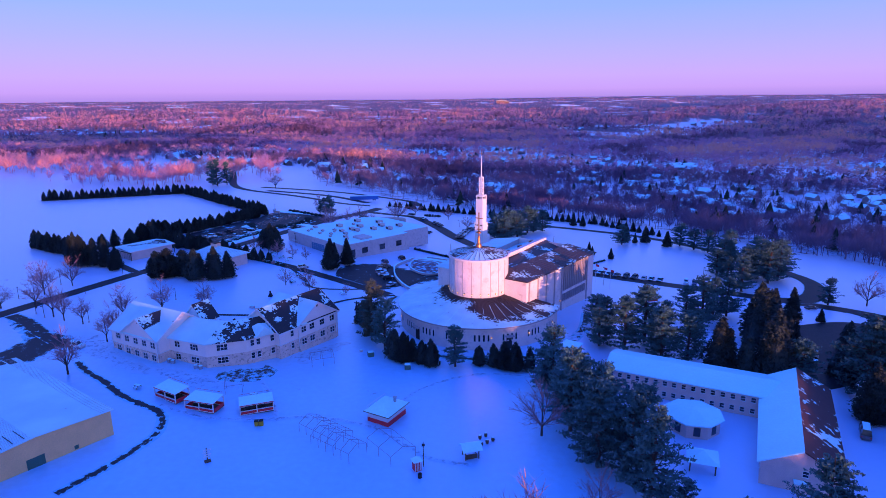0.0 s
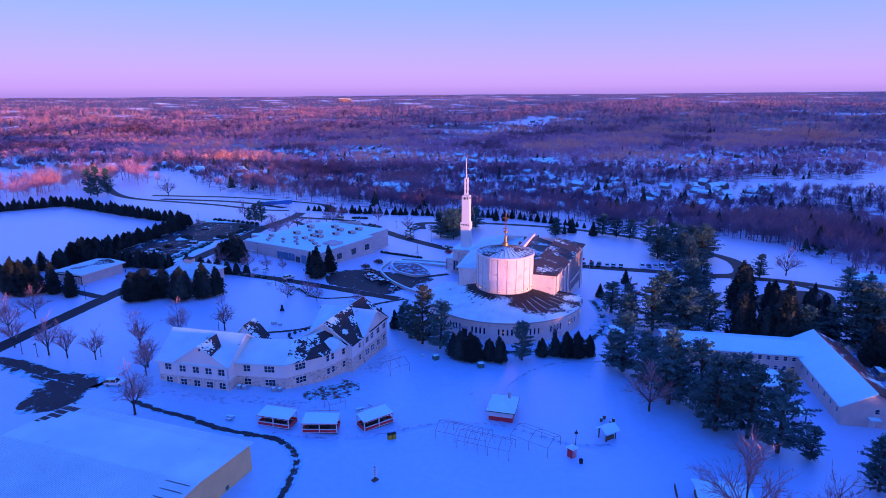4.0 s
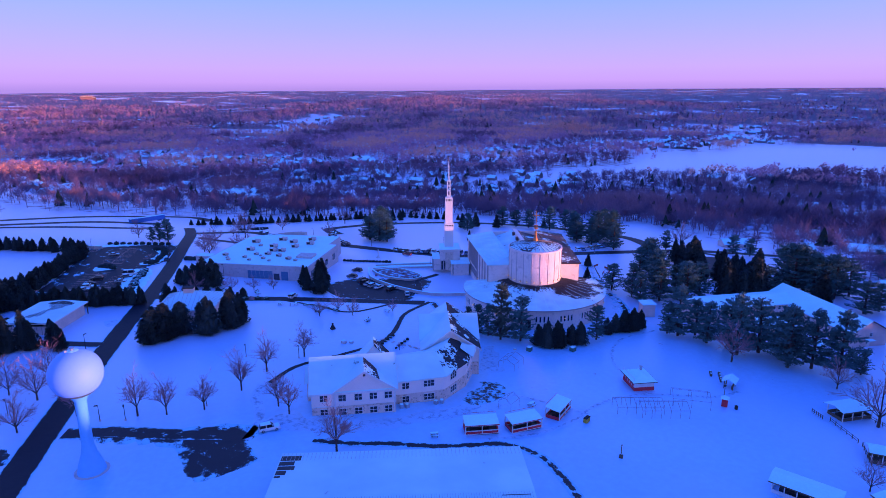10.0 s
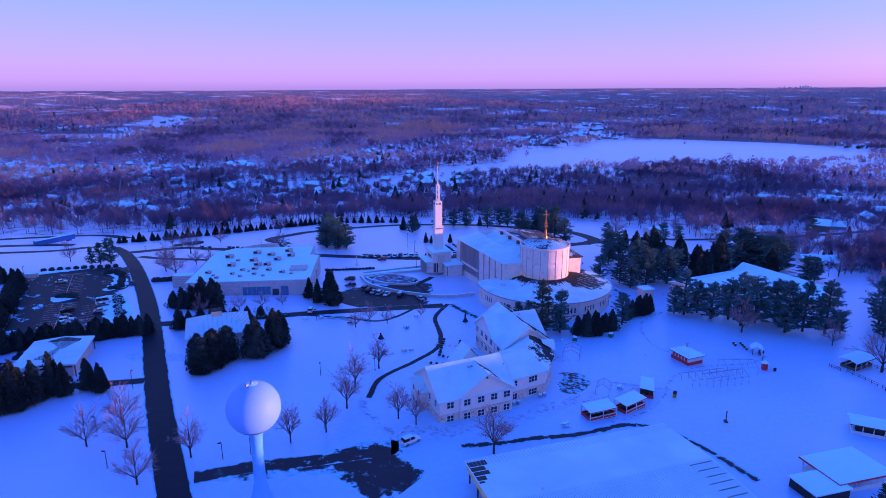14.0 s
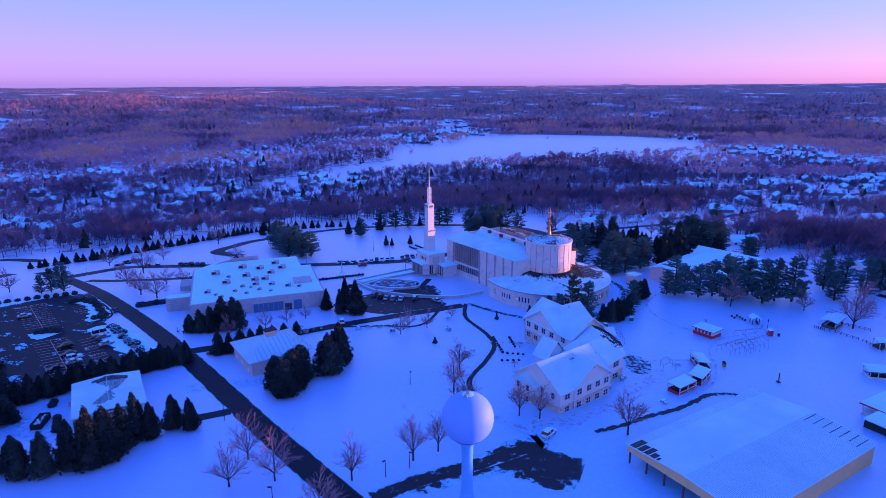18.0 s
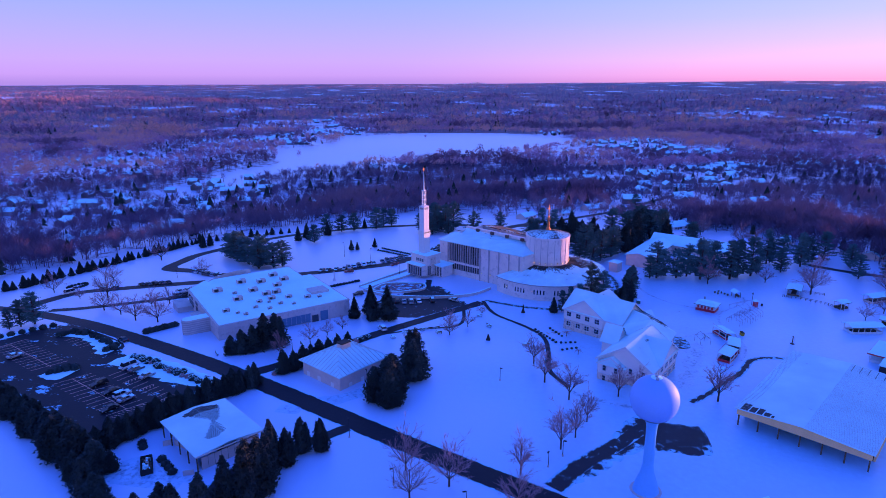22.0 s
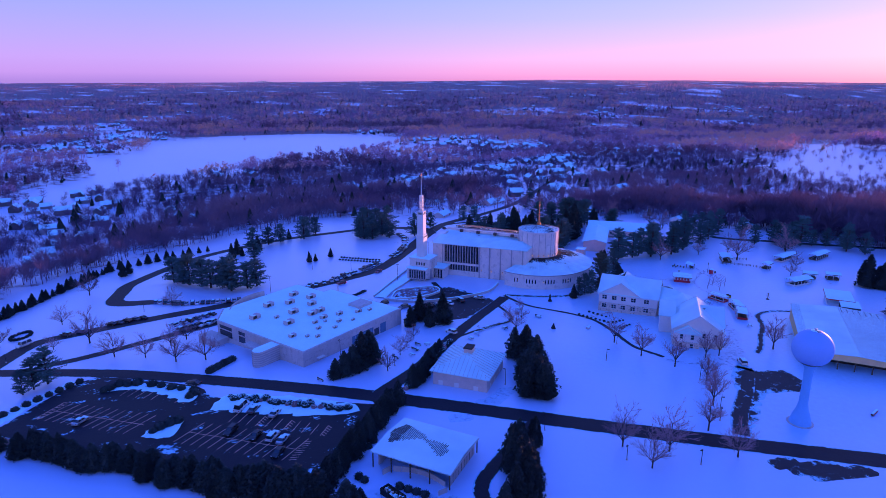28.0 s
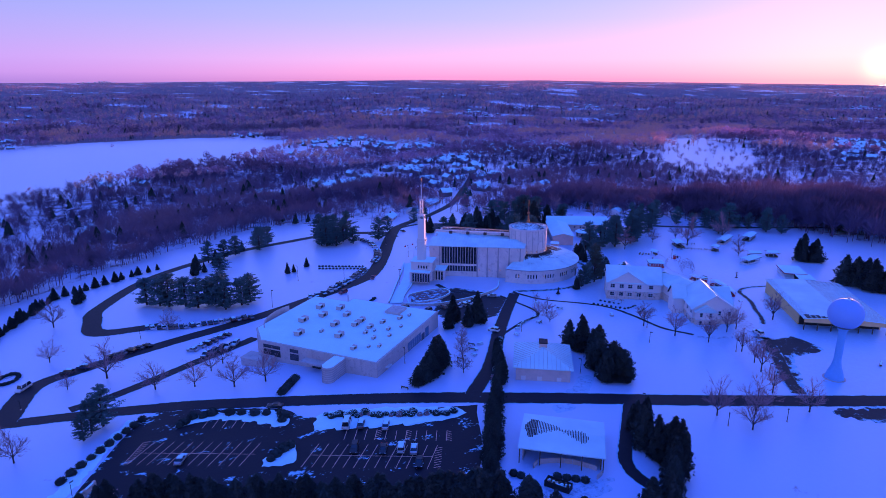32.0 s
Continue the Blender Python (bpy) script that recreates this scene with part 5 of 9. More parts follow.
ribbon("road", [(60, 62), (51.4, 49.4), (45.8, 36.4), (36.7, 19.8), (26, -4), (10, -40)], 5.0, "narrow street beyond the lawn", 0.1)
trees(PINES, [(103.3, 137, 21), (111.4, 136.8, 18.8), (106, 131, 18), (115.6, 128.6, 16.5), (126.2, 130, 13), (124.4, 150.5, 16.4), (96.3, 110, 12.8), (103.3, 107.5, 11), (164.5, 125.6, 9), (195.2, 136, 9), (222.7, 123.4, 13.4), (165.5, 193.6, 11), (166.4, 185, 10), (119, 143, 15), (130, 140, 14)], "tall dark pine beyond the convent", "pine tree", "pines beyond the convent", wide=1.4)
trees(FATSPRUCES, [(113.8, 160.2, 7.8), (108.8, 154.1, 7.4), (102.8, 148.5, 7), (128.3, 170.5, 7)], "dark conical spruce by the small car park", "evergreen tree", "spruces by the small car park", wide=0.95)
trees(PINES, [(40.2, 48.3, 12.2), (26.5, 39.3, 15), (33.4, 23.7, 18), (36.4, 27, 14.4), (57.7, 44.2, 12.8), (61.6, 79.7, 11.5), (38, 34, 13)], "dark pine along the street beyond the lawn", "pine tree", "pines along the street", wide=1.3)
trees(ROUNDS, [(13.1, 78.8, 18.5), (16, 47.9, 17.5), (118, 100, 12), (128, 96, 13), (150, 118, 12), (176, 112, 13), (135, 150, 12), (150, 160, 13), (86, 80, 12), (96, 84, 13)], "large leafless shade tree", "bare tree", "large bare trees")
# ---- shared building pieces ----
def window_meshes(w, h, bars=1, rows=1):
    """A frame cut as one grid, its pane, and a sill."""
    t, d = 0.09, 0.08
    xs, zs = [-w / 2 - t, -w / 2], [-t, 0.0]
    for k in range(1, bars + 1):
        xs += [-w / 2 + w * k / (bars + 1) - 0.05, -w / 2 + w * k / (bars + 1) + 0.05]
    for k in range(1, rows + 1):
        zs += [h * k / (rows + 1) - 0.03, h * k / (rows + 1) + 0.03]
    xs, zs = xs + [w / 2, w / 2 + t], zs + [h, h + t]
    nx, nz = len(xs), len(zs)
    solid = lambda i, j: 0 <= i < nx - 1 and 0 <= j < nz - 1 and not (i % 2 and j % 2)
    at = lambda i, j, back: (j * nx + i) * 2 + back
    faces = []
    for i in range(nx - 1):
        for j in range(nz - 1):
            if solid(i, j):
                faces.append((at(i, j, 0), at(i, j + 1, 0), at(i + 1, j + 1, 0), at(i + 1, j, 0)))
                for di, dj, p, q in ((-1, 0, (i, j), (i, j + 1)), (1, 0, (i + 1, j + 1), (i + 1, j)), (0, -1, (i + 1, j), (i, j)), (0, 1, (i, j + 1), (i + 1, j + 1))):
                    if not solid(i + di, j + dj):
                        faces.append((at(*p, 0), at(*p, 1), at(*q, 1), at(*q, 0)))
    f = MB().add([(x, y, z) for z in zs for x in xs for y in (d, -0.02)], faces)
    p = MB().box(-w / 2, w / 2, -0.04, 0.015, 0, h)
    sill = MB().box(-w / 2 - t - 0.03, w / 2 + t + 0.03, 0.0, d + 0.07, -t - 0.07, -t)
    return f.mesh("window", M_FRAME), p.mesh("pane", M_GLASS), sill.mesh("sill", M_FRAME)


def window(parent, meshes, x, y, z, yaw):
    """A window on a wall: x, y, z the middle of its sill, yaw turns its local -y... +y axis outwards."""
    w = part("window", meshes[0], None, parent, m=pose(x, y, z, 0, 0, yaw))
    part("pane", meshes[1], None, w)
    part("sill", meshes[2], None, w)
    return w


def along(parent, meshes, p, q, z, fractions, out=0.02):
    """Windows along a wall from p to q; the outside lies to the right of that way."""
    d = Vector((q[0] - p[0], q[1] - p[1]))
    n = Vector((d.y, -d.x)).normalized()
    yaw = math.degrees(math.atan2(n.y, n.x)) - 90
    for f in fractions:
        window(parent, meshes, p[0] + d.x * f + n.x * out, p[1] + d.y * f + n.y * out, z, yaw)


# ---- chapel ----
chapel = thing("chapel", 11.0, 190.3, -2.6, -34.8, "pale stone chapel with round drum, low ring aisle and fan-shaped nave", "church")
H_NAVE, Y0, Y1, HW0, HW1 = 13.6, 1.0, 47.0, 16.8, 20.6
hw = lambda y: HW0 + (HW1 - HW0) * (y - Y0) / (Y1 - Y0)
for s, side in ((-1, "north"), (1, "south")):
    g = s
    # nave side wall: stone with recessed panels
    wall = MB().prism([(g * hw(Y0), Y0), (g * hw(23.5), 23.5), (g * (hw(23.5) - 0.6), 23.5), (g * (hw(Y0) - 0.6), Y0)], -3.0, H_NAVE)
    wall.prism([(g * hw(41), 41), (g * hw(Y1), Y1), (g * (hw(Y1) - 0.6), Y1), (g * (hw(41) - 0.6), 41)], -3.0, H_NAVE)
    wall.prism([(g * hw(23.5), 23.5), (g * hw(41), 41), (g * (hw(41) - 0.6), 41), (g * (hw(23.5) - 0.6), 23.5)], 3.4, 4.4)
    wall.prism([(g * hw(23.5), 23.5), (g * hw(41), 41), (g * (hw(41) - 0.6), 41), (g * (hw(23.5) - 0.6), 23.5)], 13.0, H_NAVE)
    wall.prism([(g * hw(23.5), 23.5), (g * hw(41), 41), (g * (hw(41) - 0.6), 41), (g * (hw(23.5) - 0.6), 23.5)], -3.0, 0.5)
    part("nave_wall", wall, M_STONE, chapel, "pale limestone nave wall")
    for y in (2.2, 7.5, 12.8, 18.1, 23.0, 41.6):
        part("pilaster", MB().prism([(g * (hw(y) + 0.02), y), (g * (hw(y) + 0.42), y), (g * (hw(y) + 0.42), y + 0.5), (g * (hw(y) + 0.02), y + 0.5)], -3.0, H_NAVE - 0.1), M_RIB, chapel)
    # great window of tall fins
    gl = part("nave_glazing", MB().prism([(g * (hw(23.5) - 0.45), 23.5), (g * (hw(41) - 0.45), 41), (g * (hw(41) - 0.55), 41), (g * (hw(23.5) - 0.55), 23.5)], 0.5, 13.0), M_GLASS, chapel, "dark tall nave glazing")
    for k in range(14):
        y = 23.7 + 17.1 * k / 13
        part("fin", MB().prism([(g * (hw(y) - 0.45), y), (g * (hw(y) + 0.25), y), (g * (hw(y) + 0.25), y + 0.28), (g * (hw(y) - 0.45), y + 0.28)], 4.4, 13.0), M_RIB, gl)
        part("fin", MB().prism([(g * (hw(y) - 0.45), y), (g * (hw(y) + 0.05), y), (g * (hw(y) + 0.05), y + 0.28), (g * (hw(y) - 0.45), y + 0.28)], 0.5, 3.4), M_RIB, gl)
    # end walls beside the drum and the transept roofs
    part("nave_wall", MB().prism([(g * hw(Y0), Y0), (g * 8.6, Y0 - 1.2), (g * 8.6, Y0 - 0.6), (g * hw(Y0), Y0 + 0.6)], -3.0, H_NAVE - 0.3), M_STONE, chapel)
    roof = MB()
    e = 0.7
    pts = [(g * (hw(Y0) + e), Y0 - e, H_NAVE), (g * (hw(Y1) + e), Y1 + e, H_NAVE), (g * 9.8, Y1 + e, 15.4), (g * 8.2, Y0 + 4.5, 15.4)]
    roof.slab(pts if g > 0 else pts[::-1], 0.35)
    pts = [(g * (hw(Y0) + e), Y0 - e, H_NAVE), (g * 8.2, Y0 + 4.5, 15.4), (g * 6.0, Y0 - e, H_NAVE)]
    roof.slab(pts[::-1] if g > 0 else pts, 0.35)
    rl = "bronze standing-seam roof with melting snow patches" if g > 0 else "snow-covered sloping roof"
    rf = part("roof", roof, None, chapel, rl)
    rf.data.materials.clear()
    for y in np.arange(3, 47, 1.6):
        a, b = Vector((g * (hw(y) + e), y, H_NAVE + 0.04)), Vector((g * (8.2 + 1.6 * y / 47), max(y, 5.5), 15.44))
        part("roof_seam", MB().tube(a, b, 0.05, 0.05, 4), M_BRONZE if g > 0 else M_SNOW, rf)
    rf["snow"] = 1.0 if g < 0 else 0.35
    # clerestory step
    part("clerestory", MB().prism([(g * 9.8, Y1 + 0.3), (g * 8.2, Y0 + 4.5), (g * 8.5, Y0 + 4.5), (g * 10.1, Y1 + 0.3)], 13.2, 15.2), M_RIB, chapel)
    mid = MB()
    pts = [(g * 8.3, Y0 - 0.5, 13.2), (g * 9.9, Y1 + 0.7, 13.2), (0, Y1 + 0.7, 16.0), (0, Y0 - 0.5, 14.2)]
    mid.slab(pts if g > 0 else pts[::-1], 0.3)
    mr = part("roof", mid, None, chapel, "middle roof of bronze metal with snow")
    mr.data.materials.clear()
    mr["snow"] = 0.75 if g < 0 else 0.3
part("ridge_beam", MB().box(-0.9, 0.9, 6, 48.2, 15.2, 16.5, 0.1), M_STONE, chapel)
for y in (12, 21, 30, 39):
    part("roof_vent", MB().box(-2.0, -1.0, y, y + 1.6, 15.2, 16.6, 0.1), M_BRONZE, chapel)
ew = MB().prism([(-HW1, Y1 - 0.6), (HW1, Y1 - 0.6), (HW1, Y1), (-HW1, Y1)], -3, H_NAVE).prism([(-10, Y1 - 0.6), (10, Y1 - 0.6), (10, Y1 - 0.02), (-10, Y1 - 0.02)], H_NAVE, 15.3)
part("nave_wall", ew, M_STONE, chapel, "pale stone entrance front")
for k in range(9):
    x = -12 + 3 * k
    part("pilaster", MB().box(x - 0.25, x + 0.25, Y1, Y1 + 0.4, -3, H_NAVE), M_RIB, chapel)
# drum
drum = part("drum", MB().lathe([(9.5, 4.0), (9.5, 20.2), (9.2, 20.2)], 64), M_STONE, chapel, "tall round pale limestone drum", smooth=False)
for k in range(20):
    a = 2 * math.pi * k / 20
    part("drum_rib", MB().tube((9.5 * math.cos(a), 9.5 * math.sin(a), 7.2), (9.5 * math.cos(a), 9.5 * math.sin(a), 20.2), 0.13, 0.13, 6), M_RIB, drum)
part("drum_cornice", MB().lathe([(9.45, 19.7), (9.8, 19.9), (9.8, 20.5), (9.3, 20.6)], 64), M_STONE, drum)
drum_roof = part("drum_roof", MB().lathe([(9.4, 20.5), (5.0, 21.6), (1.0, 22.5), (0.0, 22.6)], 48), None, chapel, "shallow ribbed metal roof with snow")
drum_roof.data.materials.clear()
drum_roof["snow"] = 0.5
for k in range(32):
    a = 2 * math.pi * k / 32
    part("roof_rib", MB().tube((9.4 * math.cos(a), 9.4 * math.sin(a), 20.6), (1.0 * math.cos(a), 1.0 * math.sin(a), 22.55), 0.07, 0.05, 4), M_BRONZE, drum_roof)
cross = thing("roof_cross", 11.0, 190.3, 20.0, -34.8, "gilded copper cross on the drum roof", "cross")
part("pedestal", MB().lathe([(1.0, -0.2), (0.8, 0.9), (0.5, 1.2), (0.38, 3.4), (0.25, 3.6)], 12), M_COPPER, cross)
part("shaft", MB().box(-0.13, 0.13, -0.13, 0.13, 3.4, 11.2, 0.03), M_COPPER, cross)
part("arm", MB().box(-1.3, 1.3, -0.12, 0.12, 9.2, 9.5, 0.03), M_COPPER, cross)
part("lower_arm", MB().box(-0.75, 0.75, -0.18, 0.18, 5.6, 5.85), M_COPPER, cross)
part("collar", MB().lathe([(0.35, 4.4), (0.8, 4.6), (0.8, 4.9), (0.35, 5.1)], 12), M_COPPER, cross)
# ring aisle
A0, A1, NA = 19.5, -199.5, 73
ang = [radians(A0 + (A1 - A0) * k / (NA - 1)) for k in range(NA)]
RW, RE, HE = 25.4, 26.2, 4.6
v, f = [], []
for a in ang:
    c, s = math.cos(a), math.sin(a)
    v += [(RW * c, RW * s, -3), (RW * c, RW * s, HE), ((RW - 0.5) * c, (RW - 0.5) * s, HE), ((RW - 0.5) * c, (RW - 0.5) * s, -3)]
for k in range(NA - 1):
    f += [(4 * k + j, 4 * k + (j + 1) % 4, 4 * k + 4 + (j + 1) % 4, 4 * k + 4 + j)[::-1] for j in range(4)]
part("aisle_wall", MB().add(v, f), M_STONE, chapel, "low curved limestone wall with slot windows")
for a in (ang[0], ang[-1]):
    p, q = (RW * math.cos(a), RW * math.sin(a)), (17.0 * math.copysign(1, math.cos(a)), RW * math.sin(a))
    part("aisle_end_wall", MB().obox(p, q, 0.5, -3, HE + 0.5), M_STONE, chapel)
    part("aisle_door", MB().obox((p[0] * 0.78, p[1] + 0.3), (p[0] * 0.9, p[1] + 0.3), 0.25, -2.4, 0.9), M_DARK, chapel, "dark doorway")
v, f = [], []
for k, a in enumerate(ang):
    c, s = math.cos(a), math.sin(a)
    for r, z in ((RE, HE - 0.05), (RE, HE + 0.3), (18.0, 6.3), (9.4, 8.3)):
        v.append((r * c, r * s, z))
for k in range(NA - 1):
    f += [(4 * k + j, 4 * k + j + 1, 4 * k + 5 + j, 4 * k + 4 + j) for j in range(3)]
f += [tuple(range(4)), tuple(4 * (NA - 1) + j for j in (3, 2, 1, 0))]
aisle_roof = part("aisle_roof", MB().add(v, f), None, chapel, "ring roof of bronze seams, snow sliding off towards the eaves")
aisle_roof.data.materials.clear()
sa = aisle_roof.data.attributes.new("edge", "FLOAT", "POINT")
lie = []
for x_, y_, z_ in v:
    th = math.degrees(math.atan2(y_, x_))
    th = th - 360 if th > 60 else th
    k_ = min(1, max(0, (th + 80) / 45))
    r_ = math.hypot(x_, y_)
    lie.append(1.0 - 0.62 * k_ * k_ * (3 - 2 * k_) * min(1, max(0.25, (27.5 - r_) / 9)) - (0.5 if r_ < 10 else 0))
sa.data.foreach_set("value", np.array(lie, dtype=np.float32))
aisle_roof.data.materials.append(masked("ring_roof_sliding_snow", (0.036, 0.030, 0.034), ROOF_SNOW, "edge", 1.20, 1.24, 0.22, 0.6, 0.6, weight=0.72, bump=0.15))
part("fascia", MB().add([(r * math.cos(a), r * math.sin(a), z) for a in ang for r, z in ((RE + 0.03, HE - 0.1), (RE + 0.03, HE + 0.28))],
                        [(2 * k, 2 * k + 2, 2 * k + 3, 2 * k + 1)[::-1] for k in range(NA - 1)]), M_RIB, chapel)
rs = random.Random(9)
for k in range(1, 120):
    a = radians(A0 + (A1 - A0) * k / 120)
    r1 = 9.5 + rs.uniform(1.6, 4.2) * (1.8 if -70 < math.degrees(a) < 10 else 1.0)
    z1 = 8.33 - (r1 - 9.4) * 0.2326
    part("roof_seam", MB().tube((r1 * math.cos(a), r1 * math.sin(a), z1 + 0.03), (9.5 * math.cos(a), 9.5 * math.sin(a), 8.36), 0.09, 0.12, 4), M_SHINGLE, aisle_roof, "bare dark roof seam")
for k in range(1, 24):
    a = radians(A0 + (A1 - A0) * k / 24)
    part("roof_fold", MB().tube((RE * math.cos(a), RE * math.sin(a), HE + 0.3), (18 * math.cos(a), 18 * math.sin(a), 6.31), 0.05, 0.05, 4).tube((18 * math.cos(a), 18 * math.sin(a), 6.31), (11 * math.cos(a), 11 * math.sin(a), 7.95), 0.05, 0.05, 4), M_SNOW, aisle_roof)
slot = window_meshes(0.55, 2.0, 0, 0)
for grp in range(11):
    for j in range(4):
        a = radians(5 - 19.0 * grp - 3.0 * j)
        if a < radians(-190):
            continue
        window(chapel, slot, (RW + 0.02) * math.cos(a), (RW + 0.02) * math.sin(a), 0.6, math.degrees(a) - 90)
for deg in (-38, -105):
    a = radians(deg)
    d = part("porch", MB().box(-1.3, 1.3, 0, 1.2, 1.7, 2.1), M_RIB, chapel, m=pose((RW - 0.1) * math.cos(a), (RW - 0.1) * math.sin(a), 0, 0, 0, deg - 90))
    part("door", MB().box(-0.9, 0.9, 0, 0.15, -2.4, 1.6), M_DARK, d)


def wall_lamp(parent, x, y, z, yaw):
    lamp = part("wall_lamp", MB().box(-0.13, 0.13, 0, 0.16, -0.3, 0.3, 0.04), M_BLACK, parent, "small lit wall lamp", m=pose(x, y, z, 0, 0, yaw))
    part("lamp_glass", MB().box(-0.12, 0.12, 0.16, 0.32, -0.15, 0.15, 0.04), M_LAMP, lamp)


for k in range(14):
    deg = 6 - 15.4 * k
    a = radians(deg)
    wall_lamp(chapel, 9.55 * math.cos(a), 9.55 * math.sin(a), 9.4, deg - 90)
for k in range(8):
    deg = 4 - 27 * k
    a = radians(deg)
    wall_lamp(chapel, RW * math.cos(a), RW * math.sin(a), 1.7, deg - 90)
for g in (-1, 1):
    for y in (6.5, 12.0, 17.3, 22.2):
        wall_lamp(chapel, g * (hw(y) + 0.02), y, 1.6, 90 if g < 0 else -90)
# porch and bell tower
tower = thing("bell_tower", 15.2, 247.0, -3.6, -34.8, "slender white bell tower with open lantern and spike", "bell tower")
part("base_block", MB().prism([(-4.2, -6.0), (4.5, -6.0), (4.5, 4.5), (-4.2, 4.5)], 0, 8.9).box(-4.5, 4.8, -6.3, 4.8, 8.9, 9.4).prism([(-7.0, -5.0), (-4.2, -5.0), (-4.2, 4.5), (-7.0, 4.5)], 0, 5.0), M_STONE, tower, "square stone lobby under the tower")
part("base_roof", MB().box(-4.4, 4.7, -6.2, 4.7, 9.4, 9.6, 0.05), M_SNOW, tower)
part("canopy_roof", MB().box(-7.5, -4.2, -5.4, 4.8, 5.0, 5.3, 0.05), M_SNOW, tower)
part("stone_panel", MB().box(-1.9, 1.6, -6.12, -6.0, 0.2, 8.2), M_TANSTONE, tower, "buff stone panel on the tower foot")
for k in range(4):
    part("high_window", MB().box(-4.26, -4.18, -3.6 + 1.3 * k, -2.9 + 1.3 * k, 6.2, 7.6), M_GLASS, tower)
for k in range(8):
    if k in (0, 1, 5, 6):
        part("base_fin", MB().box(-4.0 + 1.2 * k, -3.7 + 1.2 * k, -6.4, -6.0, 0, 4.6), M_RIB, tower)
        part("base_window", MB().box(-3.65 + 1.2 * k, -2.85 + 1.2 * k, -6.06, -5.98, 0.3, 4.4), M_GLASS, tower)
    part("base_fin", MB().box(-7.4, -7.0, -5.6 + 1.25 * k, -5.3 + 1.25 * k, 0, 4.6), M_RIB, tower)
    if k < 7:
        part("base_window", MB().box(-7.05, -6.98, -5.25 + 1.25 * k, -4.4 + 1.25 * k, 0.3, 4.4), M_GLASS, tower)
part("lower_shaft", MB().box(-1.95, 1.95, -1.85, 1.85, 5.6, 19.6, 0.08), M_WHITE, tower, "white lower shaft")
part("ledge", MB().box(-2.15, 2.15, -2.05, 2.05, 18.4, 18.9).box(-2.05, 2.05, -1.95, 1.95, 19.6, 20.2), M_WHITE, tower)
for k in range(5):
    part("louvre", MB().box(-1.55 + 0.7 * k, -1.15 + 0.7 * k, -1.91, -1.83, 19.0, 19.5), M_DARK, tower)
part("upper_shaft", MB().box(-1.58, 1.58, -1.58, 1.58, 20.2, 31.6, 0.08), M_WHITE, tower, "white upper shaft")
for g in (-1, 1):
    for k in range(4):
        part("louvre", MB().box(-1.15 + 0.62 * k, -0.8 + 0.62 * k, g * 1.59 - 0.02, g * 1.59 + 0.02, 30.0, 31.0), M_DARK, tower)
        part("louvre", MB().box(g * 1.59 - 0.02, g * 1.59 + 0.02, -1.15 + 0.62 * k, -0.8 + 0.62 * k, 30.0, 31.0), M_DARK, tower)
for gx in (-1, 1):
    for gy in (-1, 1):
        part("lantern_post", MB().box(gx * 0.56 - 0.17, gx * 0.56 + 0.17, gy * 0.56 - 0.17, gy * 0.56 + 0.17, 31.6, 38.9), M_WHITE, tower)
for z in (32.0, 34.2, 36.4, 38.5):
    part("lantern_ring", MB().box(-0.76, 0.76, -0.76, 0.76, z, z + 0.45), M_WHITE, tower)
part("spike", MB().tube((0, 0, 38.9), (0, 0, 47.4), 0.30, 0.12, 8), M_WHITE, tower, "slim white spike")
part("spike_cross", MB().box(-0.11, 0.11, -0.11, 0.11, 47.2, 49.2).box(-0.6, 0.6, -0.1, 0.1, 48.2, 48.4), M_COPPER, tower)
narthex = thing("entrance_porch", 11.0, 190.3, -2.6, -34.8, "low stone entrance porch with snowy canopy", "porch")
part("porch_wall", MB().box(-27.5, -20.7, 38.5, 46.5, -3, 3.2), M_STONE, narthex)
part("canopy", MB().box(-28.6, -20.4, 37.6, 47.2, 3.2, 3.6, 0.05), M_SNOW, narthex)
for k in range(6):
    part("column", MB().tube((-28.2, 38.2 + 1.6 * k, -3), (-28.2, 38.2 + 1.6 * k, 3.2), 0.2, 0.2, 8), M_STONE, narthex)
    part("porch_window", MB().box(-27.56, -27.48, 38.9 + 1.25 * k, 39.8 + 1.25 * k, -1.8, 2.4), M_GLASS, narthex)


# roofs of the chapel: bronze under melting snow, each with its own share
def roof_material(name, base, share, scale=0.16, rad=False):
    m = masked(name, base, ROOF_SNOW, "none", 1.02 - share * 0.62, 1.07 - share * 0.62, scale, 0.5, 0.6, weight=0.0, bump=0.2)
    return m


ROOF_MATS = {}
for o in chapel.children:
    if "snow" in o:
        k = o["snow"]
        if k not in ROOF_MATS:
            ROOF_MATS[k] = roof_material("bronze_roof_snow", (0.072, 0.050, 0.054), k)
        o.data.materials.append(ROOF_MATS[k])
        del o["snow"]


# ---- dormitory ----
dorm = thing("dormitory", -84.5, 157.0, -2.0, -29.0, "two-storey cream and stone dormitory with snowy gable roofs", "building")
WIN2, WIN3, WIN1 = window_meshes(1.7, 1.6, 1, 1), window_meshes(2.6, 1.6, 2, 1), window_meshes(0.95, 1.6, 0, 1)


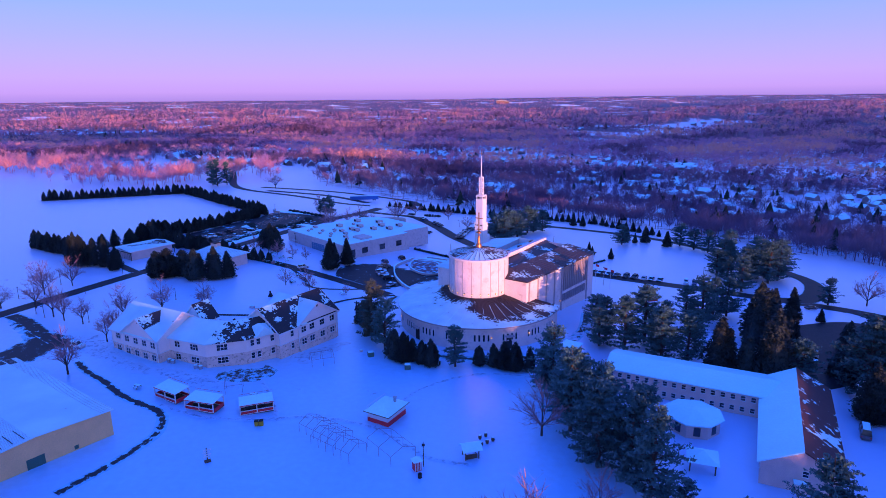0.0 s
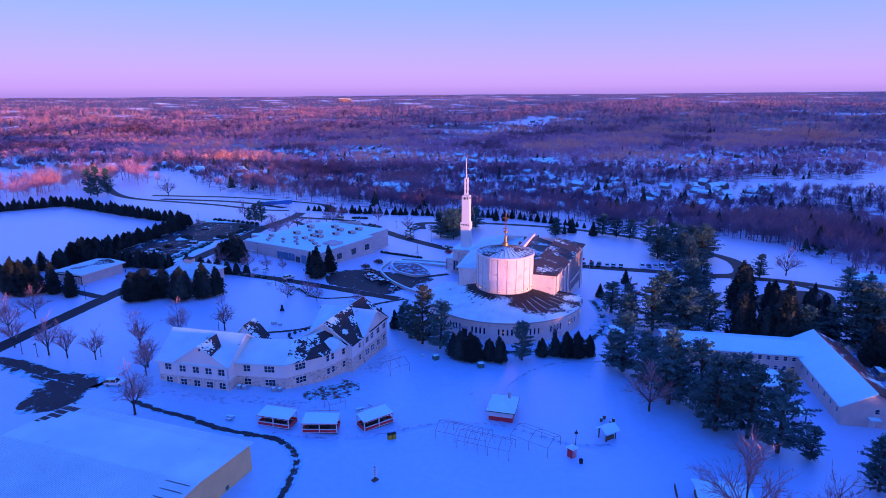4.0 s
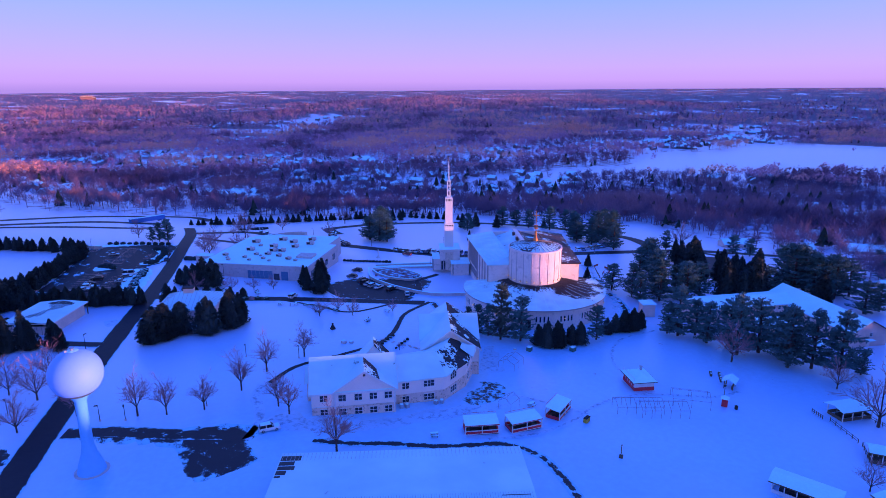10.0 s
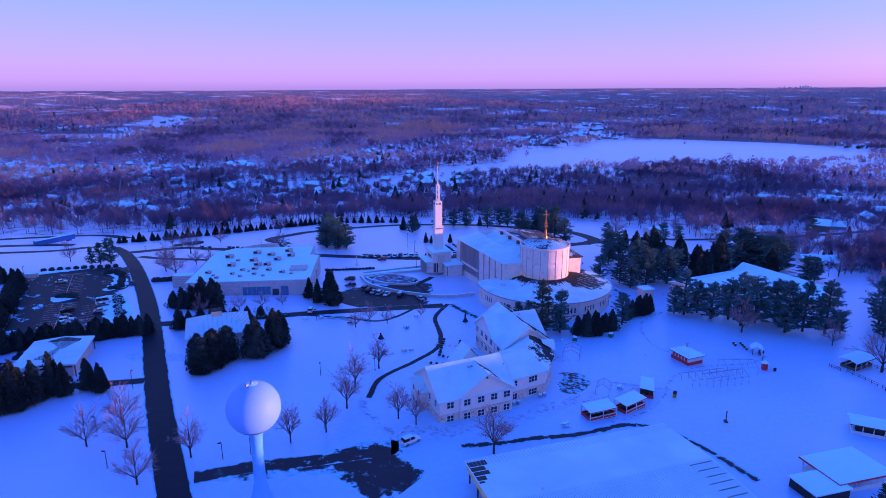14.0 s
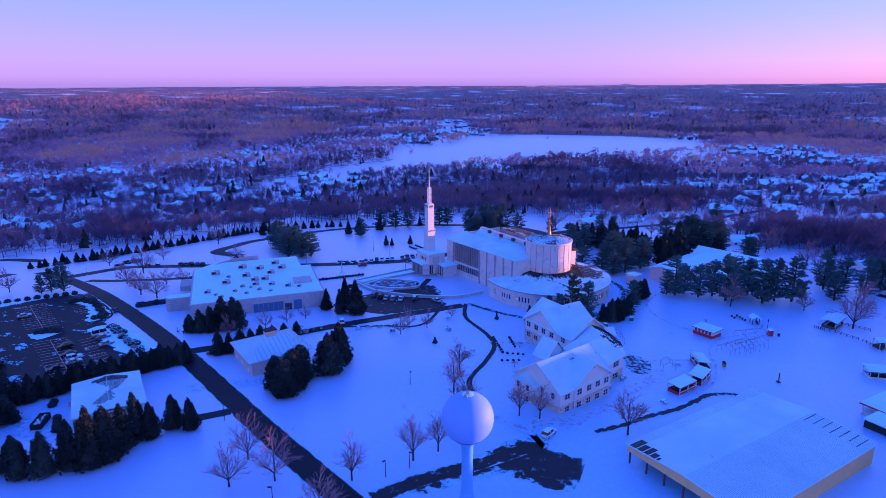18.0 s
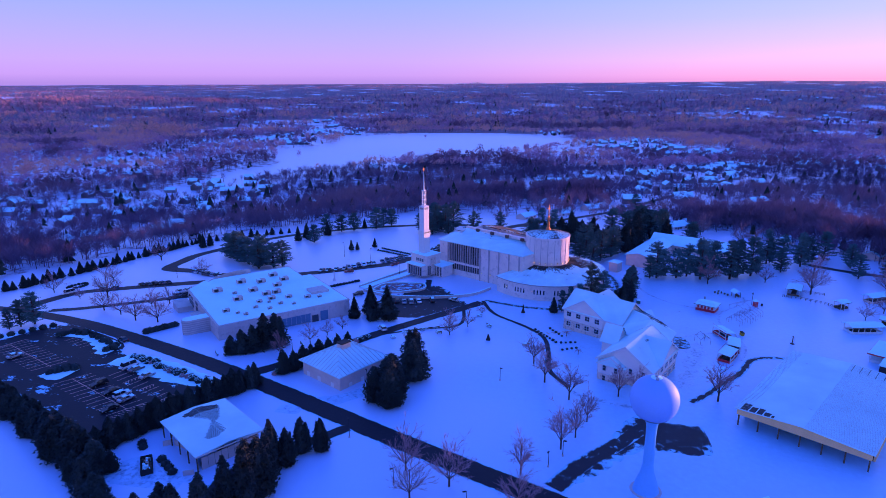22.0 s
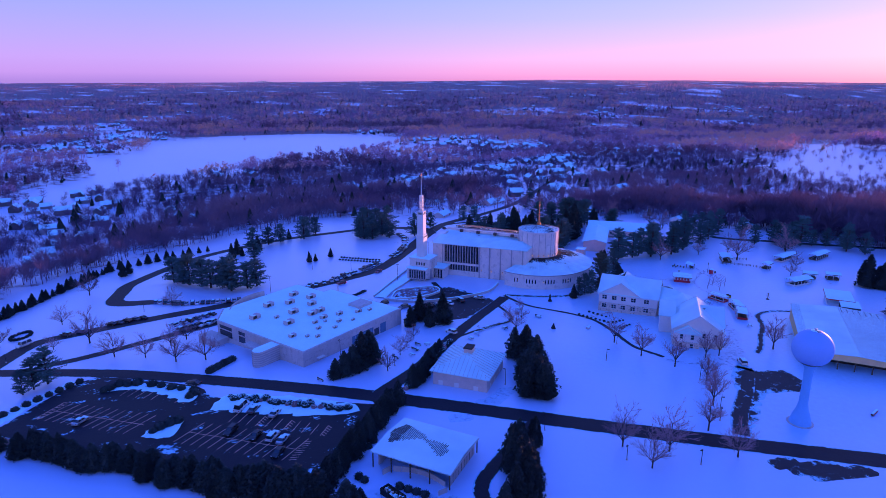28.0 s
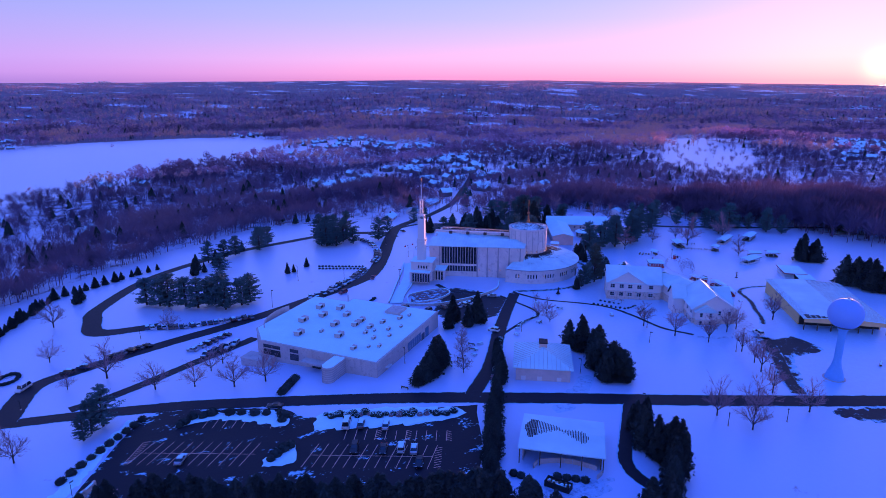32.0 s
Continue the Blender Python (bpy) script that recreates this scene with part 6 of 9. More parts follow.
def gable_wing(parent, x0, x1, y0, y1, eave, ridge, fc, fw, rear_gable=False):
    """A wing in its own frame: ridge along x, a broad gable in the front (y0), its middle at fc of the front, fw of it wide each way."""
    ym = (y0 + y1) / 2
    xm = x0 + (x1 - x0) * fc
    part("stone_base", MB().box(x0, x1, y0, y1, -2.6, 3.0), M_TANSTONE, parent, "tan stone ground floor")
    part("upper_wall", MB().box(x0 + 0.04, x1 - 0.04, y0 + 0.04, y1 - 0.04, 3.0, eave), M_SIDING, parent, "cream upper floor")
    part("string_course", MB().box(x0 - 0.06, x1 + 0.06, y0 - 0.06, y1 + 0.06, 2.9, 3.15), M_FRAME, parent)
    ends = MB()
    for x, t in ((x0 + 0.05, 0.3), (x1 - 0.35, 0.3)):
        ends.add([(x, y0, eave), (x, y1, eave), (x, ym, ridge - 0.25), (x + t, y0, eave), (x + t, y1, eave), (x + t, ym, ridge - 0.25)], [(0, 2, 1), (3, 4, 5), (0, 3, 5, 2), (1, 2, 5, 4)])
    gw = (x1 - x0) * fw
    gz_ = eave + (ridge - eave) * 0.9
    ends.add([(xm - gw, y0 - 0.3, eave), (xm + gw, y0 - 0.3, eave), (xm, y0 - 0.3, gz_ - 0.2), (xm - gw, y0 + 0.3, eave), (xm + gw, y0 + 0.3, eave), (xm, y0 + 0.3, gz_ - 0.2)], [(0, 1, 2), (0, 3, 4, 1), (0, 2, 5, 3), (1, 4, 5, 2)])
    part("gable", ends, M_SIDING, parent, "cream gable ends")
    part("gable_bay", MB().box(xm - gw, xm + gw, y0 - 0.3, y0 + 0.2, 3.15, eave + 0.02), M_SIDING, parent)
    part("gable_bay_base", MB().box(xm - gw, xm + gw, y0 - 0.3, y0 + 0.2, -2.6, 2.9), M_TANSTONE, parent)
    e = 0.6
    k = (ridge - eave) / (ym - y0)
    front = MB().slab([(x0 - e, y0 - e, eave - e * k), (x1 + e, y0 - e, eave - e * k), (x1 + e, ym, ridge), (x0 - e, ym, ridge)], 0.28)
    rear = MB().slab([(x0 - e, ym, ridge), (x1 + e, ym, ridge), (x1 + e, y1 + e, eave - e * k), (x0 - e, y1 + e, eave - e * k)], 0.28)
    yb = y0 + (gz_ - eave) / k
    l = MB().slab([(xm - gw - e, y0 - 0.9, eave - 0.2), (xm, y0 - 0.9, gz_ + 0.1), (xm, yb, gz_ + 0.1), (xm - gw - e, y0 + 0.3, eave - 0.1)][::-1], 0.25)
    A, B, C, D = (xm + gw + e, y0 - 0.9, eave - 0.2), (xm, y0 - 0.9, gz_ + 0.1), (xm, yb, gz_ + 0.1), (xm + gw + e, y0 + 0.3, eave - 0.1)
    mix3 = lambda p, q, f: tuple(a + (b - a) * f for a, b in zip(p, q))
    part("gable_roof", MB().slab([A, mix3(A, B, 0.52), mix3(D, C, 0.62), D], 0.27), M_ROOFSNOW, parent, "snow left on the lower gable slope")
    r = MB().slab([mix3(A, B, 0.5), B, C, mix3(D, C, 0.6)], 0.25)
    # white barge boards and eave boards, corner boards
    for x in (x0 - e - 0.06, x1 + e + 0.01):
        for g in (-1, 1):
            ye = ym + g * (ym - y0 + e)
            part("barge_board", MB().add([(x, ye, eave - e * k - 0.42), (x + 0.05, ye, eave - e * k - 0.42), (x + 0.05, ye, eave - e * k + 0.1), (x, ye, eave - e * k + 0.1), (x, ym, ridge - 0.42), (x + 0.05, ym, ridge - 0.42), (x + 0.05, ym, ridge + 0.1), (x, ym, ridge + 0.1)],
                                         [(0, 1, 5, 4), (1, 2, 6, 5), (2, 3, 7, 6), (3, 0, 4, 7), (0, 3, 2, 1), (4, 5, 6, 7)]), M_FRAME, parent, "white barge board")
    for y in (y0 - e - 0.06, y1 + e + 0.01):
        part("eave_board", MB().box(x0 - e, x1 + e, y, y + 0.05, eave - e * k - 0.4, eave - e * k), M_FRAME, parent, "white eave board")
    for g in (-1, 1):
        part("gable_trim", MB().add([(xm + g * (gw + e), y0 - 0.97, eave - 0.6), (xm + g * (gw + e), y0 - 0.92, eave - 0.6), (xm + g * (gw + e), y0 - 0.92, eave - 0.2), (xm + g * (gw + e), y0 - 0.97, eave - 0.2), (xm, y0 - 0.97, gz_ - 0.3), (xm, y0 - 0.92, gz_ - 0.3), (xm, y0 - 0.92, gz_ + 0.1), (xm, y0 - 0.97, gz_ + 0.1)],
                                    [(0, 1, 5, 4), (1, 2, 6, 5), (2, 3, 7, 6), (3, 0, 4, 7)]), M_FRAME, parent, "white barge board")
        part("corner_board", MB().box(xm + g * gw - 0.12, xm + g * gw + 0.12, y0 - 0.36, y0 - 0.28, 0.0, eave), M_FRAME, parent)
    part("gable_vent", MB().box(xm - 0.28, xm + 0.28, y0 - 0.36, y0 - 0.29, gz_ - 1.5, gz_ - 0.9, 0.1), M_BRONZE, parent, "round louvre in the gable")
    for fx in (x0, x1):
        for fy in (y0, y1):
            part("corner_board", MB().box(fx - 0.1, fx + 0.1, fy - 0.1, fy + 0.1, 3.15, eave), M_FRAME, parent)
    if not rear_gable:
        return front, rear, l, r
    part("rear_gable", MB().add([(xm - gw, y1 + 0.3, eave), (xm + gw, y1 + 0.3, eave), (xm, y1 + 0.3, gz_ - 0.2), (xm - gw, y1 - 0.3, eave), (xm + gw, y1 - 0.3, eave), (xm, y1 - 0.3, gz_ - 0.2)], [(0, 2, 1), (0, 1, 4, 3), (0, 3, 5, 2), (1, 2, 5, 4)]), M_SIDING, parent, "cream rear gable")
    part("rear_bay", MB().box(xm - gw, xm + gw, y1 - 0.2, y1 + 0.3, 3.15, eave + 0.02), M_SIDING, parent)
    part("rear_bay_base", MB().box(xm - gw, xm + gw, y1 - 0.2, y1 + 0.3, -2.6, 2.9), M_TANSTONE, parent)
    yc = y1 - (gz_ - eave) / k
    part("gable_roof", MB().slab([(xm - gw - e, y1 + 0.9, eave - 0.2), (xm, y1 + 0.9, gz_ + 0.1), (xm, yc, gz_ + 0.1), (xm - gw - e, y1 - 0.3, eave - 0.1)], 0.25), M_ROOFSNOW, parent, "snow-covered gable slope")
    part("gable_roof", MB().slab([(xm + gw + e, y1 + 0.9, eave - 0.2), (xm, y1 + 0.9, gz_ + 0.1), (xm, yc, gz_ + 0.1), (xm + gw + e, y1 - 0.3, eave - 0.1)][::-1], 0.25), M_ROOFSNOW, parent, "snow-covered gable slope")
    for g in (-1, 1):
        part("gable_trim", MB().add([(xm + g * (gw + e), y1 + 0.97, eave - 0.6), (xm + g * (gw + e), y1 + 0.92, eave - 0.6), (xm + g * (gw + e), y1 + 0.92, eave - 0.2), (xm + g * (gw + e), y1 + 0.97, eave - 0.2), (xm, y1 + 0.97, gz_ - 0.3), (xm, y1 + 0.92, gz_ - 0.3), (xm, y1 + 0.92, gz_ + 0.1), (xm, y1 + 0.97, gz_ + 0.1)],
                                    [(0, 4, 5, 1), (1, 5, 6, 2), (2, 6, 7, 3), (3, 7, 4, 0)]), M_FRAME, parent, "white barge board")
    return front, rear, l, r


M_ROOFSNOW = masked("shingle_roof_under_snow", (0.046, 0.042, 0.046), ROOF_SNOW, "none", 0.48, 0.54, 0.12, 0.85, 0.55, weight=0.0, bump=0.1)
M_ROOFBARE = masked("shingle_roof_half_bare", (0.046, 0.042, 0.046), ROOF_SNOW, "none", 0.80, 0.83, 0.22, 0.85, 0.55, weight=0.0, bump=0.2)
M_ROOFPATCH = masked("shingle_roof_with_melted_patches", (0.046, 0.042, 0.046), ROOF_SNOW, "none", 0.73, 0.75, 0.22, 0.85, 0.55, weight=0.0, bump=0.2)
fr, bk, gl_, gr_ = gable_wing(dorm, -9.9, 9.9, -1.0, 15.0, 7.1, 12.4, 0.63, 0.355)
part("roof", fr, M_ROOFSNOW, dorm, "snow-covered front roof slope")
part("roof", bk, M_ROOFSNOW, dorm, "snow-covered back roof slope")
part("gable_roof", gl_, M_ROOFSNOW, dorm)
part("gable_roof", gr_, M_ROOFBARE, dorm, "half-bare shingle slope")
part("rear_gable", MB().add([(1.9, 19.2, 7.3), (9.1, 19.2, 7.3), (5.5, 19.2, 11.2), (1.9, 14.5, 7.3), (9.1, 14.5, 7.3), (5.5, 14.5, 11.2)], [(0, 2, 1), (3, 4, 5)]), M_SIDING, dorm)
part("rear_roof", MB().slab([(9.8, 14.0, 6.9), (9.8, 19.8, 6.9), (5.5, 19.8, 11.6), (5.5, 14.0, 11.6)], 0.22), M_ROOFBARE, dorm, "dark rear roof slope")
part("rear_roof", MB().slab([(1.2, 14.0, 6.9), (5.5, 14.0, 11.6), (5.5, 19.8, 11.6), (1.2, 19.8, 6.9)], 0.22), M_ROOFSNOW, dorm, "snowy rear roof slope")
part("rear_wall", MB().box(1.9, 9.1, 14.9, 19.2, -2.6, 7.3), M_SIDING, dorm)
for z in (0.8, 4.4):
    along(dorm, WIN2, (-9.9, -1.3), (9.9, -1.3), z, (0.36, 0.55, 0.73, 0.91))
    along(dorm, WIN2, (-9.9, -1.0), (9.9, -1.0), z, (0.14,))
    along(dorm, WIN2, (9.9, -1.0), (9.9, 15.0), z, (0.3, 0.7))
    along(dorm, WIN2, (9.9, 15.0), (-9.9, 15.0), z, (0.15, 0.4, 0.65, 0.9))
along(dorm, WIN1, (-9.9, 15.0), (-9.9, -1.0), 4.4, (0.62, 0.85))
# stepped bay on the west end
part("end_bay", MB().box(-11.4, -9.8, 6.5, 14.2, -2.6, 6.0), M_SIDING, dorm, "cream stepped bay")
part("end_bay_roof", MB().add([(-11.9, 6.0, 5.9), (-11.9, 14.8, 5.9), (-11.9, 10.4, 8.6), (-9.7, 6.0, 5.9), (-9.7, 14.8, 5.9), (-9.7, 10.4, 8.6)], [(0, 2, 1), (3, 4, 5), (0, 3, 5, 2), (1, 2, 5, 4), (0, 1, 4, 3)]), M_ROOFSNOW, dorm, "small snowy gable roof")
for g in (-1, 1):
    part("end_barge_board", MB().add([(-11.98, 10.4 + g * 4.4, 5.6), (-11.92, 10.4 + g * 4.4, 5.6), (-11.92, 10.4 + g * 4.4, 5.95), (-11.98, 10.4 + g * 4.4, 5.95), (-11.98, 10.4, 8.3), (-11.92, 10.4, 8.3), (-11.92, 10.4, 8.65), (-11.98, 10.4, 8.65)], [(0, 1, 5, 4), (1, 2, 6, 5), (2, 3, 7, 6), (3, 0, 4, 7)]), M_FRAME, dorm, "white barge board")
part("end_string_course", MB().box(-11.48, -11.38, 6.4, 14.3, 2.9, 3.15), M_FRAME, dorm)
part("end_bay_base", MB().box(-11.46, -9.8, 6.44, 14.26, -2.6, 2.9), M_TANSTONE, dorm)
for z in (0.8, 4.0):
    along(dorm, WIN1, (-11.46, 14.2), (-11.46, 6.5), z, (0.25, 0.7))
wing = thing("dormitory_wing", -38.3, 166.9, -2.2, 55.5, "two-storey cream and stone dormitory wing, roof half bare of snow", "building")
fr, bk, gl_, gr_ = gable_wing(wing, -12.6, 9.8, 0.0, 15.5, 7.1, 12.4, 0.63, 0.33, True)
part("roof", fr, M_ROOFBARE, wing, "dark shingle slope with snow patches")
part("roof", bk, M_ROOFSNOW, wing, "snow-covered back roof slope")
part("gable_roof", gl_, M_ROOFSNOW, wing)
part("gable_roof", gr_, M_ROOFBARE, wing)
for z in (0.8, 4.4):
    along(wing, WIN2, (-12.6, -0.3), (9.8, -0.3), z, (0.38, 0.52, 0.7, 0.88))
    along(wing, WIN1, (-12.6, 0.0), (9.8, 0.0), z, (0.2,))
    along(wing, WIN2, (9.8, 0.0), (9.8, 15.5), z, (0.25, 0.5, 0.75))
    along(wing, WIN2, (-12.6, 15.5), (-12.6, 0.0), z, (0.3, 0.7))
    along(wing, WIN2, (9.8, 15.8), (-12.6, 15.8), z, (0.1, 0.27, 0.43, 0.6))
    along(wing, WIN2, (9.8, 15.5), (-12.6, 15.5), z, (0.82,))
link = thing("dormitory_link", 0, 0, -2.2, 0, "angled two-storey link between the dormitory wings", "building")
LP = [(-76, 155.0), (-63.0, 149.4), (-53.4, 152.6), (-44.5, 159.5), (-50.5, 168.5), (-58, 163.5), (-70, 167)]
part("stone_base", MB().prism(LP, -2.6, 3.0), M_TANSTONE, link, "tan stone ground floor")
part("upper_wall", MB().prism([(x * 1.0, y) for x, y in LP], 3.0, 7.0), M_SIDING, link, "cream upper floor")
RP = [(-76.4, 154.4), (-63.0, 148.6), (-53.0, 151.9), (-44.0, 159.2), (-47.5, 164.0), (-57, 157.2), (-73, 161.5)]
part("roof", MB().slab([(*RP[0], 6.9), (*RP[1], 6.9), (-60.5, 156.5, 10.0), (-73, 161.5, 10.4)], 0.28), M_ROOFSNOW, link, "snow-covered roof slope")
part("roof", MB().slab([(*RP[1], 6.9), (*RP[2], 6.9), (-57, 157.5, 10.0), (-60.5, 156.5, 10.0)], 0.28), M_ROOFPATCH, link, "dark shingle slope with snow patches")
part("roof", MB().slab([(*RP[2], 6.9), (*RP[3], 6.9), (-47.5, 164, 10.2), (-57, 157.5, 10.0)], 0.28), M_ROOFBARE, link, "dark shingle slope with snow patches")
part("roof", MB().slab([(-73, 161.5, 10.4), (-60.5, 156.5, 10.0), (-57, 157.5, 10.0), (-47.5, 164, 10.2), (-51, 169.3, 7.0), (-58, 164.3, 7.0), (-70.3, 168.0, 7.0)], 0.28), M_ROOFSNOW, link, "snow-covered back roof")
lg = part("link_gable", MB().add([(-50.6, 152.9, 6.9), (-46.6, 156.2, 6.9), (-48.6, 154.5, 9.3), (-52.6, 156.0, 9.0), (-49.5, 158.6, 9.0), (-51.2, 157.3, 9.4)], [(0, 1, 2), (0, 2, 5, 3), (1, 4, 5, 2)]), M_ROOFSNOW, link, "small snowy cross gable")
for z in (0.8, 4.4):
    along(link, WIN2, LP[0], LP[1], z, (0.3,))
    along(link, WIN3, LP[0], LP[1], z, (0.72,))
    along(link, WIN3, LP[1], LP[2], z, (0.4,))
    along(link, WIN1, LP[2], LP[3], z, (0.15, 0.3, 0.65))
for i, (x, y) in enumerate(((-73, 151.5), (-66, 149.0), (-64.5, 148.6), (-74.2, 152.1))):
    ac = thing("condenser", x, y, gz(x, y), 20 * i, "boxy air-conditioning condenser against the wall", "air conditioner", "condensers")
    part("cabinet", MB().box(-0.45, 0.45, -0.45, 0.45, 0, 0.9, 0.05), M_STEEL, ac)
    part("snow_cap", MB().box(-0.4, 0.4, -0.4, 0.4, 0.9, 1.05, 0.06), M_SNOW, ac)

# ---- big hall ----
hall = thing("hall", -97.5, 117.5, -2.2, -34.9, "large tan hall with low snow-covered metal roof", "hall")
# local x along the long side, y across; open on its west end
hl, hw_ = 23.2, 14.3
ht, hr = 6.2, 7.0
part("wall", MB().box(-hl + 6, hl, hw_ - 0.4, hw_, -0.6, ht), M_TAN, hall, "tan wall")
part("wall", MB().box(-hl + 6, hl, -hw_, -hw_ + 0.4, -0.6, ht), M_TAN, hall, "tan wall")
part("wall", MB().box(hl - 0.4, hl, -hw_ + 0.4, hw_ - 0.4, -0.6, ht).add([(hl - 0.4, -hw_, ht), (hl - 0.4, hw_, ht), (hl - 0.4, 0, hr - 0.1), (hl, -hw_, ht), (hl, hw_, ht), (hl, 0, hr - 0.1)], [(0, 2, 1), (3, 4, 5)]), M_TAN, hall, "tan end wall")
# dark-coloured wall gives the veranda its shade
part("wall", MB().box(-hl + 6, -hl + 6.4, -hw_ + 0.4, hw_ - 0.4, -0.6, ht), M_DARK, hall, "dark wall standing in for shade behind the veranda")
for k in range(7):
    y = -hw_ + 0.4 + (2 * hw_ - 0.8) * k / 6
    part("post", MB().box(-hl + 0.4, -hl + 0.7, y - 0.15, y + 0.15, -0.6, ht - 0.7), M_WOOD, hall)
part("gable_fascia", MB().add([(-hl - 0.1, -hw_, ht - 1.7), (-hl - 0.1, hw_, ht - 1.7), (-hl - 0.1, hw_, ht), (-hl - 0.1, 0, hr), (-hl - 0.1, -hw_, ht), (-hl + 0.2, -hw_, ht - 1.7), (-hl + 0.2, hw_, ht - 1.7), (-hl + 0.2, hw_, ht), (-hl + 0.2, 0, hr), (-hl + 0.2, -hw_, ht)],
                              [(0, 4, 3, 2, 1), (5, 6, 7, 8, 9), (0, 1, 6, 5)]), M_TAN, hall, "tan gable board over the open side")
M_HALLROOF = masked("ribbed_metal_roof_under_snow", (0.30, 0.32, 0.36), ROOF_SNOW, "none", 0.50, 0.56, 0.09, 0.5, 0.5, weight=0.0, bump=0.05)
for g in (-1, 1):
    pts = [(-hl - 0.5, g * (hw_ + 0.5), ht), (hl + 0.5, g * (hw_ + 0.5), ht), (hl + 0.5, 0, hr + 0.15), (-hl - 0.5, 0, hr + 0.15)]
    r_ = part("roof", MB().slab(pts if g < 0 else pts[::-1], 0.22), M_HALLROOF, hall, "low metal roof under thin snow")
    for k in range(100 if g < 0 else 60):
        x = -hl + 2 * hl * k / (99 if g < 0 else 59)
        y_ = 0.6 if g < 0 else hw_ - 2.4
        part("roof_rib", MB().tube((x, g * (hw_ + 0.4), ht + 0.02), (x, g * y_, ht + 0.02 + (hr + 0.13 - ht) * (hw_ + 0.5 - y_) / (hw_ + 0.5)), 0.035, 0.035, 4), M_STEEL, r_)
    for k in range(7 if g < 0 else 0):
        y_ = 1.5 + 1.9 * k
        zz = ht + 0.04 + (hr + 0.15 - ht) * (hw_ + 0.5 - y_) / (hw_ + 0.5)
        part("bare_purlin_line", MB().box(hl - 5.5 + 0.4 * (k % 3), hl - 0.3, g * y_ - 0.07, g * y_ + 0.07, zz - 0.02, zz + 0.03), M_SHINGLE, r_, "dark line where the snow has melted")
hz_ = lambda y: ht + 0.03 + (hr + 0.15 - ht) * (hw_ + 0.5 - abs(y)) / (hw_ + 0.5)
for ya, yb, deep in ((13.6, 11.9, 3.6), (11.6, 10.2, 2.6), (9.9, 8.6, 2.9), (8.3, 6.9, 1.6), (6.6, 6.0, 0.8)):
    part("bare_roof_patch", MB().slab([(-hl - 0.3, ya, hz_(ya)), (-hl - 0.3, yb, hz_(yb)), (-hl + deep, yb, hz_(yb)), (-hl + deep, ya, hz_(ya))], 0.05), M_SHINGLE, hall, "dark roof edge where the snow has slid off")
part("floor", MB().box(-hl, -hl + 6, -hw_ + 0.4, hw_ - 0.4, -0.2, 0.25), M_CONC, hall)
part("door", MB().box(hl, hl + 0.06, -2.0, 1.2, -0.4, 2.8), M_GREEN, hall, "dark double door")
for y in (6.5,):
    part("vent", MB().box(hl, hl + 0.08, y, y + 0.8, 0.8, 1.6), M_GREEN, hall)
for k in range(12):
    y = -12 + 2 * k
    b = thing("stacked_bench", 0, 0, 0, 0, "wooden bench stored under the hall's roof", "bench", "benches under the hall")
    b.matrix_basis = hall.matrix_basis @ pose(-hl + 2.2, y, 0.0)
    part("seat", MB().box(-0.5, 0.5, -0.75, 0.75, 0.65, 0.75), M_WOOD, b)
    part("frame", MB().box(-0.4, 0.4, -0.6, -0.5, 0, 0.65).box(-0.4, 0.4, 0.5, 0.6, 0, 0.65), M_STEEL, b)

for k in range(3):
    x, y = lerp((-138.6, 145.6), (-143.4, 136.6), k / 2)
    bl = thing("long_bench", x, y, gz(x, y), -62, "long low bench under snow with red sides, on the lawn", "bench", "long benches on the lawn")
    part("seat", MB().box(-1.9, 1.9, -0.3, 0.3, 0.5, 0.62, 0.02), M_WOOD, bl)
    part("snow_cap", MB().box(-1.85, 1.85, -0.28, 0.28, 0.62, 0.78, 0.06), M_SNOW, bl, "snow on the seat")
    part("apron", MB().box(-1.85, 1.85, 0.3, 0.34, 0.2, 0.56), M_RED, bl, "red side board")
    part("apron", MB().box(-1.85, 1.85, -0.34, -0.3, 0.2, 0.56), M_RED, bl, "red side board")
    for g in (-1.5, 0, 1.5):
        part("leg", MB().box(g - 0.08, g + 0.08, -0.26, 0.26, 0, 0.5), M_WOOD, bl)

# ---- library ----
lib = thing("library", -78.4, 299.8, -3.6, -46.7, "low flat-roofed grey library with rooftop units under snow", "building")
# local x along the south-east front, y towards the back
LW, LD, LH = 48.7, 54.0, 6.2
OUT = [(-0.0, 0), (LW, 0), (LW, 8), (LW + 0.0, LD - 16), (LW - 4, LD - 16), (LW - 4, LD), (8, LD), (0, LD - 8), (0, 26), (0, 14), (0, 9)]
part("loading_hood", MB().box(5.5, 8.3, -1.2, 0, 2.4, 2.7), M_FRAME, lib, "white hood over a side door")
part("side_door", MB().box(6.0, 7.8, -0.1, -0.02, -1.6, 1.2), M_DARK, lib)
part("wall", MB().prism(OUT, -2.2, LH), M_CONC, lib, "grey banded concrete wall")
for z in np.arange(0.4, LH - 1.2, 0.62):
    part("wall_course", MB().prism([(-0.07, -0.07), (LW + 0.07, -0.07), (LW + 0.07, LD - 16), (LW, LD - 16), (LW, 0), (0, 0), (0, LD - 8), (-0.07, LD - 8)], z, z + 0.34), M_CONC, lib)
IN = [(0.5, 0.5), (LW - 0.5, 0.5), (LW - 0.5, LD - 16.5), (LW - 4.5, LD - 16.5), (LW - 4.5, LD - 0.5), (8.3, LD - 0.5), (0.5, LD - 8.3)]
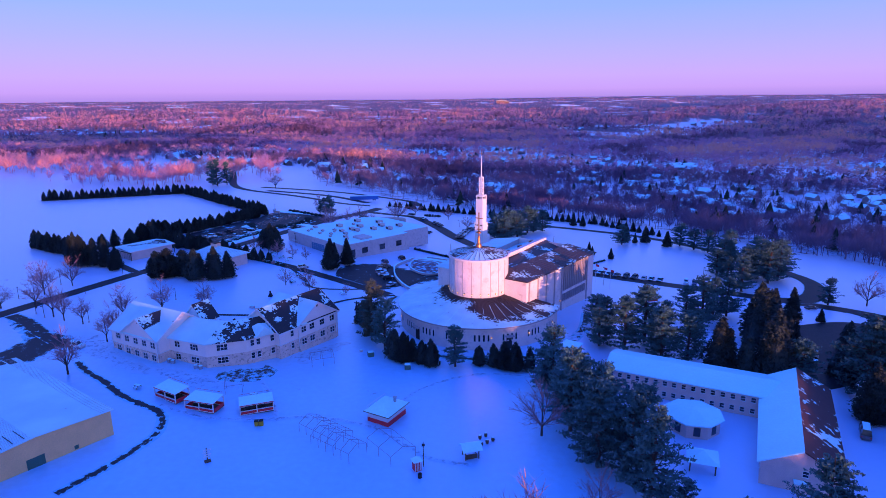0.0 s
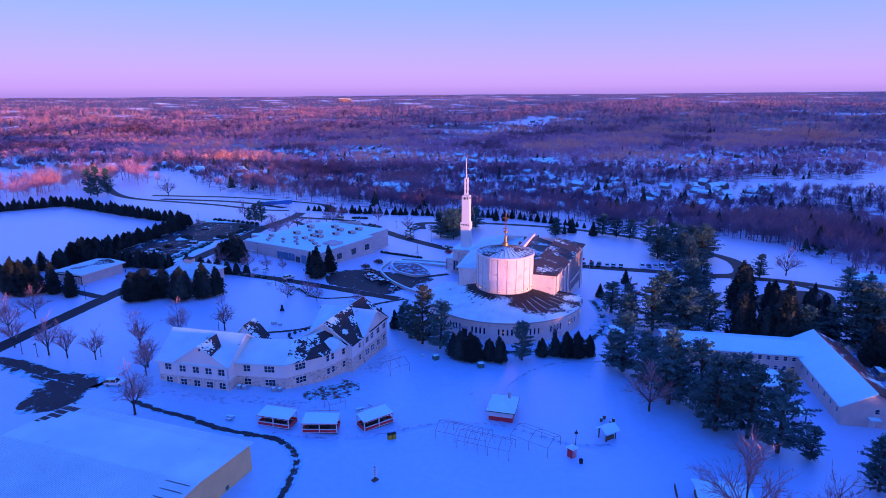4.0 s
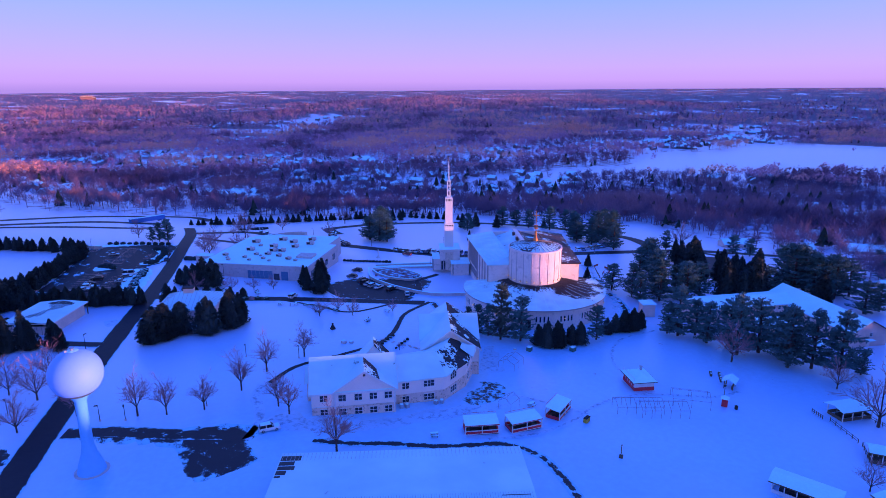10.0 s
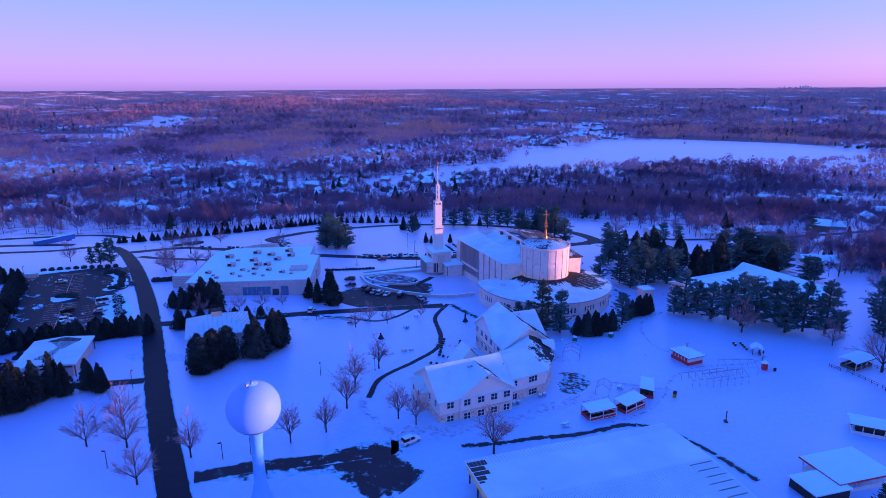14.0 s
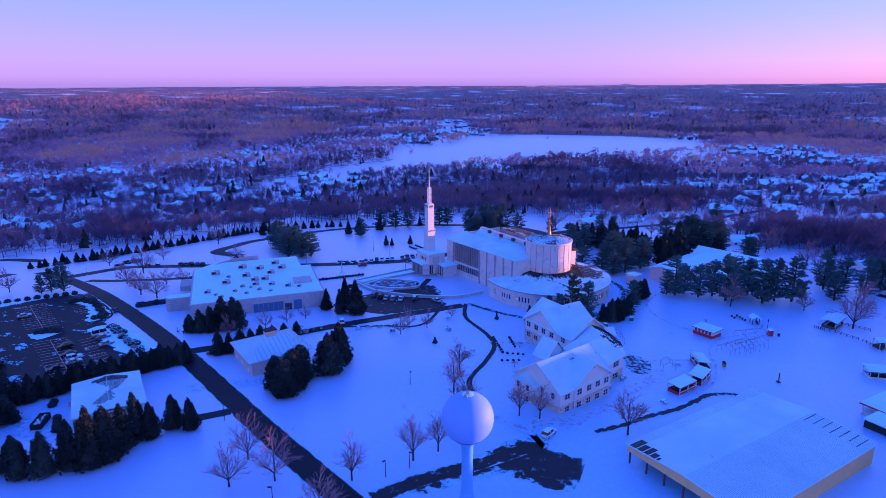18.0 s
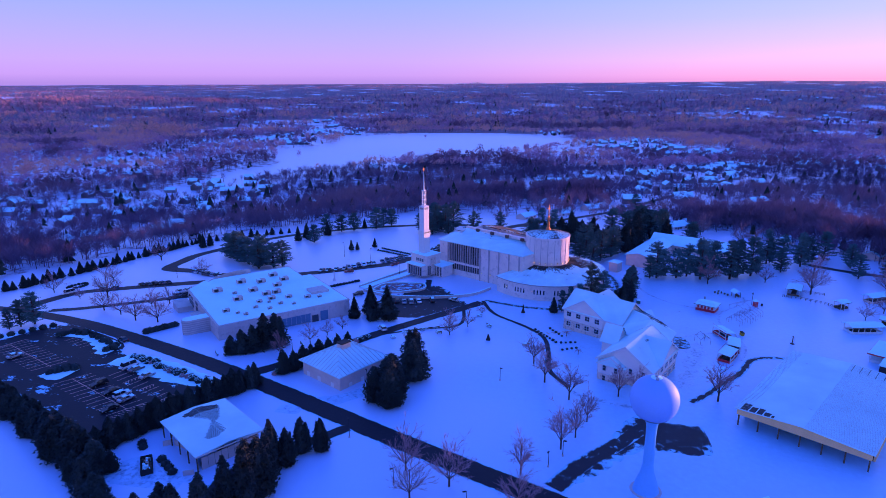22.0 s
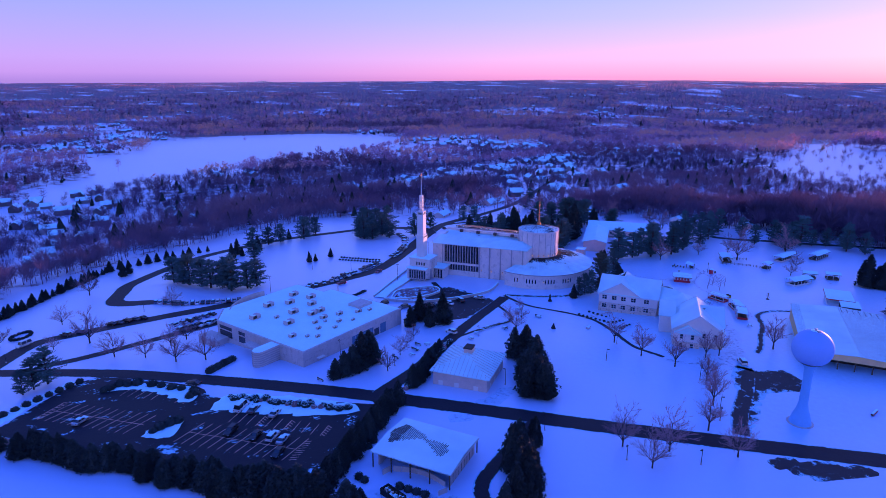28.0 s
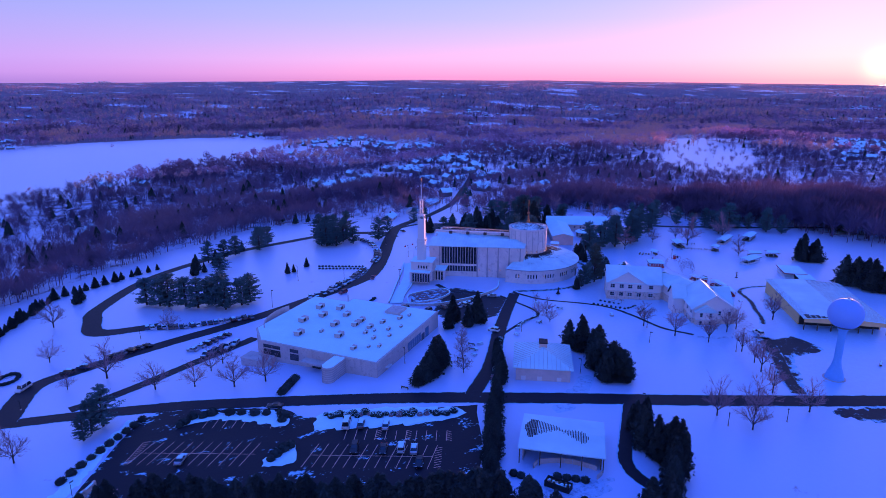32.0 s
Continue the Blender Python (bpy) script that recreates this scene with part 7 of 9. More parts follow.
part("parapet", MB().prism([(-0.15, -0.15), (LW + 0.15, -0.15), (LW + 0.15, LD - 15.9), (LW - 3.9, LD - 15.9), (LW - 3.9, LD + 0.15), (7.9, LD + 0.15), (-0.15, LD - 7.9)], LH, LH + 0.35), M_CONC, lib)
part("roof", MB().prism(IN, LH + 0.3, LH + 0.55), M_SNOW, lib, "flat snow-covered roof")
# strip windows on the front, entrance tower, side windows
part("strip_window", MB().box(22, 33, -0.12, -0.02, 0.9, 4.2), M_BLUEGLASS, lib, "blue-grey strip of glazing")
for k in range(7):
    part("mullion", MB().box(22 + 1.8 * k - 0.04, 22.04 + 1.8 * k, -0.16, -0.1, 0.9, 4.2), M_STEEL, lib)
part("door", MB().box(33.5, 36.0, -0.14, -0.03, -0.8, 3.2), M_GLASS, lib, "dark glass door")
part("strip_window", MB().box(36.8, 39.8, -0.12, -0.02, 0.4, 4.2), M_BLUEGLASS, lib)
BAY = [(1.0, 11.6), (-7.0, 11.6)] + [(-7.0 - 2.0 * math.sin(a), 13.6 - 2.0 * math.cos(a)) for a in np.linspace(0.2, 2.9, 9)] + [(-7.0, 15.6), (1.0, 15.6)]
stair = part("entrance_bay", MB().prism(BAY, -2.2, LH - 0.1), M_CONC, lib, "rounded banded entrance bay")
for z in np.arange(-0.8, LH - 0.6, 0.75):
    part("band", MB().prism([(x * 1.0 - (0.06 if x < -7 else 0), y + (0.06 if y > 13.6 else -0.06)) for x, y in BAY], z, z + 0.36), M_RIB, stair)
part("bay_roof", MB().prism([(x + 0.25 if x < -6.9 else x, y) for x, y in BAY], LH - 0.08, LH + 0.12), M_SNOW, stair)
part("entrance_glass", MB().box(-0.3, -0.02, 19.5, 24.5, -1.6, 3.0), M_GLASS, lib, "dark entrance doors")
part("entrance_canopy", MB().box(-3.5, 0, 19, 27, 3.0, 3.6), M_CONC, lib)
for a, b in ((30, 33.5), (37.5, 44.5)):
    part("side_window", MB().box(-0.12, -0.02, a, b, 1.5, 3.8), M_GLASS, lib)
    part("side_window", MB().box(-0.12, -0.02, a, b, 4.3, 5.5), M_GLASS, lib)
part("corner_terrace", MB().box(-5.5, 0, 40, 50, -2.2, 1.5).box(-5.6, 0, 39.8, 50.2, 1.5, 1.75), M_CONC, lib)
for y in (3, 10, 20, 30):
    part("east_window", MB().box(LW + 0.02, LW + 0.12, y, y + 3.2, 1.3, 3.9), M_GLASS, lib)
for k in range(14):
    a0, a1 = radians(58 + 6 * k), radians(64 + 6 * k)
    p0, p1 = (20 + 14 * math.cos(a0), LD - 11 + 13 * math.sin(a0)), (20 + 14 * math.cos(a1), LD - 11 + 13 * math.sin(a1))
    part("curved_screen", MB().obox(p0, p1, 0.4, LH - 6, LH + 2.2 - 0.12 * k), M_CONC, lib)
part("roof_block", MB().box(LW - 10, LW - 3, 12, 18, LH + 0.3, LH + 1.5, 0.1), M_CONC, lib)
for i, (x, y, s) in enumerate([(6, 12, 1.2), (11, 5, 0.8), (16, 10, 0.9), (20, 6, 0.8), (25, 9, 0.9), (13, 22, 1.7), (9, 36, 1.8), (14, 30, 0.9), (20, 42, 1.8), (21, 29, 1.7), (27, 38, 1.7), (24, 22, 1.6), (31, 30, 1.6), (28, 22, 1.6), (34, 44, 1.7), (36, 36, 1.7), (30, 14, 1.2), (36, 10, 1.2), (40, 8, 0.8), (24, 16, 1.3), (19, 15, 1.0), (29, 6, 0.7), (9, 8, 0.7), (22, 13, 0.6)]):
    u = thing("rooftop_unit", 0, 0, 0, 0, "grey boxy ventilation unit on the library roof", "ventilation unit", "rooftop units")
    u.matrix_basis = lib.matrix_basis @ pose(x, y, LH + 0.53, 0, 0, 0)
    part("casing", MB().box(-s, s, -s * 0.6, s * 0.6, 0.15, 0.25 + s * 0.75, 0.08), M_UNIT, u)
    part("louvre", MB().box(-s * 0.8, s * 0.1, -s * 0.6 - 0.03, -s * 0.6 + 0.01, 0.35, 0.1 + s * 0.7), M_DARK, u)
    part("curb", MB().box(-s * 0.9, s * 0.9, -s * 0.5, s * 0.5, 0, 0.18), M_DARK, u)
    part("fan_guard", MB().lathe([(s * 0.4, 0.25 + s * 0.75), (s * 0.38, 0.4 + s * 0.75), (0.0, 0.42 + s * 0.75)], 10), M_STEEL, u)
    part("snow_cap", MB().box(-s * 0.95, -s * 0.1, -s * 0.55, s * 0.55, 0.25 + s * 0.75, 0.36 + s * 0.75, 0.05), M_SNOW, u)

# ---- hip-roofed house ----
house = thing("pump_house", -96.0, 249.3, -1.9, 58.7, "buff square house with hipped snowy metal roof", "house")
part("wall", MB().box(-8.4, 8.4, -8.8, 8.8, -0.8, 5.6), M_BRICK, house, "buff block wall")
e, hz = 9.4, 9.3
corners = [(-9.3, -9.7, 5.5), (9.3, -9.7, 5.5), (9.3, 9.7, 5.5), (-9.3, 9.7, 5.5)]
ra, rb = (0, -2.5, hz), (0, 2.5, hz)
for pts in ([corners[0], corners[1], ra], [corners[1], corners[2], rb, ra], [corners[2], corners[3], rb], [corners[3], corners[0], ra, rb]):
    part("roof", MB().slab(pts, 0.25), M_ROOFSNOW, house, "snowy standing-seam roof")
for k in range(1, 14):
    x = -9.3 + 18.6 * k / 14
    for g in (-1, 1):
        t = min(1, (9.3 - abs(x)) / 9.3)
        part("roof_seam", MB().tube((x, g * 9.7, 5.55), (x, g * (9.7 - 7.2 * t), 5.55 + 3.75 * t), 0.06, 0.06, 4), M_STEEL, house)
    y = -9.7 + 19.4 * k / 14
    for g in (-1, 1):
        t = min(1, (9.7 - abs(y)) / 7.2)
        part("roof_seam", MB().tube((g * 9.3, y, 5.55), (g * 9.3 * (1 - t), y, 5.55 + 3.75 * t), 0.06, 0.06, 4), M_STEEL, house)
part("chimney", MB().box(-1.2, 1.2, -1.6, 1.6, 8.3, 10.4, 0.05), M_BRICK, house)
part("chimney_cap", MB().box(-1.4, 1.4, -1.8, 1.8, 10.4, 10.7, 0.05), M_DARK, house)
for x in (-5, 0.5, 5):
    part("door", MB().box(-8.46, -8.38, x - 0.6, x + 0.6, -0.4, 2.2), M_SIDING, house, "pale door")
for x in (-5, 1, 6):
    part("door", MB().box(x - 0.7, x + 0.7, 8.78, 8.86, -0.4, 2.4), M_SIDING, house)
part("ramp_wall", MB().box(-7.5, -2, 10, 10.3, -0.6, 0.9), M_CONC, house)

# ---- storage shed ----
shed = thing("storage_shed", -136.4, 269.2, -2.2, 53.5, "open-fronted buff shed with snow-covered roof", "shed")
M_SHEDROOF = masked("shed_roof_under_snow", (0.09, 0.08, 0.085), ROOF_SNOW, "none", 0.42, 0.45, 0.10, 0.8, 0.55, weight=0.0, bump=0.1)
part("wall", MB().box(9.1, 9.4, -7.2, 6.4, -0.6, 4.6), M_BRICK, shed)
part("wall", MB().box(-9.3, 9.1, -7.2, -6.9, -0.6, 4.7), M_BRICK, shed)
# shade inside the shed is put into this wall's dark colour
part("back_wall", MB().box(-9.0, 9.1, 1.0, 1.2, -0.6, 4.9), M_DARK, shed, "dark wall standing in for shade in the open bay")
for k in range(9):
    y = -7.2 + 1.55 * k
    part("wall_panel", MB().box(-9.6, -9.4, y, y + 1.5, -0.5, 4.0), M_BRICK, shed, "buff board panel")
    part("panel_post", MB().box(-9.66, -9.36, y + 1.5, y + 1.55, -0.5, 4.0), M_WOOD, shed)
part("roof", MB().slab([(-10.4, -8.2, 5.3), (10.4, -8.2, 5.3), (10.4, 0, 6.0), (-10.4, 0, 6.0)], 0.3), M_SHEDROOF, shed, "snowy roof with melted streaks")
part("roof", MB().slab([(-10.4, 0, 6.0), (10.4, 0, 6.0), (10.4, 8.2, 5.3), (-10.4, 8.2, 5.3)], 0.3), M_SHEDROOF, shed, "snowy roof with melted streaks")
part("fascia", MB().box(-10.46, -10.4, -8.2, 8.2, 4.95, 5.3).box(-10.4, 10.4, -8.26, -8.2, 4.95, 5.3), M_SIDING, shed, "pale fascia board")
zr = lambda v: 6.02 - 0.7 * abs(v) / 8.2
for k in range(40):
    f = 0.06 + 0.75 * k / 39
    x = 10.4 - 20.8 * f
    b0 = np.interp(f, (0.06, 0.12, 0.2, 0.3, 0.44, 0.5, 0.58, 0.68, 0.76, 0.81), (0.46, 0.26, 0.36, 0.44, 0.54, 0.505, 0.44, 0.34, 0.27, 0.36)) + 0.02 * math.sin(k * 2.3)
    b1 = np.interp(f, (0.06, 0.12, 0.2, 0.3, 0.44, 0.5, 0.58, 0.68, 0.76, 0.81), (0.62, 0.82, 0.80, 0.74, 0.66, 0.56, 0.58, 0.58, 0.57, 0.44)) + 0.02 * math.sin(k * 3.1)
    wd = 0.34 if f < 0.2 else 0.2
    for a_, b_ in ((8.2 - 16.4 * b1, min(-0.05, 8.2 - 16.4 * b0)), (max(0.05, 8.2 - 16.4 * b1), 8.2 - 16.4 * b0)):
        if b_ - a_ > 0.1:
            part("bare_roof_rib", MB().add([(x, a_, zr(a_)), (x + wd, a_, zr(a_)), (x + wd, b_, zr(b_)), (x, b_, zr(b_)), (x, a_, zr(a_) - 0.03), (x + wd, a_, zr(a_) - 0.03), (x + wd, b_, zr(b_) - 0.03), (x, b_, zr(b_) - 0.03)],
                                           [(0, 1, 2, 3), (0, 4, 5, 1), (2, 6, 7, 3), (1, 5, 6, 2), (3, 7, 4, 0)]), M_SHINGLE, shed, "dark strip where the snow has slid off")
for x, y in ((-10, -7.8), (-10, 7.8), (10, -7.8), (10, 7.8), (5, 7.8), (0, 7.8), (-5, 7.8)):
    part("post", MB().box(x - 0.12, x + 0.12, y - 0.12, y + 0.12, -0.6, 5.0), M_WOOD, shed)
for k in range(7):
    a0, a1 = -8.6 + 1.95 * k, -8.6 + 1.95 * k + 1.85
    bow = lambda v: 7.2 - 1.6 * math.sin(math.pi * (v + 8.6) / 13.6)
    part("yard_wall", MB().obox((a0, bow(a0)), (a1, bow(a1)), 0.22, -0.4, 2.3), M_BRICK, shed, "curved buff yard wall panel")
part("yard_wall", MB().obox((-9.8, 8.6), (-8.6, 10.6), 0.22, -0.4, 2.2), M_BRICK, shed)
part("yard_wall", MB().obox((5.6, 7.4), (6.4, 9.4), 0.22, -0.4, 2.2), M_BRICK, shed)
dump = thing("skip_container", -148.6, 278.4, gz(-148.6, 278.4) - 0.02, 35, "open dark steel skip full of snowy rubbish", "skip")
part("body", MB().box(-3, 3, -1.2, -1.1, 0, 1.5).box(-3, 3, 1.1, 1.2, 0, 1.5).box(-3, -2.9, -1.1, 1.1, 0, 1.5).box(2.9, 3, -1.1, 1.1, 0, 1.5).box(-2.9, 2.9, -1.1, 1.1, 0.1, 0.2), M_DARK, dump)
rs = random.Random(12)
for k in range(40):
    x, y = rs.uniform(-2.6, 2.5), rs.uniform(-0.85, 0.85)
    w_, h_ = rs.uniform(0.12, 0.34), rs.uniform(0.95, 1.35)
    part("rubbish", MB().box(x - w_, x + w_, y - w_ * 0.8, y + w_ * 0.8, 0.2, h_, 0.05), rs.choice((M_SNOW, M_WOOD, M_BRICK)), dump)
for k in range(7):
    part("rib", MB().box(-2.8 + 0.9 * k, -2.7 + 0.9 * k, -1.28, -1.2, 0, 1.4).box(-2.8 + 0.9 * k, -2.7 + 0.9 * k, 1.2, 1.28, 0, 1.4), M_DARK, dump)

# ---- convent ----
conv = thing("convent", 70.5, 125.2, -4.7, -27.2, "long two-storey buff convent under a snowy roof", "building")
part("wall", MB().box(-34, 4, 0, 12.0, -0.6, 5.6), M_BRICK, conv, "buff wall with a row of windows")
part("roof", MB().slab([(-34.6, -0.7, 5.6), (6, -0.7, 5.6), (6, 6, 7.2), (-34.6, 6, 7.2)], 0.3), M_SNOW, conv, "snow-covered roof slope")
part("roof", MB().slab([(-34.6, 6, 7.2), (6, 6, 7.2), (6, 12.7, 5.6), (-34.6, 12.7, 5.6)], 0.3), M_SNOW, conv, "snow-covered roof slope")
part("gable", MB().add([(-34, 0, 5.6), (-34, 12, 5.6), (-34, 6, 7.0), (-33.7, 0, 5.6), (-33.7, 12, 5.6), (-33.7, 6, 7.0)], [(0, 2, 1), (3, 4, 5)]), M_BRICK, conv)
WC = window_meshes(0.9, 1.1, 0, 1)
for z in (0.9, 3.6):
    along(conv, WC, (-34, 0), (2, 0), z, [(k + 0.5) / 17 for k in range(17)])
    along(conv, WC, (4, 12), (-34, 12), z, [(k + 0.5) / 17 for k in range(17)])
cw = thing("convent_wing", 64.4, 98.5, -4.7, -27.2, "convent wing with gabled roof, one slope rust-red and half bare", "building")
part("wall", MB().box(-6.3, 7.0, 0, 38, -0.6, 5.2), M_BRICK, cw)
part("gable", MB().add([(-6.3, 0, 5.2), (7, 0, 5.2), (0.35, 0, 8.6), (-6.3, 0.3, 5.2), (7, 0.3, 5.2), (0.35, 0.3, 8.6)], [(0, 1, 2), (3, 5, 4)]), M_BRICK, cw, "buff gable")
part("gable", MB().add([(-6.3, 38, 5.2), (7, 38, 5.2), (0.35, 38, 8.6), (-6.3, 37.7, 5.2), (7, 37.7, 5.2), (0.35, 37.7, 8.6)], [(0, 2, 1), (3, 4, 5)]), M_BRICK, cw)
part("roof", MB().slab([(-7.0, -0.7, 4.9), (0.35, -0.7, 8.8), (0.35, 38.7, 8.8), (-7.0, 38.7, 4.9)], 0.3), M_SNOW, cw, "snow-covered slope")
M_RUSTSNOW = masked("rust_shingle_with_snow", (0.12, 0.055, 0.052), ROOF_SNOW, "none", 0.84, 0.87, 0.13, 0.85, 0.55, weight=0.0, bump=0.2)
part("roof", MB().slab([(0.35, -0.7, 8.8), (7.7, -0.7, 4.9), (7.7, 38.7, 4.9), (0.35, 38.7, 8.8)], 0.3), M_RUSTSNOW, cw, "rust-red shingle slope with snow patches")
along(cw, WC, (-6.3, 0), (7, 0), 3.4, (0.55,))
along(cw, WC, (-6.3, 38), (-6.3, 0), 2.4, [(k + 0.5) / 10 for k in range(10)])
part("porch_roof", MB().box(-0.8, 1.6, -1.6, 0, 2.4, 2.6, 0.04), M_SNOW, cw)
part("door", MB().box(-0.3, 1.0, -0.08, 0.02, -0.4, 2.1), M_SIDING, cw)
# octagonal room and garden shelter in the court
oc = thing("octagonal_room", 54.4, 121.8, -4.7, 10, "eight-sided buff room with snowy roof", "pavilion")
part("wall", MB().lathe([(5.6, -0.6), (5.6, 3.4)], 8), M_BRICK, oc)
part("roof", MB().lathe([(6.4, 3.2), (6.4, 3.5), (0.01, 4.9)], 8), M_SNOW, oc, "snow-covered eight-sided roof")
for k in range(8):
    a = radians(22.5 + 45 * k)
    rr = 5.6 * math.cos(radians(22.5))
    part("pane", MB().box(-0.7, 0.7, 0, 0.08, 0.6, 2.6), M_GLASS, oc, m=pose(rr * math.cos(a), rr * math.sin(a), 0, 0, 0, math.degrees(a) - 90))
gs = thing("garden_shelter", 50.3, 106.7, -4.7, -20, "small open shelter with a snowy hipped roof", "shelter")
part("roof", MB().add([(-3, -3, 2.3), (3, -3, 2.3), (3, 3, 2.3), (-3, 3, 2.3), (0, 0, 3.7)], [(0, 1, 4), (1, 2, 4), (2, 3, 4), (3, 0, 4), (3, 2, 1, 0)]), M_SNOW, gs)
for x in (-2.3, 2.3):
    for y in (-2.3, 2.3):
        part("post", MB().box(x - 0.12, x + 0.12, y - 0.12, y + 0.12, 0, 2.3), M_WOOD, gs)
small = thing("stair_house", 34.7, 157.5, -4.8, -35, "small square buff stair house", "outbuilding")
part("wall", MB().box(-2.2, 2.2, -2.2, 2.2, -0.5, 4.6), M_BRICK, small)
part("roof", MB().box(-2.5, 2.5, -2.5, 2.5, 4.6, 4.95, 0.06), M_SNOW, small)

# ---- water tower ----
wtower = thing("water_tower", -138.6, 168.7, -1.0, 0, "white ball-shaped water tower on a flared stem, blue shade in its colour", "water tower")
part("stem", MB().lathe([(2.75, -0.2), (2.7, 0.3), (2.2, 2.2), (1.5, 4.2), (1.12, 6.2), (1.05, 13.3), (1.15, 15.8), (1.9, 17.4)], 28), M_STEM, wtower, "white flared stem with blue shade in its colour", smooth=True)
part("ball", MB().lathe([(0.01 + 4.85 * math.sin(math.pi * k / 24), 21.6 - 4.85 * math.cos(math.pi * k / 24)) for k in range(25)], 40), M_TANK, wtower, "white spherical tank with blue shade in its colour", smooth=True)
part("ball_skirt", MB().lathe([(4.89 * math.sin(math.pi * k / 24), 21.6 - 4.89 * math.cos(math.pi * k / 24)) for k in range(2, 7)], 40), material("dark_tank_underside", (0.10, 0.13, 0.17), 0.6, 1, 0.3), wtower, "dark band on the underside of the ball", smooth=True)
part("foundation", MB().lathe([(3.3, -0.5), (3.3, 0.15), (2.6, 0.2)], 28), M_CONC, wtower)
part("snow_cap", MB().lathe([(0.01 + 4.88 * math.sin(math.pi * (1 - k / 80)), 21.6 - 4.88 * math.cos(math.pi * (1 - k / 80))) for k in range(7)][::-1], 40), M_SNOW, wtower, "thin snow on top of the ball", smooth=True)
part("vent", MB().lathe([(0.3, 26.4), (0.3, 26.8), (0.45, 26.85), (0.0, 27.0)], 10), M_STEEL, wtower)
part("hatch", MB().box(-1.3, -0.8, -0.3, 0.3, 26.2, 26.7), M_STEEL, wtower)

# ---- vehicles ----
def car_meshes(kind):
    L, W, H, nose = {"saloon": (4.6, 1.8, 1.45, 0.85), "suv": (4.7, 1.9, 1.75, 1.0), "van": (5.8, 2.0, 2.3, 1.1)}[kind]
    l, w = L / 2, W / 2
    body = MB()
    prof = [(-l, 0.35), (-l + 0.05, nose - 0.05), (-l * 0.75, nose + 0.05), (l * 0.45, nose + 0.03), (l * 0.93, nose - 0.15), (l, 0.62), (l - 0.05, 0.32)]
    n = len(prof)
    v = [(x, -w * (0.97 if z < 0.5 else 1.0), z) for x, z in prof] + [(x, w * (0.97 if z < 0.5 else 1.0), z) for x, z in prof]
    body.add(v, [tuple(range(n)), tuple(range(2 * n - 1, n - 1, -1))] + [(i, n + i, n + (i + 1) % n, (i + 1) % n) for i in range(n)])
    b0, b1 = (-l * 0.72 if kind == "saloon" else -l * 0.93), (l * 0.42 if kind != "van" else l * 0.62)
    t0, t1 = (-l * 0.42 if kind == "saloon" else -l * 0.8), (l * 0.12 if kind != "van" else l * 0.45)
    cab = MB().add([(b0, -w * 0.94, nose), (b1, -w * 0.94, nose), (b1, w * 0.94, nose), (b0, w * 0.94, nose), (t0, -w * 0.72, H - 0.06), (t1, -w * 0.72, H - 0.06), (t1, w * 0.72, H - 0.06), (t0, w * 0.72, H - 0.06)],
                   [(0, 1, 5, 4), (1, 2, 6, 5), (2, 3, 7, 6), (3, 0, 4, 7), (4, 5, 6, 7)])
    roof = MB().box(t0 - 0.08, t1 + 0.05, -w * 0.76, w * 0.76, H - 0.08, H, 0.05)
    for x in (b1 - 0.25, (b0 + b1) / 2 - 0.1):
        for s in (-1, 1):
            roof.box(x - 0.06, x + 0.04, s * w * 0.84 - 0.09, s * w * 0.84 + 0.09, nose, H - 0.05)
    wheel = MB()
    wheel.tube((0, -0.11, 0), (0, 0.11, 0), 0.33, 0.33, 12)
    hub = MB().tube((0, -0.12, 0), (0, 0.12, 0), 0.19, 0.19, 8)
    lamp = MB().box(l * 0.93, l * 0.985, -w * 0.92, -w * 0.55, 0.6, 0.74)
    lamp2 = MB().box(l * 0.93, l * 0.985, w * 0.55, w * 0.92, 0.6, 0.74)
    tail = MB().box(-l - 0.005, -l + 0.06, -w * 0.95, -w * 0.65, 0.7, 0.9)
    tail2 = MB().box(-l - 0.005, -l + 0.06, w * 0.65, w * 0.95, 0.7, 0.9)
    snow = MB().box(t0 - 0.02, t1, -w * 0.72, w * 0.72, H, H + 0.09, 0.06)
    snow2 = MB().box(l * 0.5, l * 0.9, -w * 0.85, w * 0.85, nose - 0.06, nose + 0.02, 0.03)
    return dict(body=body, cab=cab, roof=roof, wheel=wheel.mesh("wheel", M_BLACK), hub=hub.mesh("rim", M_STEEL), lamps=(lamp.mesh("headlight", M_FRAME), lamp2.mesh("headlight", M_FRAME)),
                tails=(tail.mesh("tail_lamp", M_RED), tail2.mesh("tail_lamp", M_RED)), snow=snow.mesh("roof_snow", M_SNOW), snow2=snow2.mesh("bonnet_snow", M_SNOW), l=l, w=w,
                glass=cab.mesh("cabin_glass", M_GLASS))


CARS = {k: car_meshes(k) for k in ("saloon", "suv", "van")}
CAR_BODY = {}
COLOURS = ("black", "silver", "white", "blue", "red", "grey")


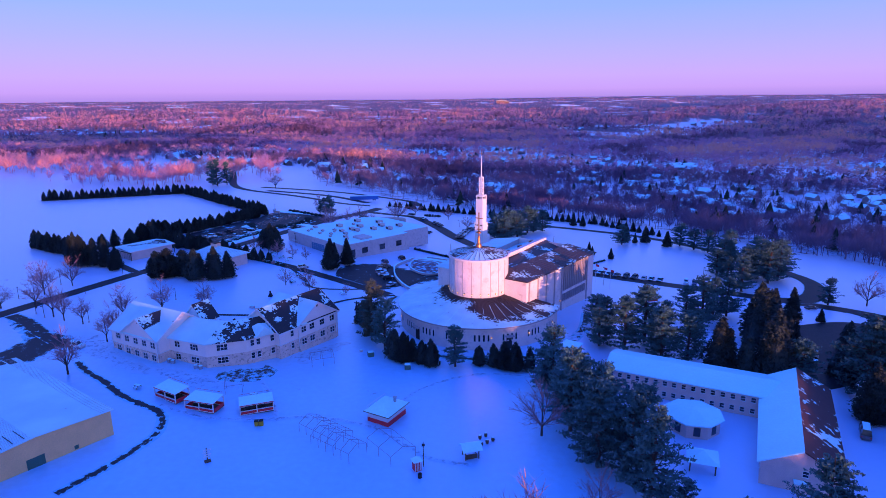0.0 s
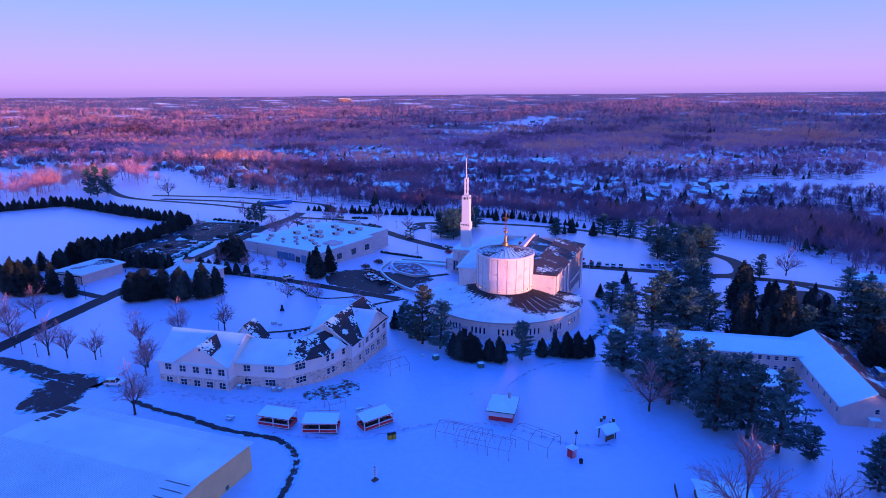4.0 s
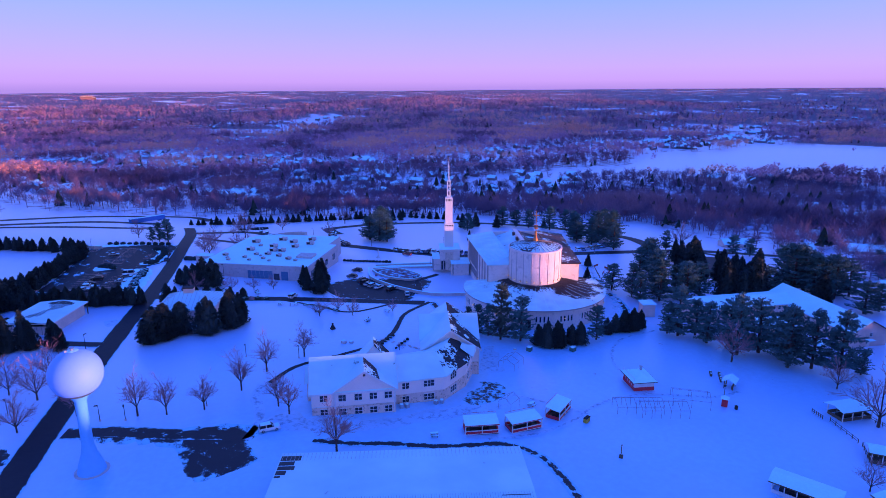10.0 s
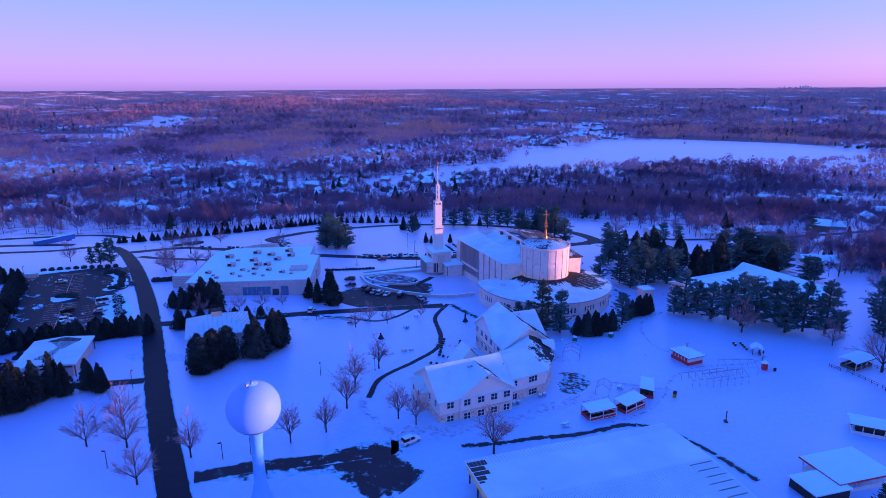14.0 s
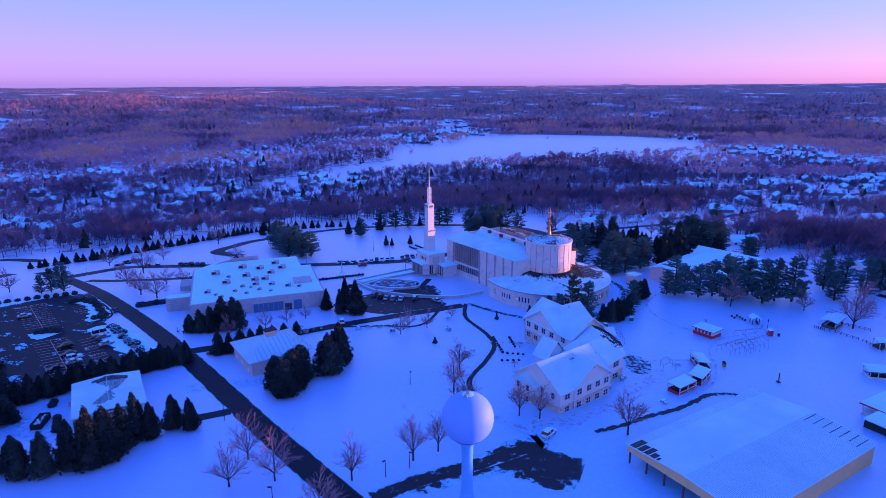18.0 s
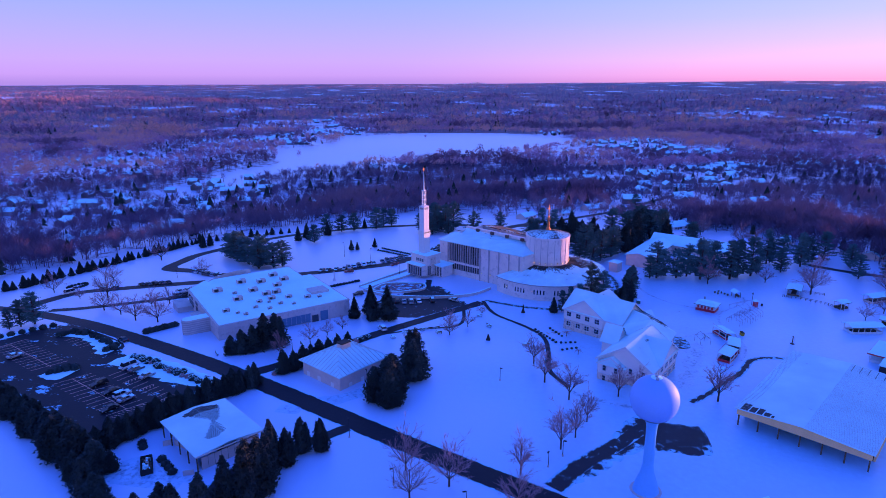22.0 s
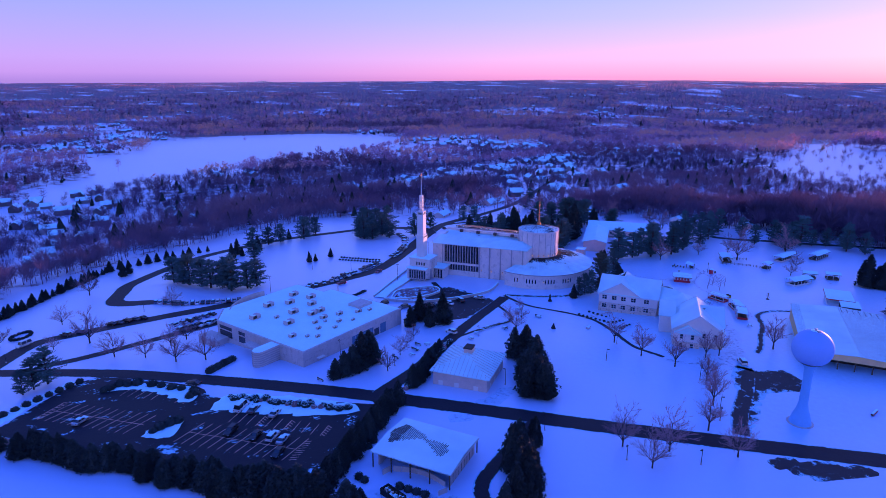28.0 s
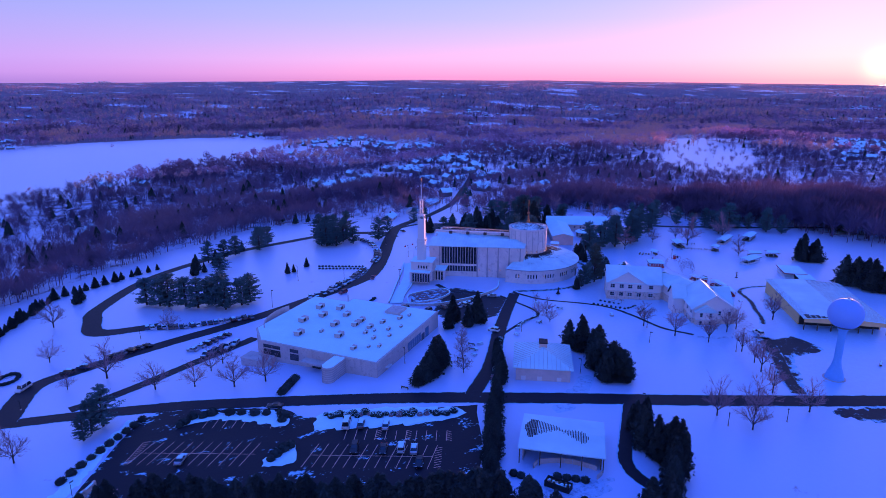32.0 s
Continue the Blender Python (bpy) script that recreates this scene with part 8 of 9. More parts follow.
def car(x, y, yaw, kind="saloon", colour=None, snowy=None, group="parked cars", lit=False):
    colour = random.choice((0, 0, 5, 5, 1, 3, 2)) if colour is None else colour
    snowy = random.random() < 0.45 if snowy is None else snowy
    c = CARS[kind]
    key = (kind, colour)
    if key not in CAR_BODY:
        CAR_BODY[key] = (c["body"].mesh("body", CAR_PAINTS[colour]), c["roof"].mesh("roof", CAR_PAINTS[colour]))
    ob = thing("car" if kind != "van" else "van", x, y, gz(x, y) + 0.08, yaw, f"{COLOURS[colour]} {kind} parked on cleared asphalt" + (" with snow on its roof" if snowy else ""), "car", group)
    part("body", CAR_BODY[key][0], None, ob)
    part("roof", CAR_BODY[key][1], None, ob)
    part("cabin_glass", c["glass"], None, ob)
    for sx in (-0.62, 0.64):
        for sy in (-1, 1):
            wh = part("wheel", c["wheel"], None, ob, m=pose(c["l"] * sx, sy * (c["w"] - 0.1), 0.33))
            part("rim", c["hub"], None, wh)
    for k in (0, 1):
        part("headlight", c["lamps"][k], None, ob)
        t = part("tail_lamp", c["tails"][k], None, ob)
        if lit:
            t.data = t.data.copy()
            t.data.materials[0] = M_TAIL
    if snowy:
        part("roof_snow", c["snow"], None, ob)
        part("bonnet_snow", c["snow2"], None, ob)
    return ob


def car_row(p, q, n, yaw, group, skip=0.0, jitter=0.25):
    for i in range(n):
        if random.random() < skip:
            continue
        x, y = lerp(p, q, i / max(1, n - 1))
        car(x + random.uniform(-jitter, jitter), y + random.uniform(-jitter, jitter), yaw + random.uniform(-4, 4), random.choice(("saloon", "saloon", "suv")), group=group)


car_row((21.6, 370), (13.9, 356.3), 7, 5, "cars on the loop")
car_row((13.2, 354.8), (8.4, 329), 12, 8, "cars on the loop")
car_row((-1.9, 369.6), (-6.2, 380.5), 5, 62, "cars beside the drive")
car_row((-12.6, 389.6), (-14.6, 394.5), 2, 62, "cars beside the drive")
car(-22.4, 406.5, 150, "van", 2, False, "cars beside the drive")
car_row((-27.5, 348.8), (-21.7, 338), 5, 150, "cars by the library")
car_row((-18.7, 353.1), (-8.5, 340.6), 6, 60, "cars by the library")
ARC = [(128.0, 245.6), (114.0, 243.2), (97.2, 244.5), (80.5, 248.5), (70.5, 252.5), (61.3, 258)]
for a, b in zip(ARC, ARC[1:]):
    n = max(2, int(math.hypot(b[0] - a[0], b[1] - a[1]) / 2.9))
    car_row(a, lerp(a, b, 1 - 1 / n), n, math.degrees(math.atan2(b[1] - a[1], b[0] - a[0])) + 70, "cars along the curved drive", 0.05)
ROWC = [(52.5, 265.2), (42.5, 272.4), (32.6, 282), (25.1, 290.2), (21.9, 297.4), (21, 304)]
for a, b in zip(ROWC, ROWC[1:]):
    n = max(2, int(math.hypot(b[0] - a[0], b[1] - a[1]) / 2.7))
    car_row(a, lerp(a, b, 1 - 1 / n), n, math.degrees(math.atan2(b[1] - a[1], b[0] - a[0])) + 75, "cars opposite the chapel", 0.05)
car(33.6, 266.5, 150, "saloon", 4, False, "cars opposite the chapel", True)
car(18.7, 285.6, 120, "suv", 4, False, "cars opposite the chapel", True)
for x, y, yaw, k, c in ((-25.5, 253.6, 15, "suv", 5), (-26.6, 250.1, 15, "suv", 0), (-26.8, 247.2, 15, "saloon", 1), (-26.3, 244.4, 18, "suv", 1), (-25.2, 241.4, 20, "saloon", 2), (-22.8, 236.3, 20, "suv", 0), (-20.9, 227.5, 60, "saloon", 1)):
    car(x, y, yaw, k, c, group="cars on the forecourt")
car(-19.6, 268.8, 120, "suv", 0, False, "cars on the forecourt")
car(-26.5, 261.2, 118, "suv", 5, False, "cars on the forecourt")
car(-59.5, 247.6, 38, "suv", 2, True, "cars on the forecourt")
car(-83.5, 332.5, 66, "saloon", 0, False, "cars on the drive")
for x, y, k, c in ((-100.8, 358.2, "saloon", 1), (-114.4, 317.3, "suv", 0), (-117.9, 310.7, "saloon", 0), (-119.2, 306.3, "suv", 2), (-121.2, 303.6, "saloon", 1), (-126.8, 304.4, "saloon", 0)):
    car(x, y, -24.5 + (180 if c == 0 else 0), k, c, c in (1, 2), "cars in the car park")
for x, y, k, c in ((-102.2, 316.0, "van", 2), (-104.2, 312.6, "saloon", 5), (-107.6, 306.6, "saloon", 1)):
    car(x, y, -24.5, k, c, True, "cars in the car park")
car_row((101.5, 158.5), (108.5, 170), 4, -35, "cars behind the convent", 0.1)
car_row((122, 166), (136, 183.5), 4, 40, "cars behind the convent", 0.3)
car(135, 213.5, 10, "saloon", 0, False, "cars behind the convent")
car(89.8, 117.7, 60, "van", 5, True, "cars behind the convent")
car(-104.2, 161.0, -15, "suv", 2, True, "cars at the turning place")

# ---- car park markings, islands and shrubs ----
U, V = Vector((-0.441, -0.898)), Vector((0.898, -0.441))
lines = MB()


def mark(p, q, w=0.17, lift=0.085):
    p, q = Vector(p), Vector(q)
    if (q - p).length > 6.5:
        mark(p, (p + q) / 2, w, lift)
        mark((p + q) / 2, q, w, lift)
        return
    d = (Vector(q) - Vector(p)).normalized()
    n = Vector((-d.y, d.x)) * w / 2
    c = [Vector(p) + n, Vector(p) - n, Vector(q) - n, Vector(q) + n]
    lines.add([(v.x, v.y, gz(v.x, v.y) + lift) for v in c], [(0, 1, 2, 3)])


O = Vector((-92.6, 367.5))
for i in range(30):
    if 12 <= i <= 16:
        continue
    p = O + U * 2.58 * i
    mark(p - V * 5.0 - U * 1.0, p)
    mark(p, p + V * 5.0 + U * 1.0)
mark(O, O + U * 2.58 * 11.5)
mark(O + U * 2.58 * 17, O + U * 2.58 * 29)
for k in range(9):
    mark(O - U * 2.0 + V * (-4.5 + k), O - U * 0.4 + V * (-3.8 + k))
    mark(O + U * 2.58 * 29.2 + V * (-4.5 + k), O + U * 2.58 * 29.9 + V * (-3.8 + k))
for g in (-4.9, 4.6):
    mark(O - U * 0.4 + V * (g + 0.9), O - U * 2.0 + V * g)
mark(O - U * 2.0 + V * -4.9, O - U * 2.0 + V * 4.6)
for k in range(9):
    p = Vector((-103.6, 377.4)) + U * 0.75 * k
    mark(p, p - V * (6.2 - 0.35 * k))
for i in range(9):
    p = Vector((-86.5, 352.5)) + U * 2.7 * i
    if i not in (5, 6):
        mark(p, p - V * -4.6)
for i in range(14):
    p = Vector((-104.5, 316.5)) + U * 2.7 * i
    if i < 11:
        mark(p, p - V * 4.8)
    if i in (3, 6, 10):
        for k in range(5):
            mark(p - V * k, p - V * (k + 0.7) + U * 1.4)
for i in range(7):
    p = Vector((-124, 349)) + U * 2.7 * i
    mark(p + V * 0.6, p + V * 5.0)
tagged(new("car_park_lines", lines.mesh("car_park_lines", M_LINE)), "worn pinkish paint lines on the car park", "road marking", kind="structure")


def island(pts, label, h=0.2):
    """Snow heaped on a kerbed island: a sheet with a rim down to the asphalt."""
    ob = flat_sheet("snow_island", pts, label, h, M_SNOW, "traffic island", 1.0, "thing")
    bm = bmesh.new()
    bm.from_mesh(ob.data)
    rim = [e for e in bm.edges if e.is_boundary]
    for v in bm.verts:
        inner = not v.is_boundary
        n1 = noise.noise((v.co.x * 0.35, v.co.y * 0.35, 2))
        if inner:
            v.co.z += 0.08 + 0.12 * n1
        else:
            v.co.x += 0.7 * noise.noise((v.co.x * 0.6, v.co.y * 0.6, 5))
            v.co.y += 0.7 * noise.noise((v.co.x * 0.6, v.co.y * 0.6, 8))
    new_rim = bmesh.ops.extrude_edge_only(bm, edges=rim)["geom"]
    for g in new_rim:
        if isinstance(g, bmesh.types.BMVert):
            g.co.z -= h + 0.05
    bmesh.ops.recalc_face_normals(bm, faces=bm.faces)
    bm.to_mesh(ob.data)
    bm.free()
    ob["kind"] = "structure"
    return ob


island([(-84.4, 362.5), (-77.2, 354.2), (-83.3, 335.0), (-88.0, 328.4), (-96.8, 331.6), (-90.5, 339.5), (-83.8, 350.2)], "snow-covered traffic island with clipped shrubs")
island([(-101.6, 325.2), (-92.3, 319.6), (-106.0, 284.3), (-112.6, 287.7), (-106.1, 313.6)], "snow-covered planting bed beside the car park")
island([(-111.0, 341.9), (-103.0, 333.5), (-105.7, 329.6), (-114.9, 332.6)], "small snow-covered island in the car park")
island([(-130.5, 338), (-126, 334), (-128.5, 329), (-133, 331)], "snowy end island by the spruce row")
island([(-108.5, 383.5), (-72, 368.6), (-70, 371), (-79, 376), (-106, 388)], "snow verge with clipped shrubs beside the car park")


def shrub_meshes(seed, mat, snow=0.0):
    rng = np.random.default_rng(seed)
    tris = []
    for k in range(120):
        a, e = rng.random() * 2 * np.pi, rng.random() ** 0.8
        r = math.sqrt(max(0, 1 - e * e)) * rng.uniform(0.82, 1.0)
        tris.append(leaf_fan(rng, (r * math.cos(a), r * math.sin(a), 0.10 + e * 0.95), 0.13, 6, 0.9))
    orb = lambda i, j: np.array([math.cos(i * 0.785) * math.cos(j * 0.4), math.sin(i * 0.785) * math.cos(j * 0.4), 0.15 + math.sin(j * 0.4)]) * 0.86
    for i in range(8):
        for j in range(-1, 4):
            tris.append(np.array([orb(i, j), orb(i + 1, j), orb(i, j + 1)]))
            tris.append(np.array([orb(i + 1, j), orb(i + 1, j + 1), orb(i, j + 1)]))
    crown = tri_mesh("foliage", np.concatenate(tris), mat)
    sn = []
    for k in range(int(26 * snow)):
        a, e = rng.random() * 2 * np.pi, rng.uniform(0.55, 1.0)
        r = math.sqrt(max(0, 1 - e * e)) * 1.02
        sn.append(leaf_fan(rng, (r * math.cos(a), r * math.sin(a), 0.2 + e), 0.17, 4, 0.35))
    stem = MB().tube((0, 0, 0), (0, 0, 0.7), 0.06, 0.03, 5).mesh("stem", M_BARK)
    return crown, stem, tri_mesh("snow_dusting", np.concatenate(sn), M_SNOW) if sn else None


SHRUBS = [shrub_meshes(70 + i, M_SPRUCE) for i in range(2)]
SNOWSHRUBS = [shrub_meshes(80 + i, M_SPRUCE, 1.0) for i in range(3)]
RUSTSHRUBS = [shrub_meshes(90, M_TWIG, 0.7)]


def shrub(kind, x, y, s, label, group):
    c, st, sn = random.choice(kind)
    ob = thing("shrub", x, y, gz(x, y) + 0.1, random.uniform(0, 360), label, "shrub", group)
    m = Matrix.Diagonal((s, s, s * random.uniform(0.8, 1.05), 1))
    part("stem", st, None, ob, m=m)
    part("foliage", c, None, ob, m=m)
    if sn:
        tagged(part("snow_dusting", sn, None, ob, m=m), kind="stuff")


for x, y in ((-81.3, 356.8), (-79.4, 354.6), (-79.8, 349.5), (-81.8, 344.8), (-83.2, 341.8), (-85.1, 338.3), (-86.7, 335.3), (-92.5, 331.9), (-88.2, 331.6), (-90.4, 331.0), (-80.2, 352.0), (-108.5, 336), (-107, 334), (-110, 337.5), (-106, 332.2), (-82.4, 358.2)):
    shrub(SHRUBS, x, y, random.uniform(1.3, 1.9), "rounded dark clipped shrub in snow", "island shrubs")
for k in range(10):
    x, y = lerp((-74.0, 367.9), (-98.0, 384.6), k / 9)
    shrub(SHRUBS, x, y, random.uniform(1.25, 1.5), "round clipped shrub in a row on the verge", "verge shrubs")
for i in range(40):
    f = i / 39
    x, y = lerp((-95.2, 319.5), (-109.3, 286.2), f)
    shrub(SNOWSHRUBS if random.random() < 0.7 else RUSTSHRUBS, x + random.uniform(-1.4, 1.0), y + random.uniform(-0.6, 0.6), random.uniform(0.8, 1.5), "snow-dusted shrub in the planting bed", "planting bed shrubs")
for i in range(18):
    x, y = lerp((-101.5, 270.0), (-69.5, 250.2), i / 17)
    shrub(SNOWSHRUBS if i % 3 else RUSTSHRUBS, x + random.uniform(-0.6, 0.6), y + random.uniform(-0.6, 0.6), random.uniform(0.9, 1.4), "snow-dusted shrub beside the branch drive", "drive shrubs")
for i in range(9):
    x, y = lerp((-75.5, 329.2), (-67, 323.6), i / 8)
    shrub(SHRUBS, x, y, 1.6, "tall dark hedge plant by the library steps", "library hedge")
for i in range(15):
    x, y = lerp((-14.3, 290.0), (1.8, 275.4), i / 14)
    shrub(SHRUBS, x, y, 0.9, "low dark hedge plant", "chapel hedge")
for i in range(14):
    for a, b in (((71.3, 285.2), (54.4, 264.4)), ((76.7, 284.1), (59.4, 264.1))):
        x, y = lerp(a, b, i / 13)
        shrub(SNOWSHRUBS, x, y, 0.75, "low snow-capped shrub in the garden rows", "garden rows")
for i in range(16):
    a = 2 * math.pi * i / 16
    shrub(SHRUBS, -8 + 5.0 * math.cos(a), 414 + 3.2 * math.sin(a), 0.9, "dark shrub in a round bed", "round bed")
for x, y in ((-145.6, 276.6), (-146.9, 274.9), (-148.2, 273.2), (-149.5, 271.5), (-140.2, 285.4), (-141.6, 284.2), (-126.2, 281.0), (-128.5, 282.5)):
    shrub(SHRUBS, x, y, 1.2, "dark clipped shrub beside the shed", "shed shrubs")
for i in range(12):
    x, y = lerp((-13.0, 262.5), (-3.5, 244.5), i / 11)
    shrub(SHRUBS, x + random.uniform(-0.5, 0.5), y + random.uniform(-0.5, 0.5), 0.8, "low dark shrub in the raised bed", "raised bed")
for i in range(8):
    x, y = lerp((-16, 258), (-8.5, 243.5), i / 7)
    shrub(RUSTSHRUBS, x + random.uniform(-0.8, 0.8), y + random.uniform(-0.8, 0.8), 0.7, "bare brown shrub in the raised bed", "raised bed")


# ---- low entrance wall at the corner of the car park ----
gate_wall = thing("entrance_wall", -106.8, 381.0, gz(-106.8, 381.0), -61, "angled low stone entrance wall capped with snow", "wall")
for a_, b_ in (((-5.2, 1.2), (-2.4, -0.4)), ((-2.4, -0.4), (2.4, -0.4)), ((2.4, -0.4), (5.2, 1.2))):
    part("panel", MB().obox(a_, b_, 0.4, -0.3, 1.35), M_TANSTONE, gate_wall)
    part("coping", MB().obox(a_, b_, 0.55, 1.35, 1.5), M_CONC, gate_wall)
    part("snow_cap", MB().obox(a_, b_, 0.5, 1.5, 1.64), M_SNOW, gate_wall, "ridge of snow")
for a_ in ((-5.2, 1.2), (-2.4, -0.4), (2.4, -0.4), (5.2, 1.2)):
    part("pier", MB().box(a_[0] - 0.35, a_[0] + 0.35, a_[1] - 0.35, a_[1] + 0.35, -0.3, 1.75, 0.04), M_TANSTONE, gate_wall)

# ---- terraces before the chapel ----
def curved_wall(name, pts, h, w, label, mat=None):
    ob = thing(name, 0, 0, 0, 0, label, "wall")
    line = smooth_line(pts, 2.0)
    for a, b in zip(line, line[1:]):
        z = min(gz(a.x, a.y), gz(b.x, b.y))
        part("wall_stone", MB().obox((a.x, a.y), (b.x, b.y), w, z - 0.6, z + h), mat or M_CONC, ob)
        part("coping", MB().obox((a.x, a.y), (b.x, b.y), w + 0.16, z + h, z + h + 0.14), M_SNOW, ob)
    return ob


curved_wall("terrace_wall", [(-13.9, 268.2), (-20.7, 255.6), (-21.1, 245.9), (-19.1, 234.8), (-13.2, 221.6), (-2.9, 214.0)], 1.2, 0.45, "pale curved retaining wall capped with snow")
curved_wall("terrace_wall", [(-12.2, 267.3), (-2.2, 262.5), (10, 254.5), (24, 247.5)], 0.9, 0.4, "pale ramp wall capped with snow")
curved_wall("terrace_wall", [(-8, 272.0), (4, 266.0), (19, 258.5), (36, 250), (52, 243)], 0.9, 0.4, "pale ramp wall capped with snow")
curved_wall("bed_wall", [(-13.8, 265.0), (-4.0, 261.2), (-1.8, 252), (-2.3, 243.8), (-8.7, 242.8), (-14.3, 250.7), (-15, 259), (-13.8, 265.0)], 0.9, 0.4, "curved wall of a raised planting bed")
flat_sheet("raised_bed", [(-13.0, 263.5), (-4.5, 260), (-2.6, 252), (-3.0, 244.8), (-8.5, 243.8), (-13.6, 251), (-14.3, 259)], "raised bed of frozen brown plants and snow", 0.8, masked("frozen_plants", LITTER_COL, SNOW_COL, "edge", 0.78, 0.86, 0.5, 0.9, 0.55, weight=0.0, bump=0.5), "planting bed")
ribbon("ramp", [(-10, 269.6), (2, 263.5), (15, 255.8), (30, 248.5), (50, 241.5)], 5.0, "snow-covered ramp up to the chapel", 0.35, M_SNOW, 0.02, "ramp")
ribbon("path", [(-16, 226), (-10, 235), (-6, 241), (6, 243)], 3.2, "dark wet walk to the entrance", 0.07, category="path")
flat_sheet("trodden_snow", [(76, 226), (84, 225.5), (66, 203), (48, 182), (41, 172), (31, 164), (22, 163.5), (31, 171), (42, 183), (54, 199), (66, 214)], "snow trodden and rutted on the walk beside the chapel", 0.06, M_FOOTED, "ground", edge=0.9)
flat_sheet("thawed_patch", [(54.5, 199), (60, 201), (54, 190), (47, 182.5), (44, 183)], "bare wet paving of the walk beside the chapel", 0.1, M_SLUSH, "path", edge=0.6)
flat_sheet("thawed_patch", [(43.6, 180.5), (45, 177), (38, 171.5), (30, 166.5), (31, 169.5), (38, 175)], "slushy paving of the walk beside the chapel", 0.1, M_TRAMPLED, "path", edge=0.6)
ribbon("path", [(-18, 215), (-24, 196), (-22, 178), (-8, 164), (10, 159), (30, 163), (42, 178), (48, 196)], 3.4, "trodden walk round the chapel", 0.05, M_TRAMPLED, 0.3, "path")


def statue(x, y, h, mat, label):
    """A plain figure-like block on a stepped plinth, one mesh."""
    ob = new("statue", MB().box(-0.7, 0.7, -0.7, 0.7, 0, 0.5, 0.04).box(-0.45, 0.45, -0.45, 0.45, 0.5, 1.2, 0.04).lathe([(0.34, 1.2), (0.3, 1.2 + h * 0.5), (0.36, 1.2 + h * 0.72), (0.12, 1.2 + h * 0.82), (0.17, 1.2 + h * 0.93), (0.01, 1.2 + h)], 10).mesh("statue", mat))
    ob.matrix_basis = pose(x, y, gz(x, y))
    tagged(ob, label, "statue")


statue(2.9, 287.4, 3.4, M_WHITE, "white statue on a tall stepped plinth")
statue(-30.4, 198.8, 2.2, M_DARK, "dark statue on a plinth in the snow")
statue(-62.8, 209.4, 1.0, M_DARK, "small dark statue with a snowy base")
for x, y, s in ((-65.6, 196.9, 0.9), (-63.7, 195.6, 0.7), (-24.3, 163.9, 0.5)):
    ob = thing("boulder", x, y, gz(x, y), 40 * s, "dark rock capped with snow on the lawn", "rock", "rocks")
    part("stone", MB().lathe([(s, -0.1), (s * 1.05, s * 0.4), (s * 0.8, s * 0.85), (0.01, s)], 9), M_CONC, ob)
    part("snow_cap", MB().lathe([(s * 0.8, s * 0.86), (s * 0.5, s * 1.05), (0.01, s * 1.1)], 9), M_SNOW, ob)
for k in range(9):
    x, y = -54 + 1.6 * k * 0.5, 193 - 1.9 * k
    st = thing("stepping_stone", x, y, gz(x, y), 15 * k, "dark stepping stone between two snow edges", "stone", "stepping stones")
    part("stone", MB().box(-0.8, 0.8, -0.35, 0.35, 0, 0.12, 0.04), M_CONC, st)


# ---- lamp posts, flags, benches ----
def lamp_post(x, y, h=6.5, heads=1):
    ob = thing("street_lamp", x, y, gz(x, y), random.uniform(0, 360), "slim dark lamp post beside the drive", "street lamp", "lamp posts")
    part("pole", MB().tube((0, 0, 0), (0, 0, h), 0.09, 0.06, 8), M_DARK, ob)
    part("foot", MB().lathe([(0.25, -0.1), (0.25, 0.35), (0.1, 0.45)], 8), M_CONC, ob)
    for k in range(heads):
        s = 1 if k == 0 else -1
        part("head", MB().box(min(0, s * 0.8), max(0, s * 0.8), -0.16, 0.16, h - 0.05, h + 0.12, 0.03), M_DARK, ob)


for x, y, h, n in ((17.8, 318.4, 8, 1), (37.6, 280.1, 8, 1), (9.3, 372, 4, 1), (-42.4, 403.4, 3, 1), (-82, 193.5, 4, 1), (-133.9, 189.1, 4, 1), (-64.7, 238.4, 4, 1), (-129.9, 236.9, 5, 1), (-150.7, 205.5, 4, 1), (-98.8, 259, 4, 1), (-145.7, 221.9, 4, 1),
                   (-129.1, 185.8, 4, 1), (-104, 240, 5, 1), (-72, 288, 6, 1), (14, 259, 8, 2), (64, 236, 7, 1), (104, 236, 9, 1), (-107, 381, 5, 1), (-84, 271, 4, 1), (-112, 181, 4, 1), (-94, 203, 4, 1), (55, 300, 8, 1)):
    lamp_post(x, y, h, n)
for x, y in ((61.2, 238.3), (63.2, 233.2), (64.8, 229.4)):
    fp = thing("flagpole", x, y, gz(x, y), 20, "white flagpole with a hanging red flag", "flagpole", "flags")
    part("pole", MB().tube((0, 0, 0), (0, 0, 8), 0.07, 0.04, 6), M_WHITE, fp)
    part("flag", MB().add([(0.05, 0, 7.8), (0.9, 0.15, 7.5), (1.5, -0.1, 7.3), (1.4, -0.1, 6.4), (0.8, 0.15, 6.6), (0.05, 0, 6.9)], [(0, 1, 4, 5), (1, 2, 3, 4)]), M_RED, fp)


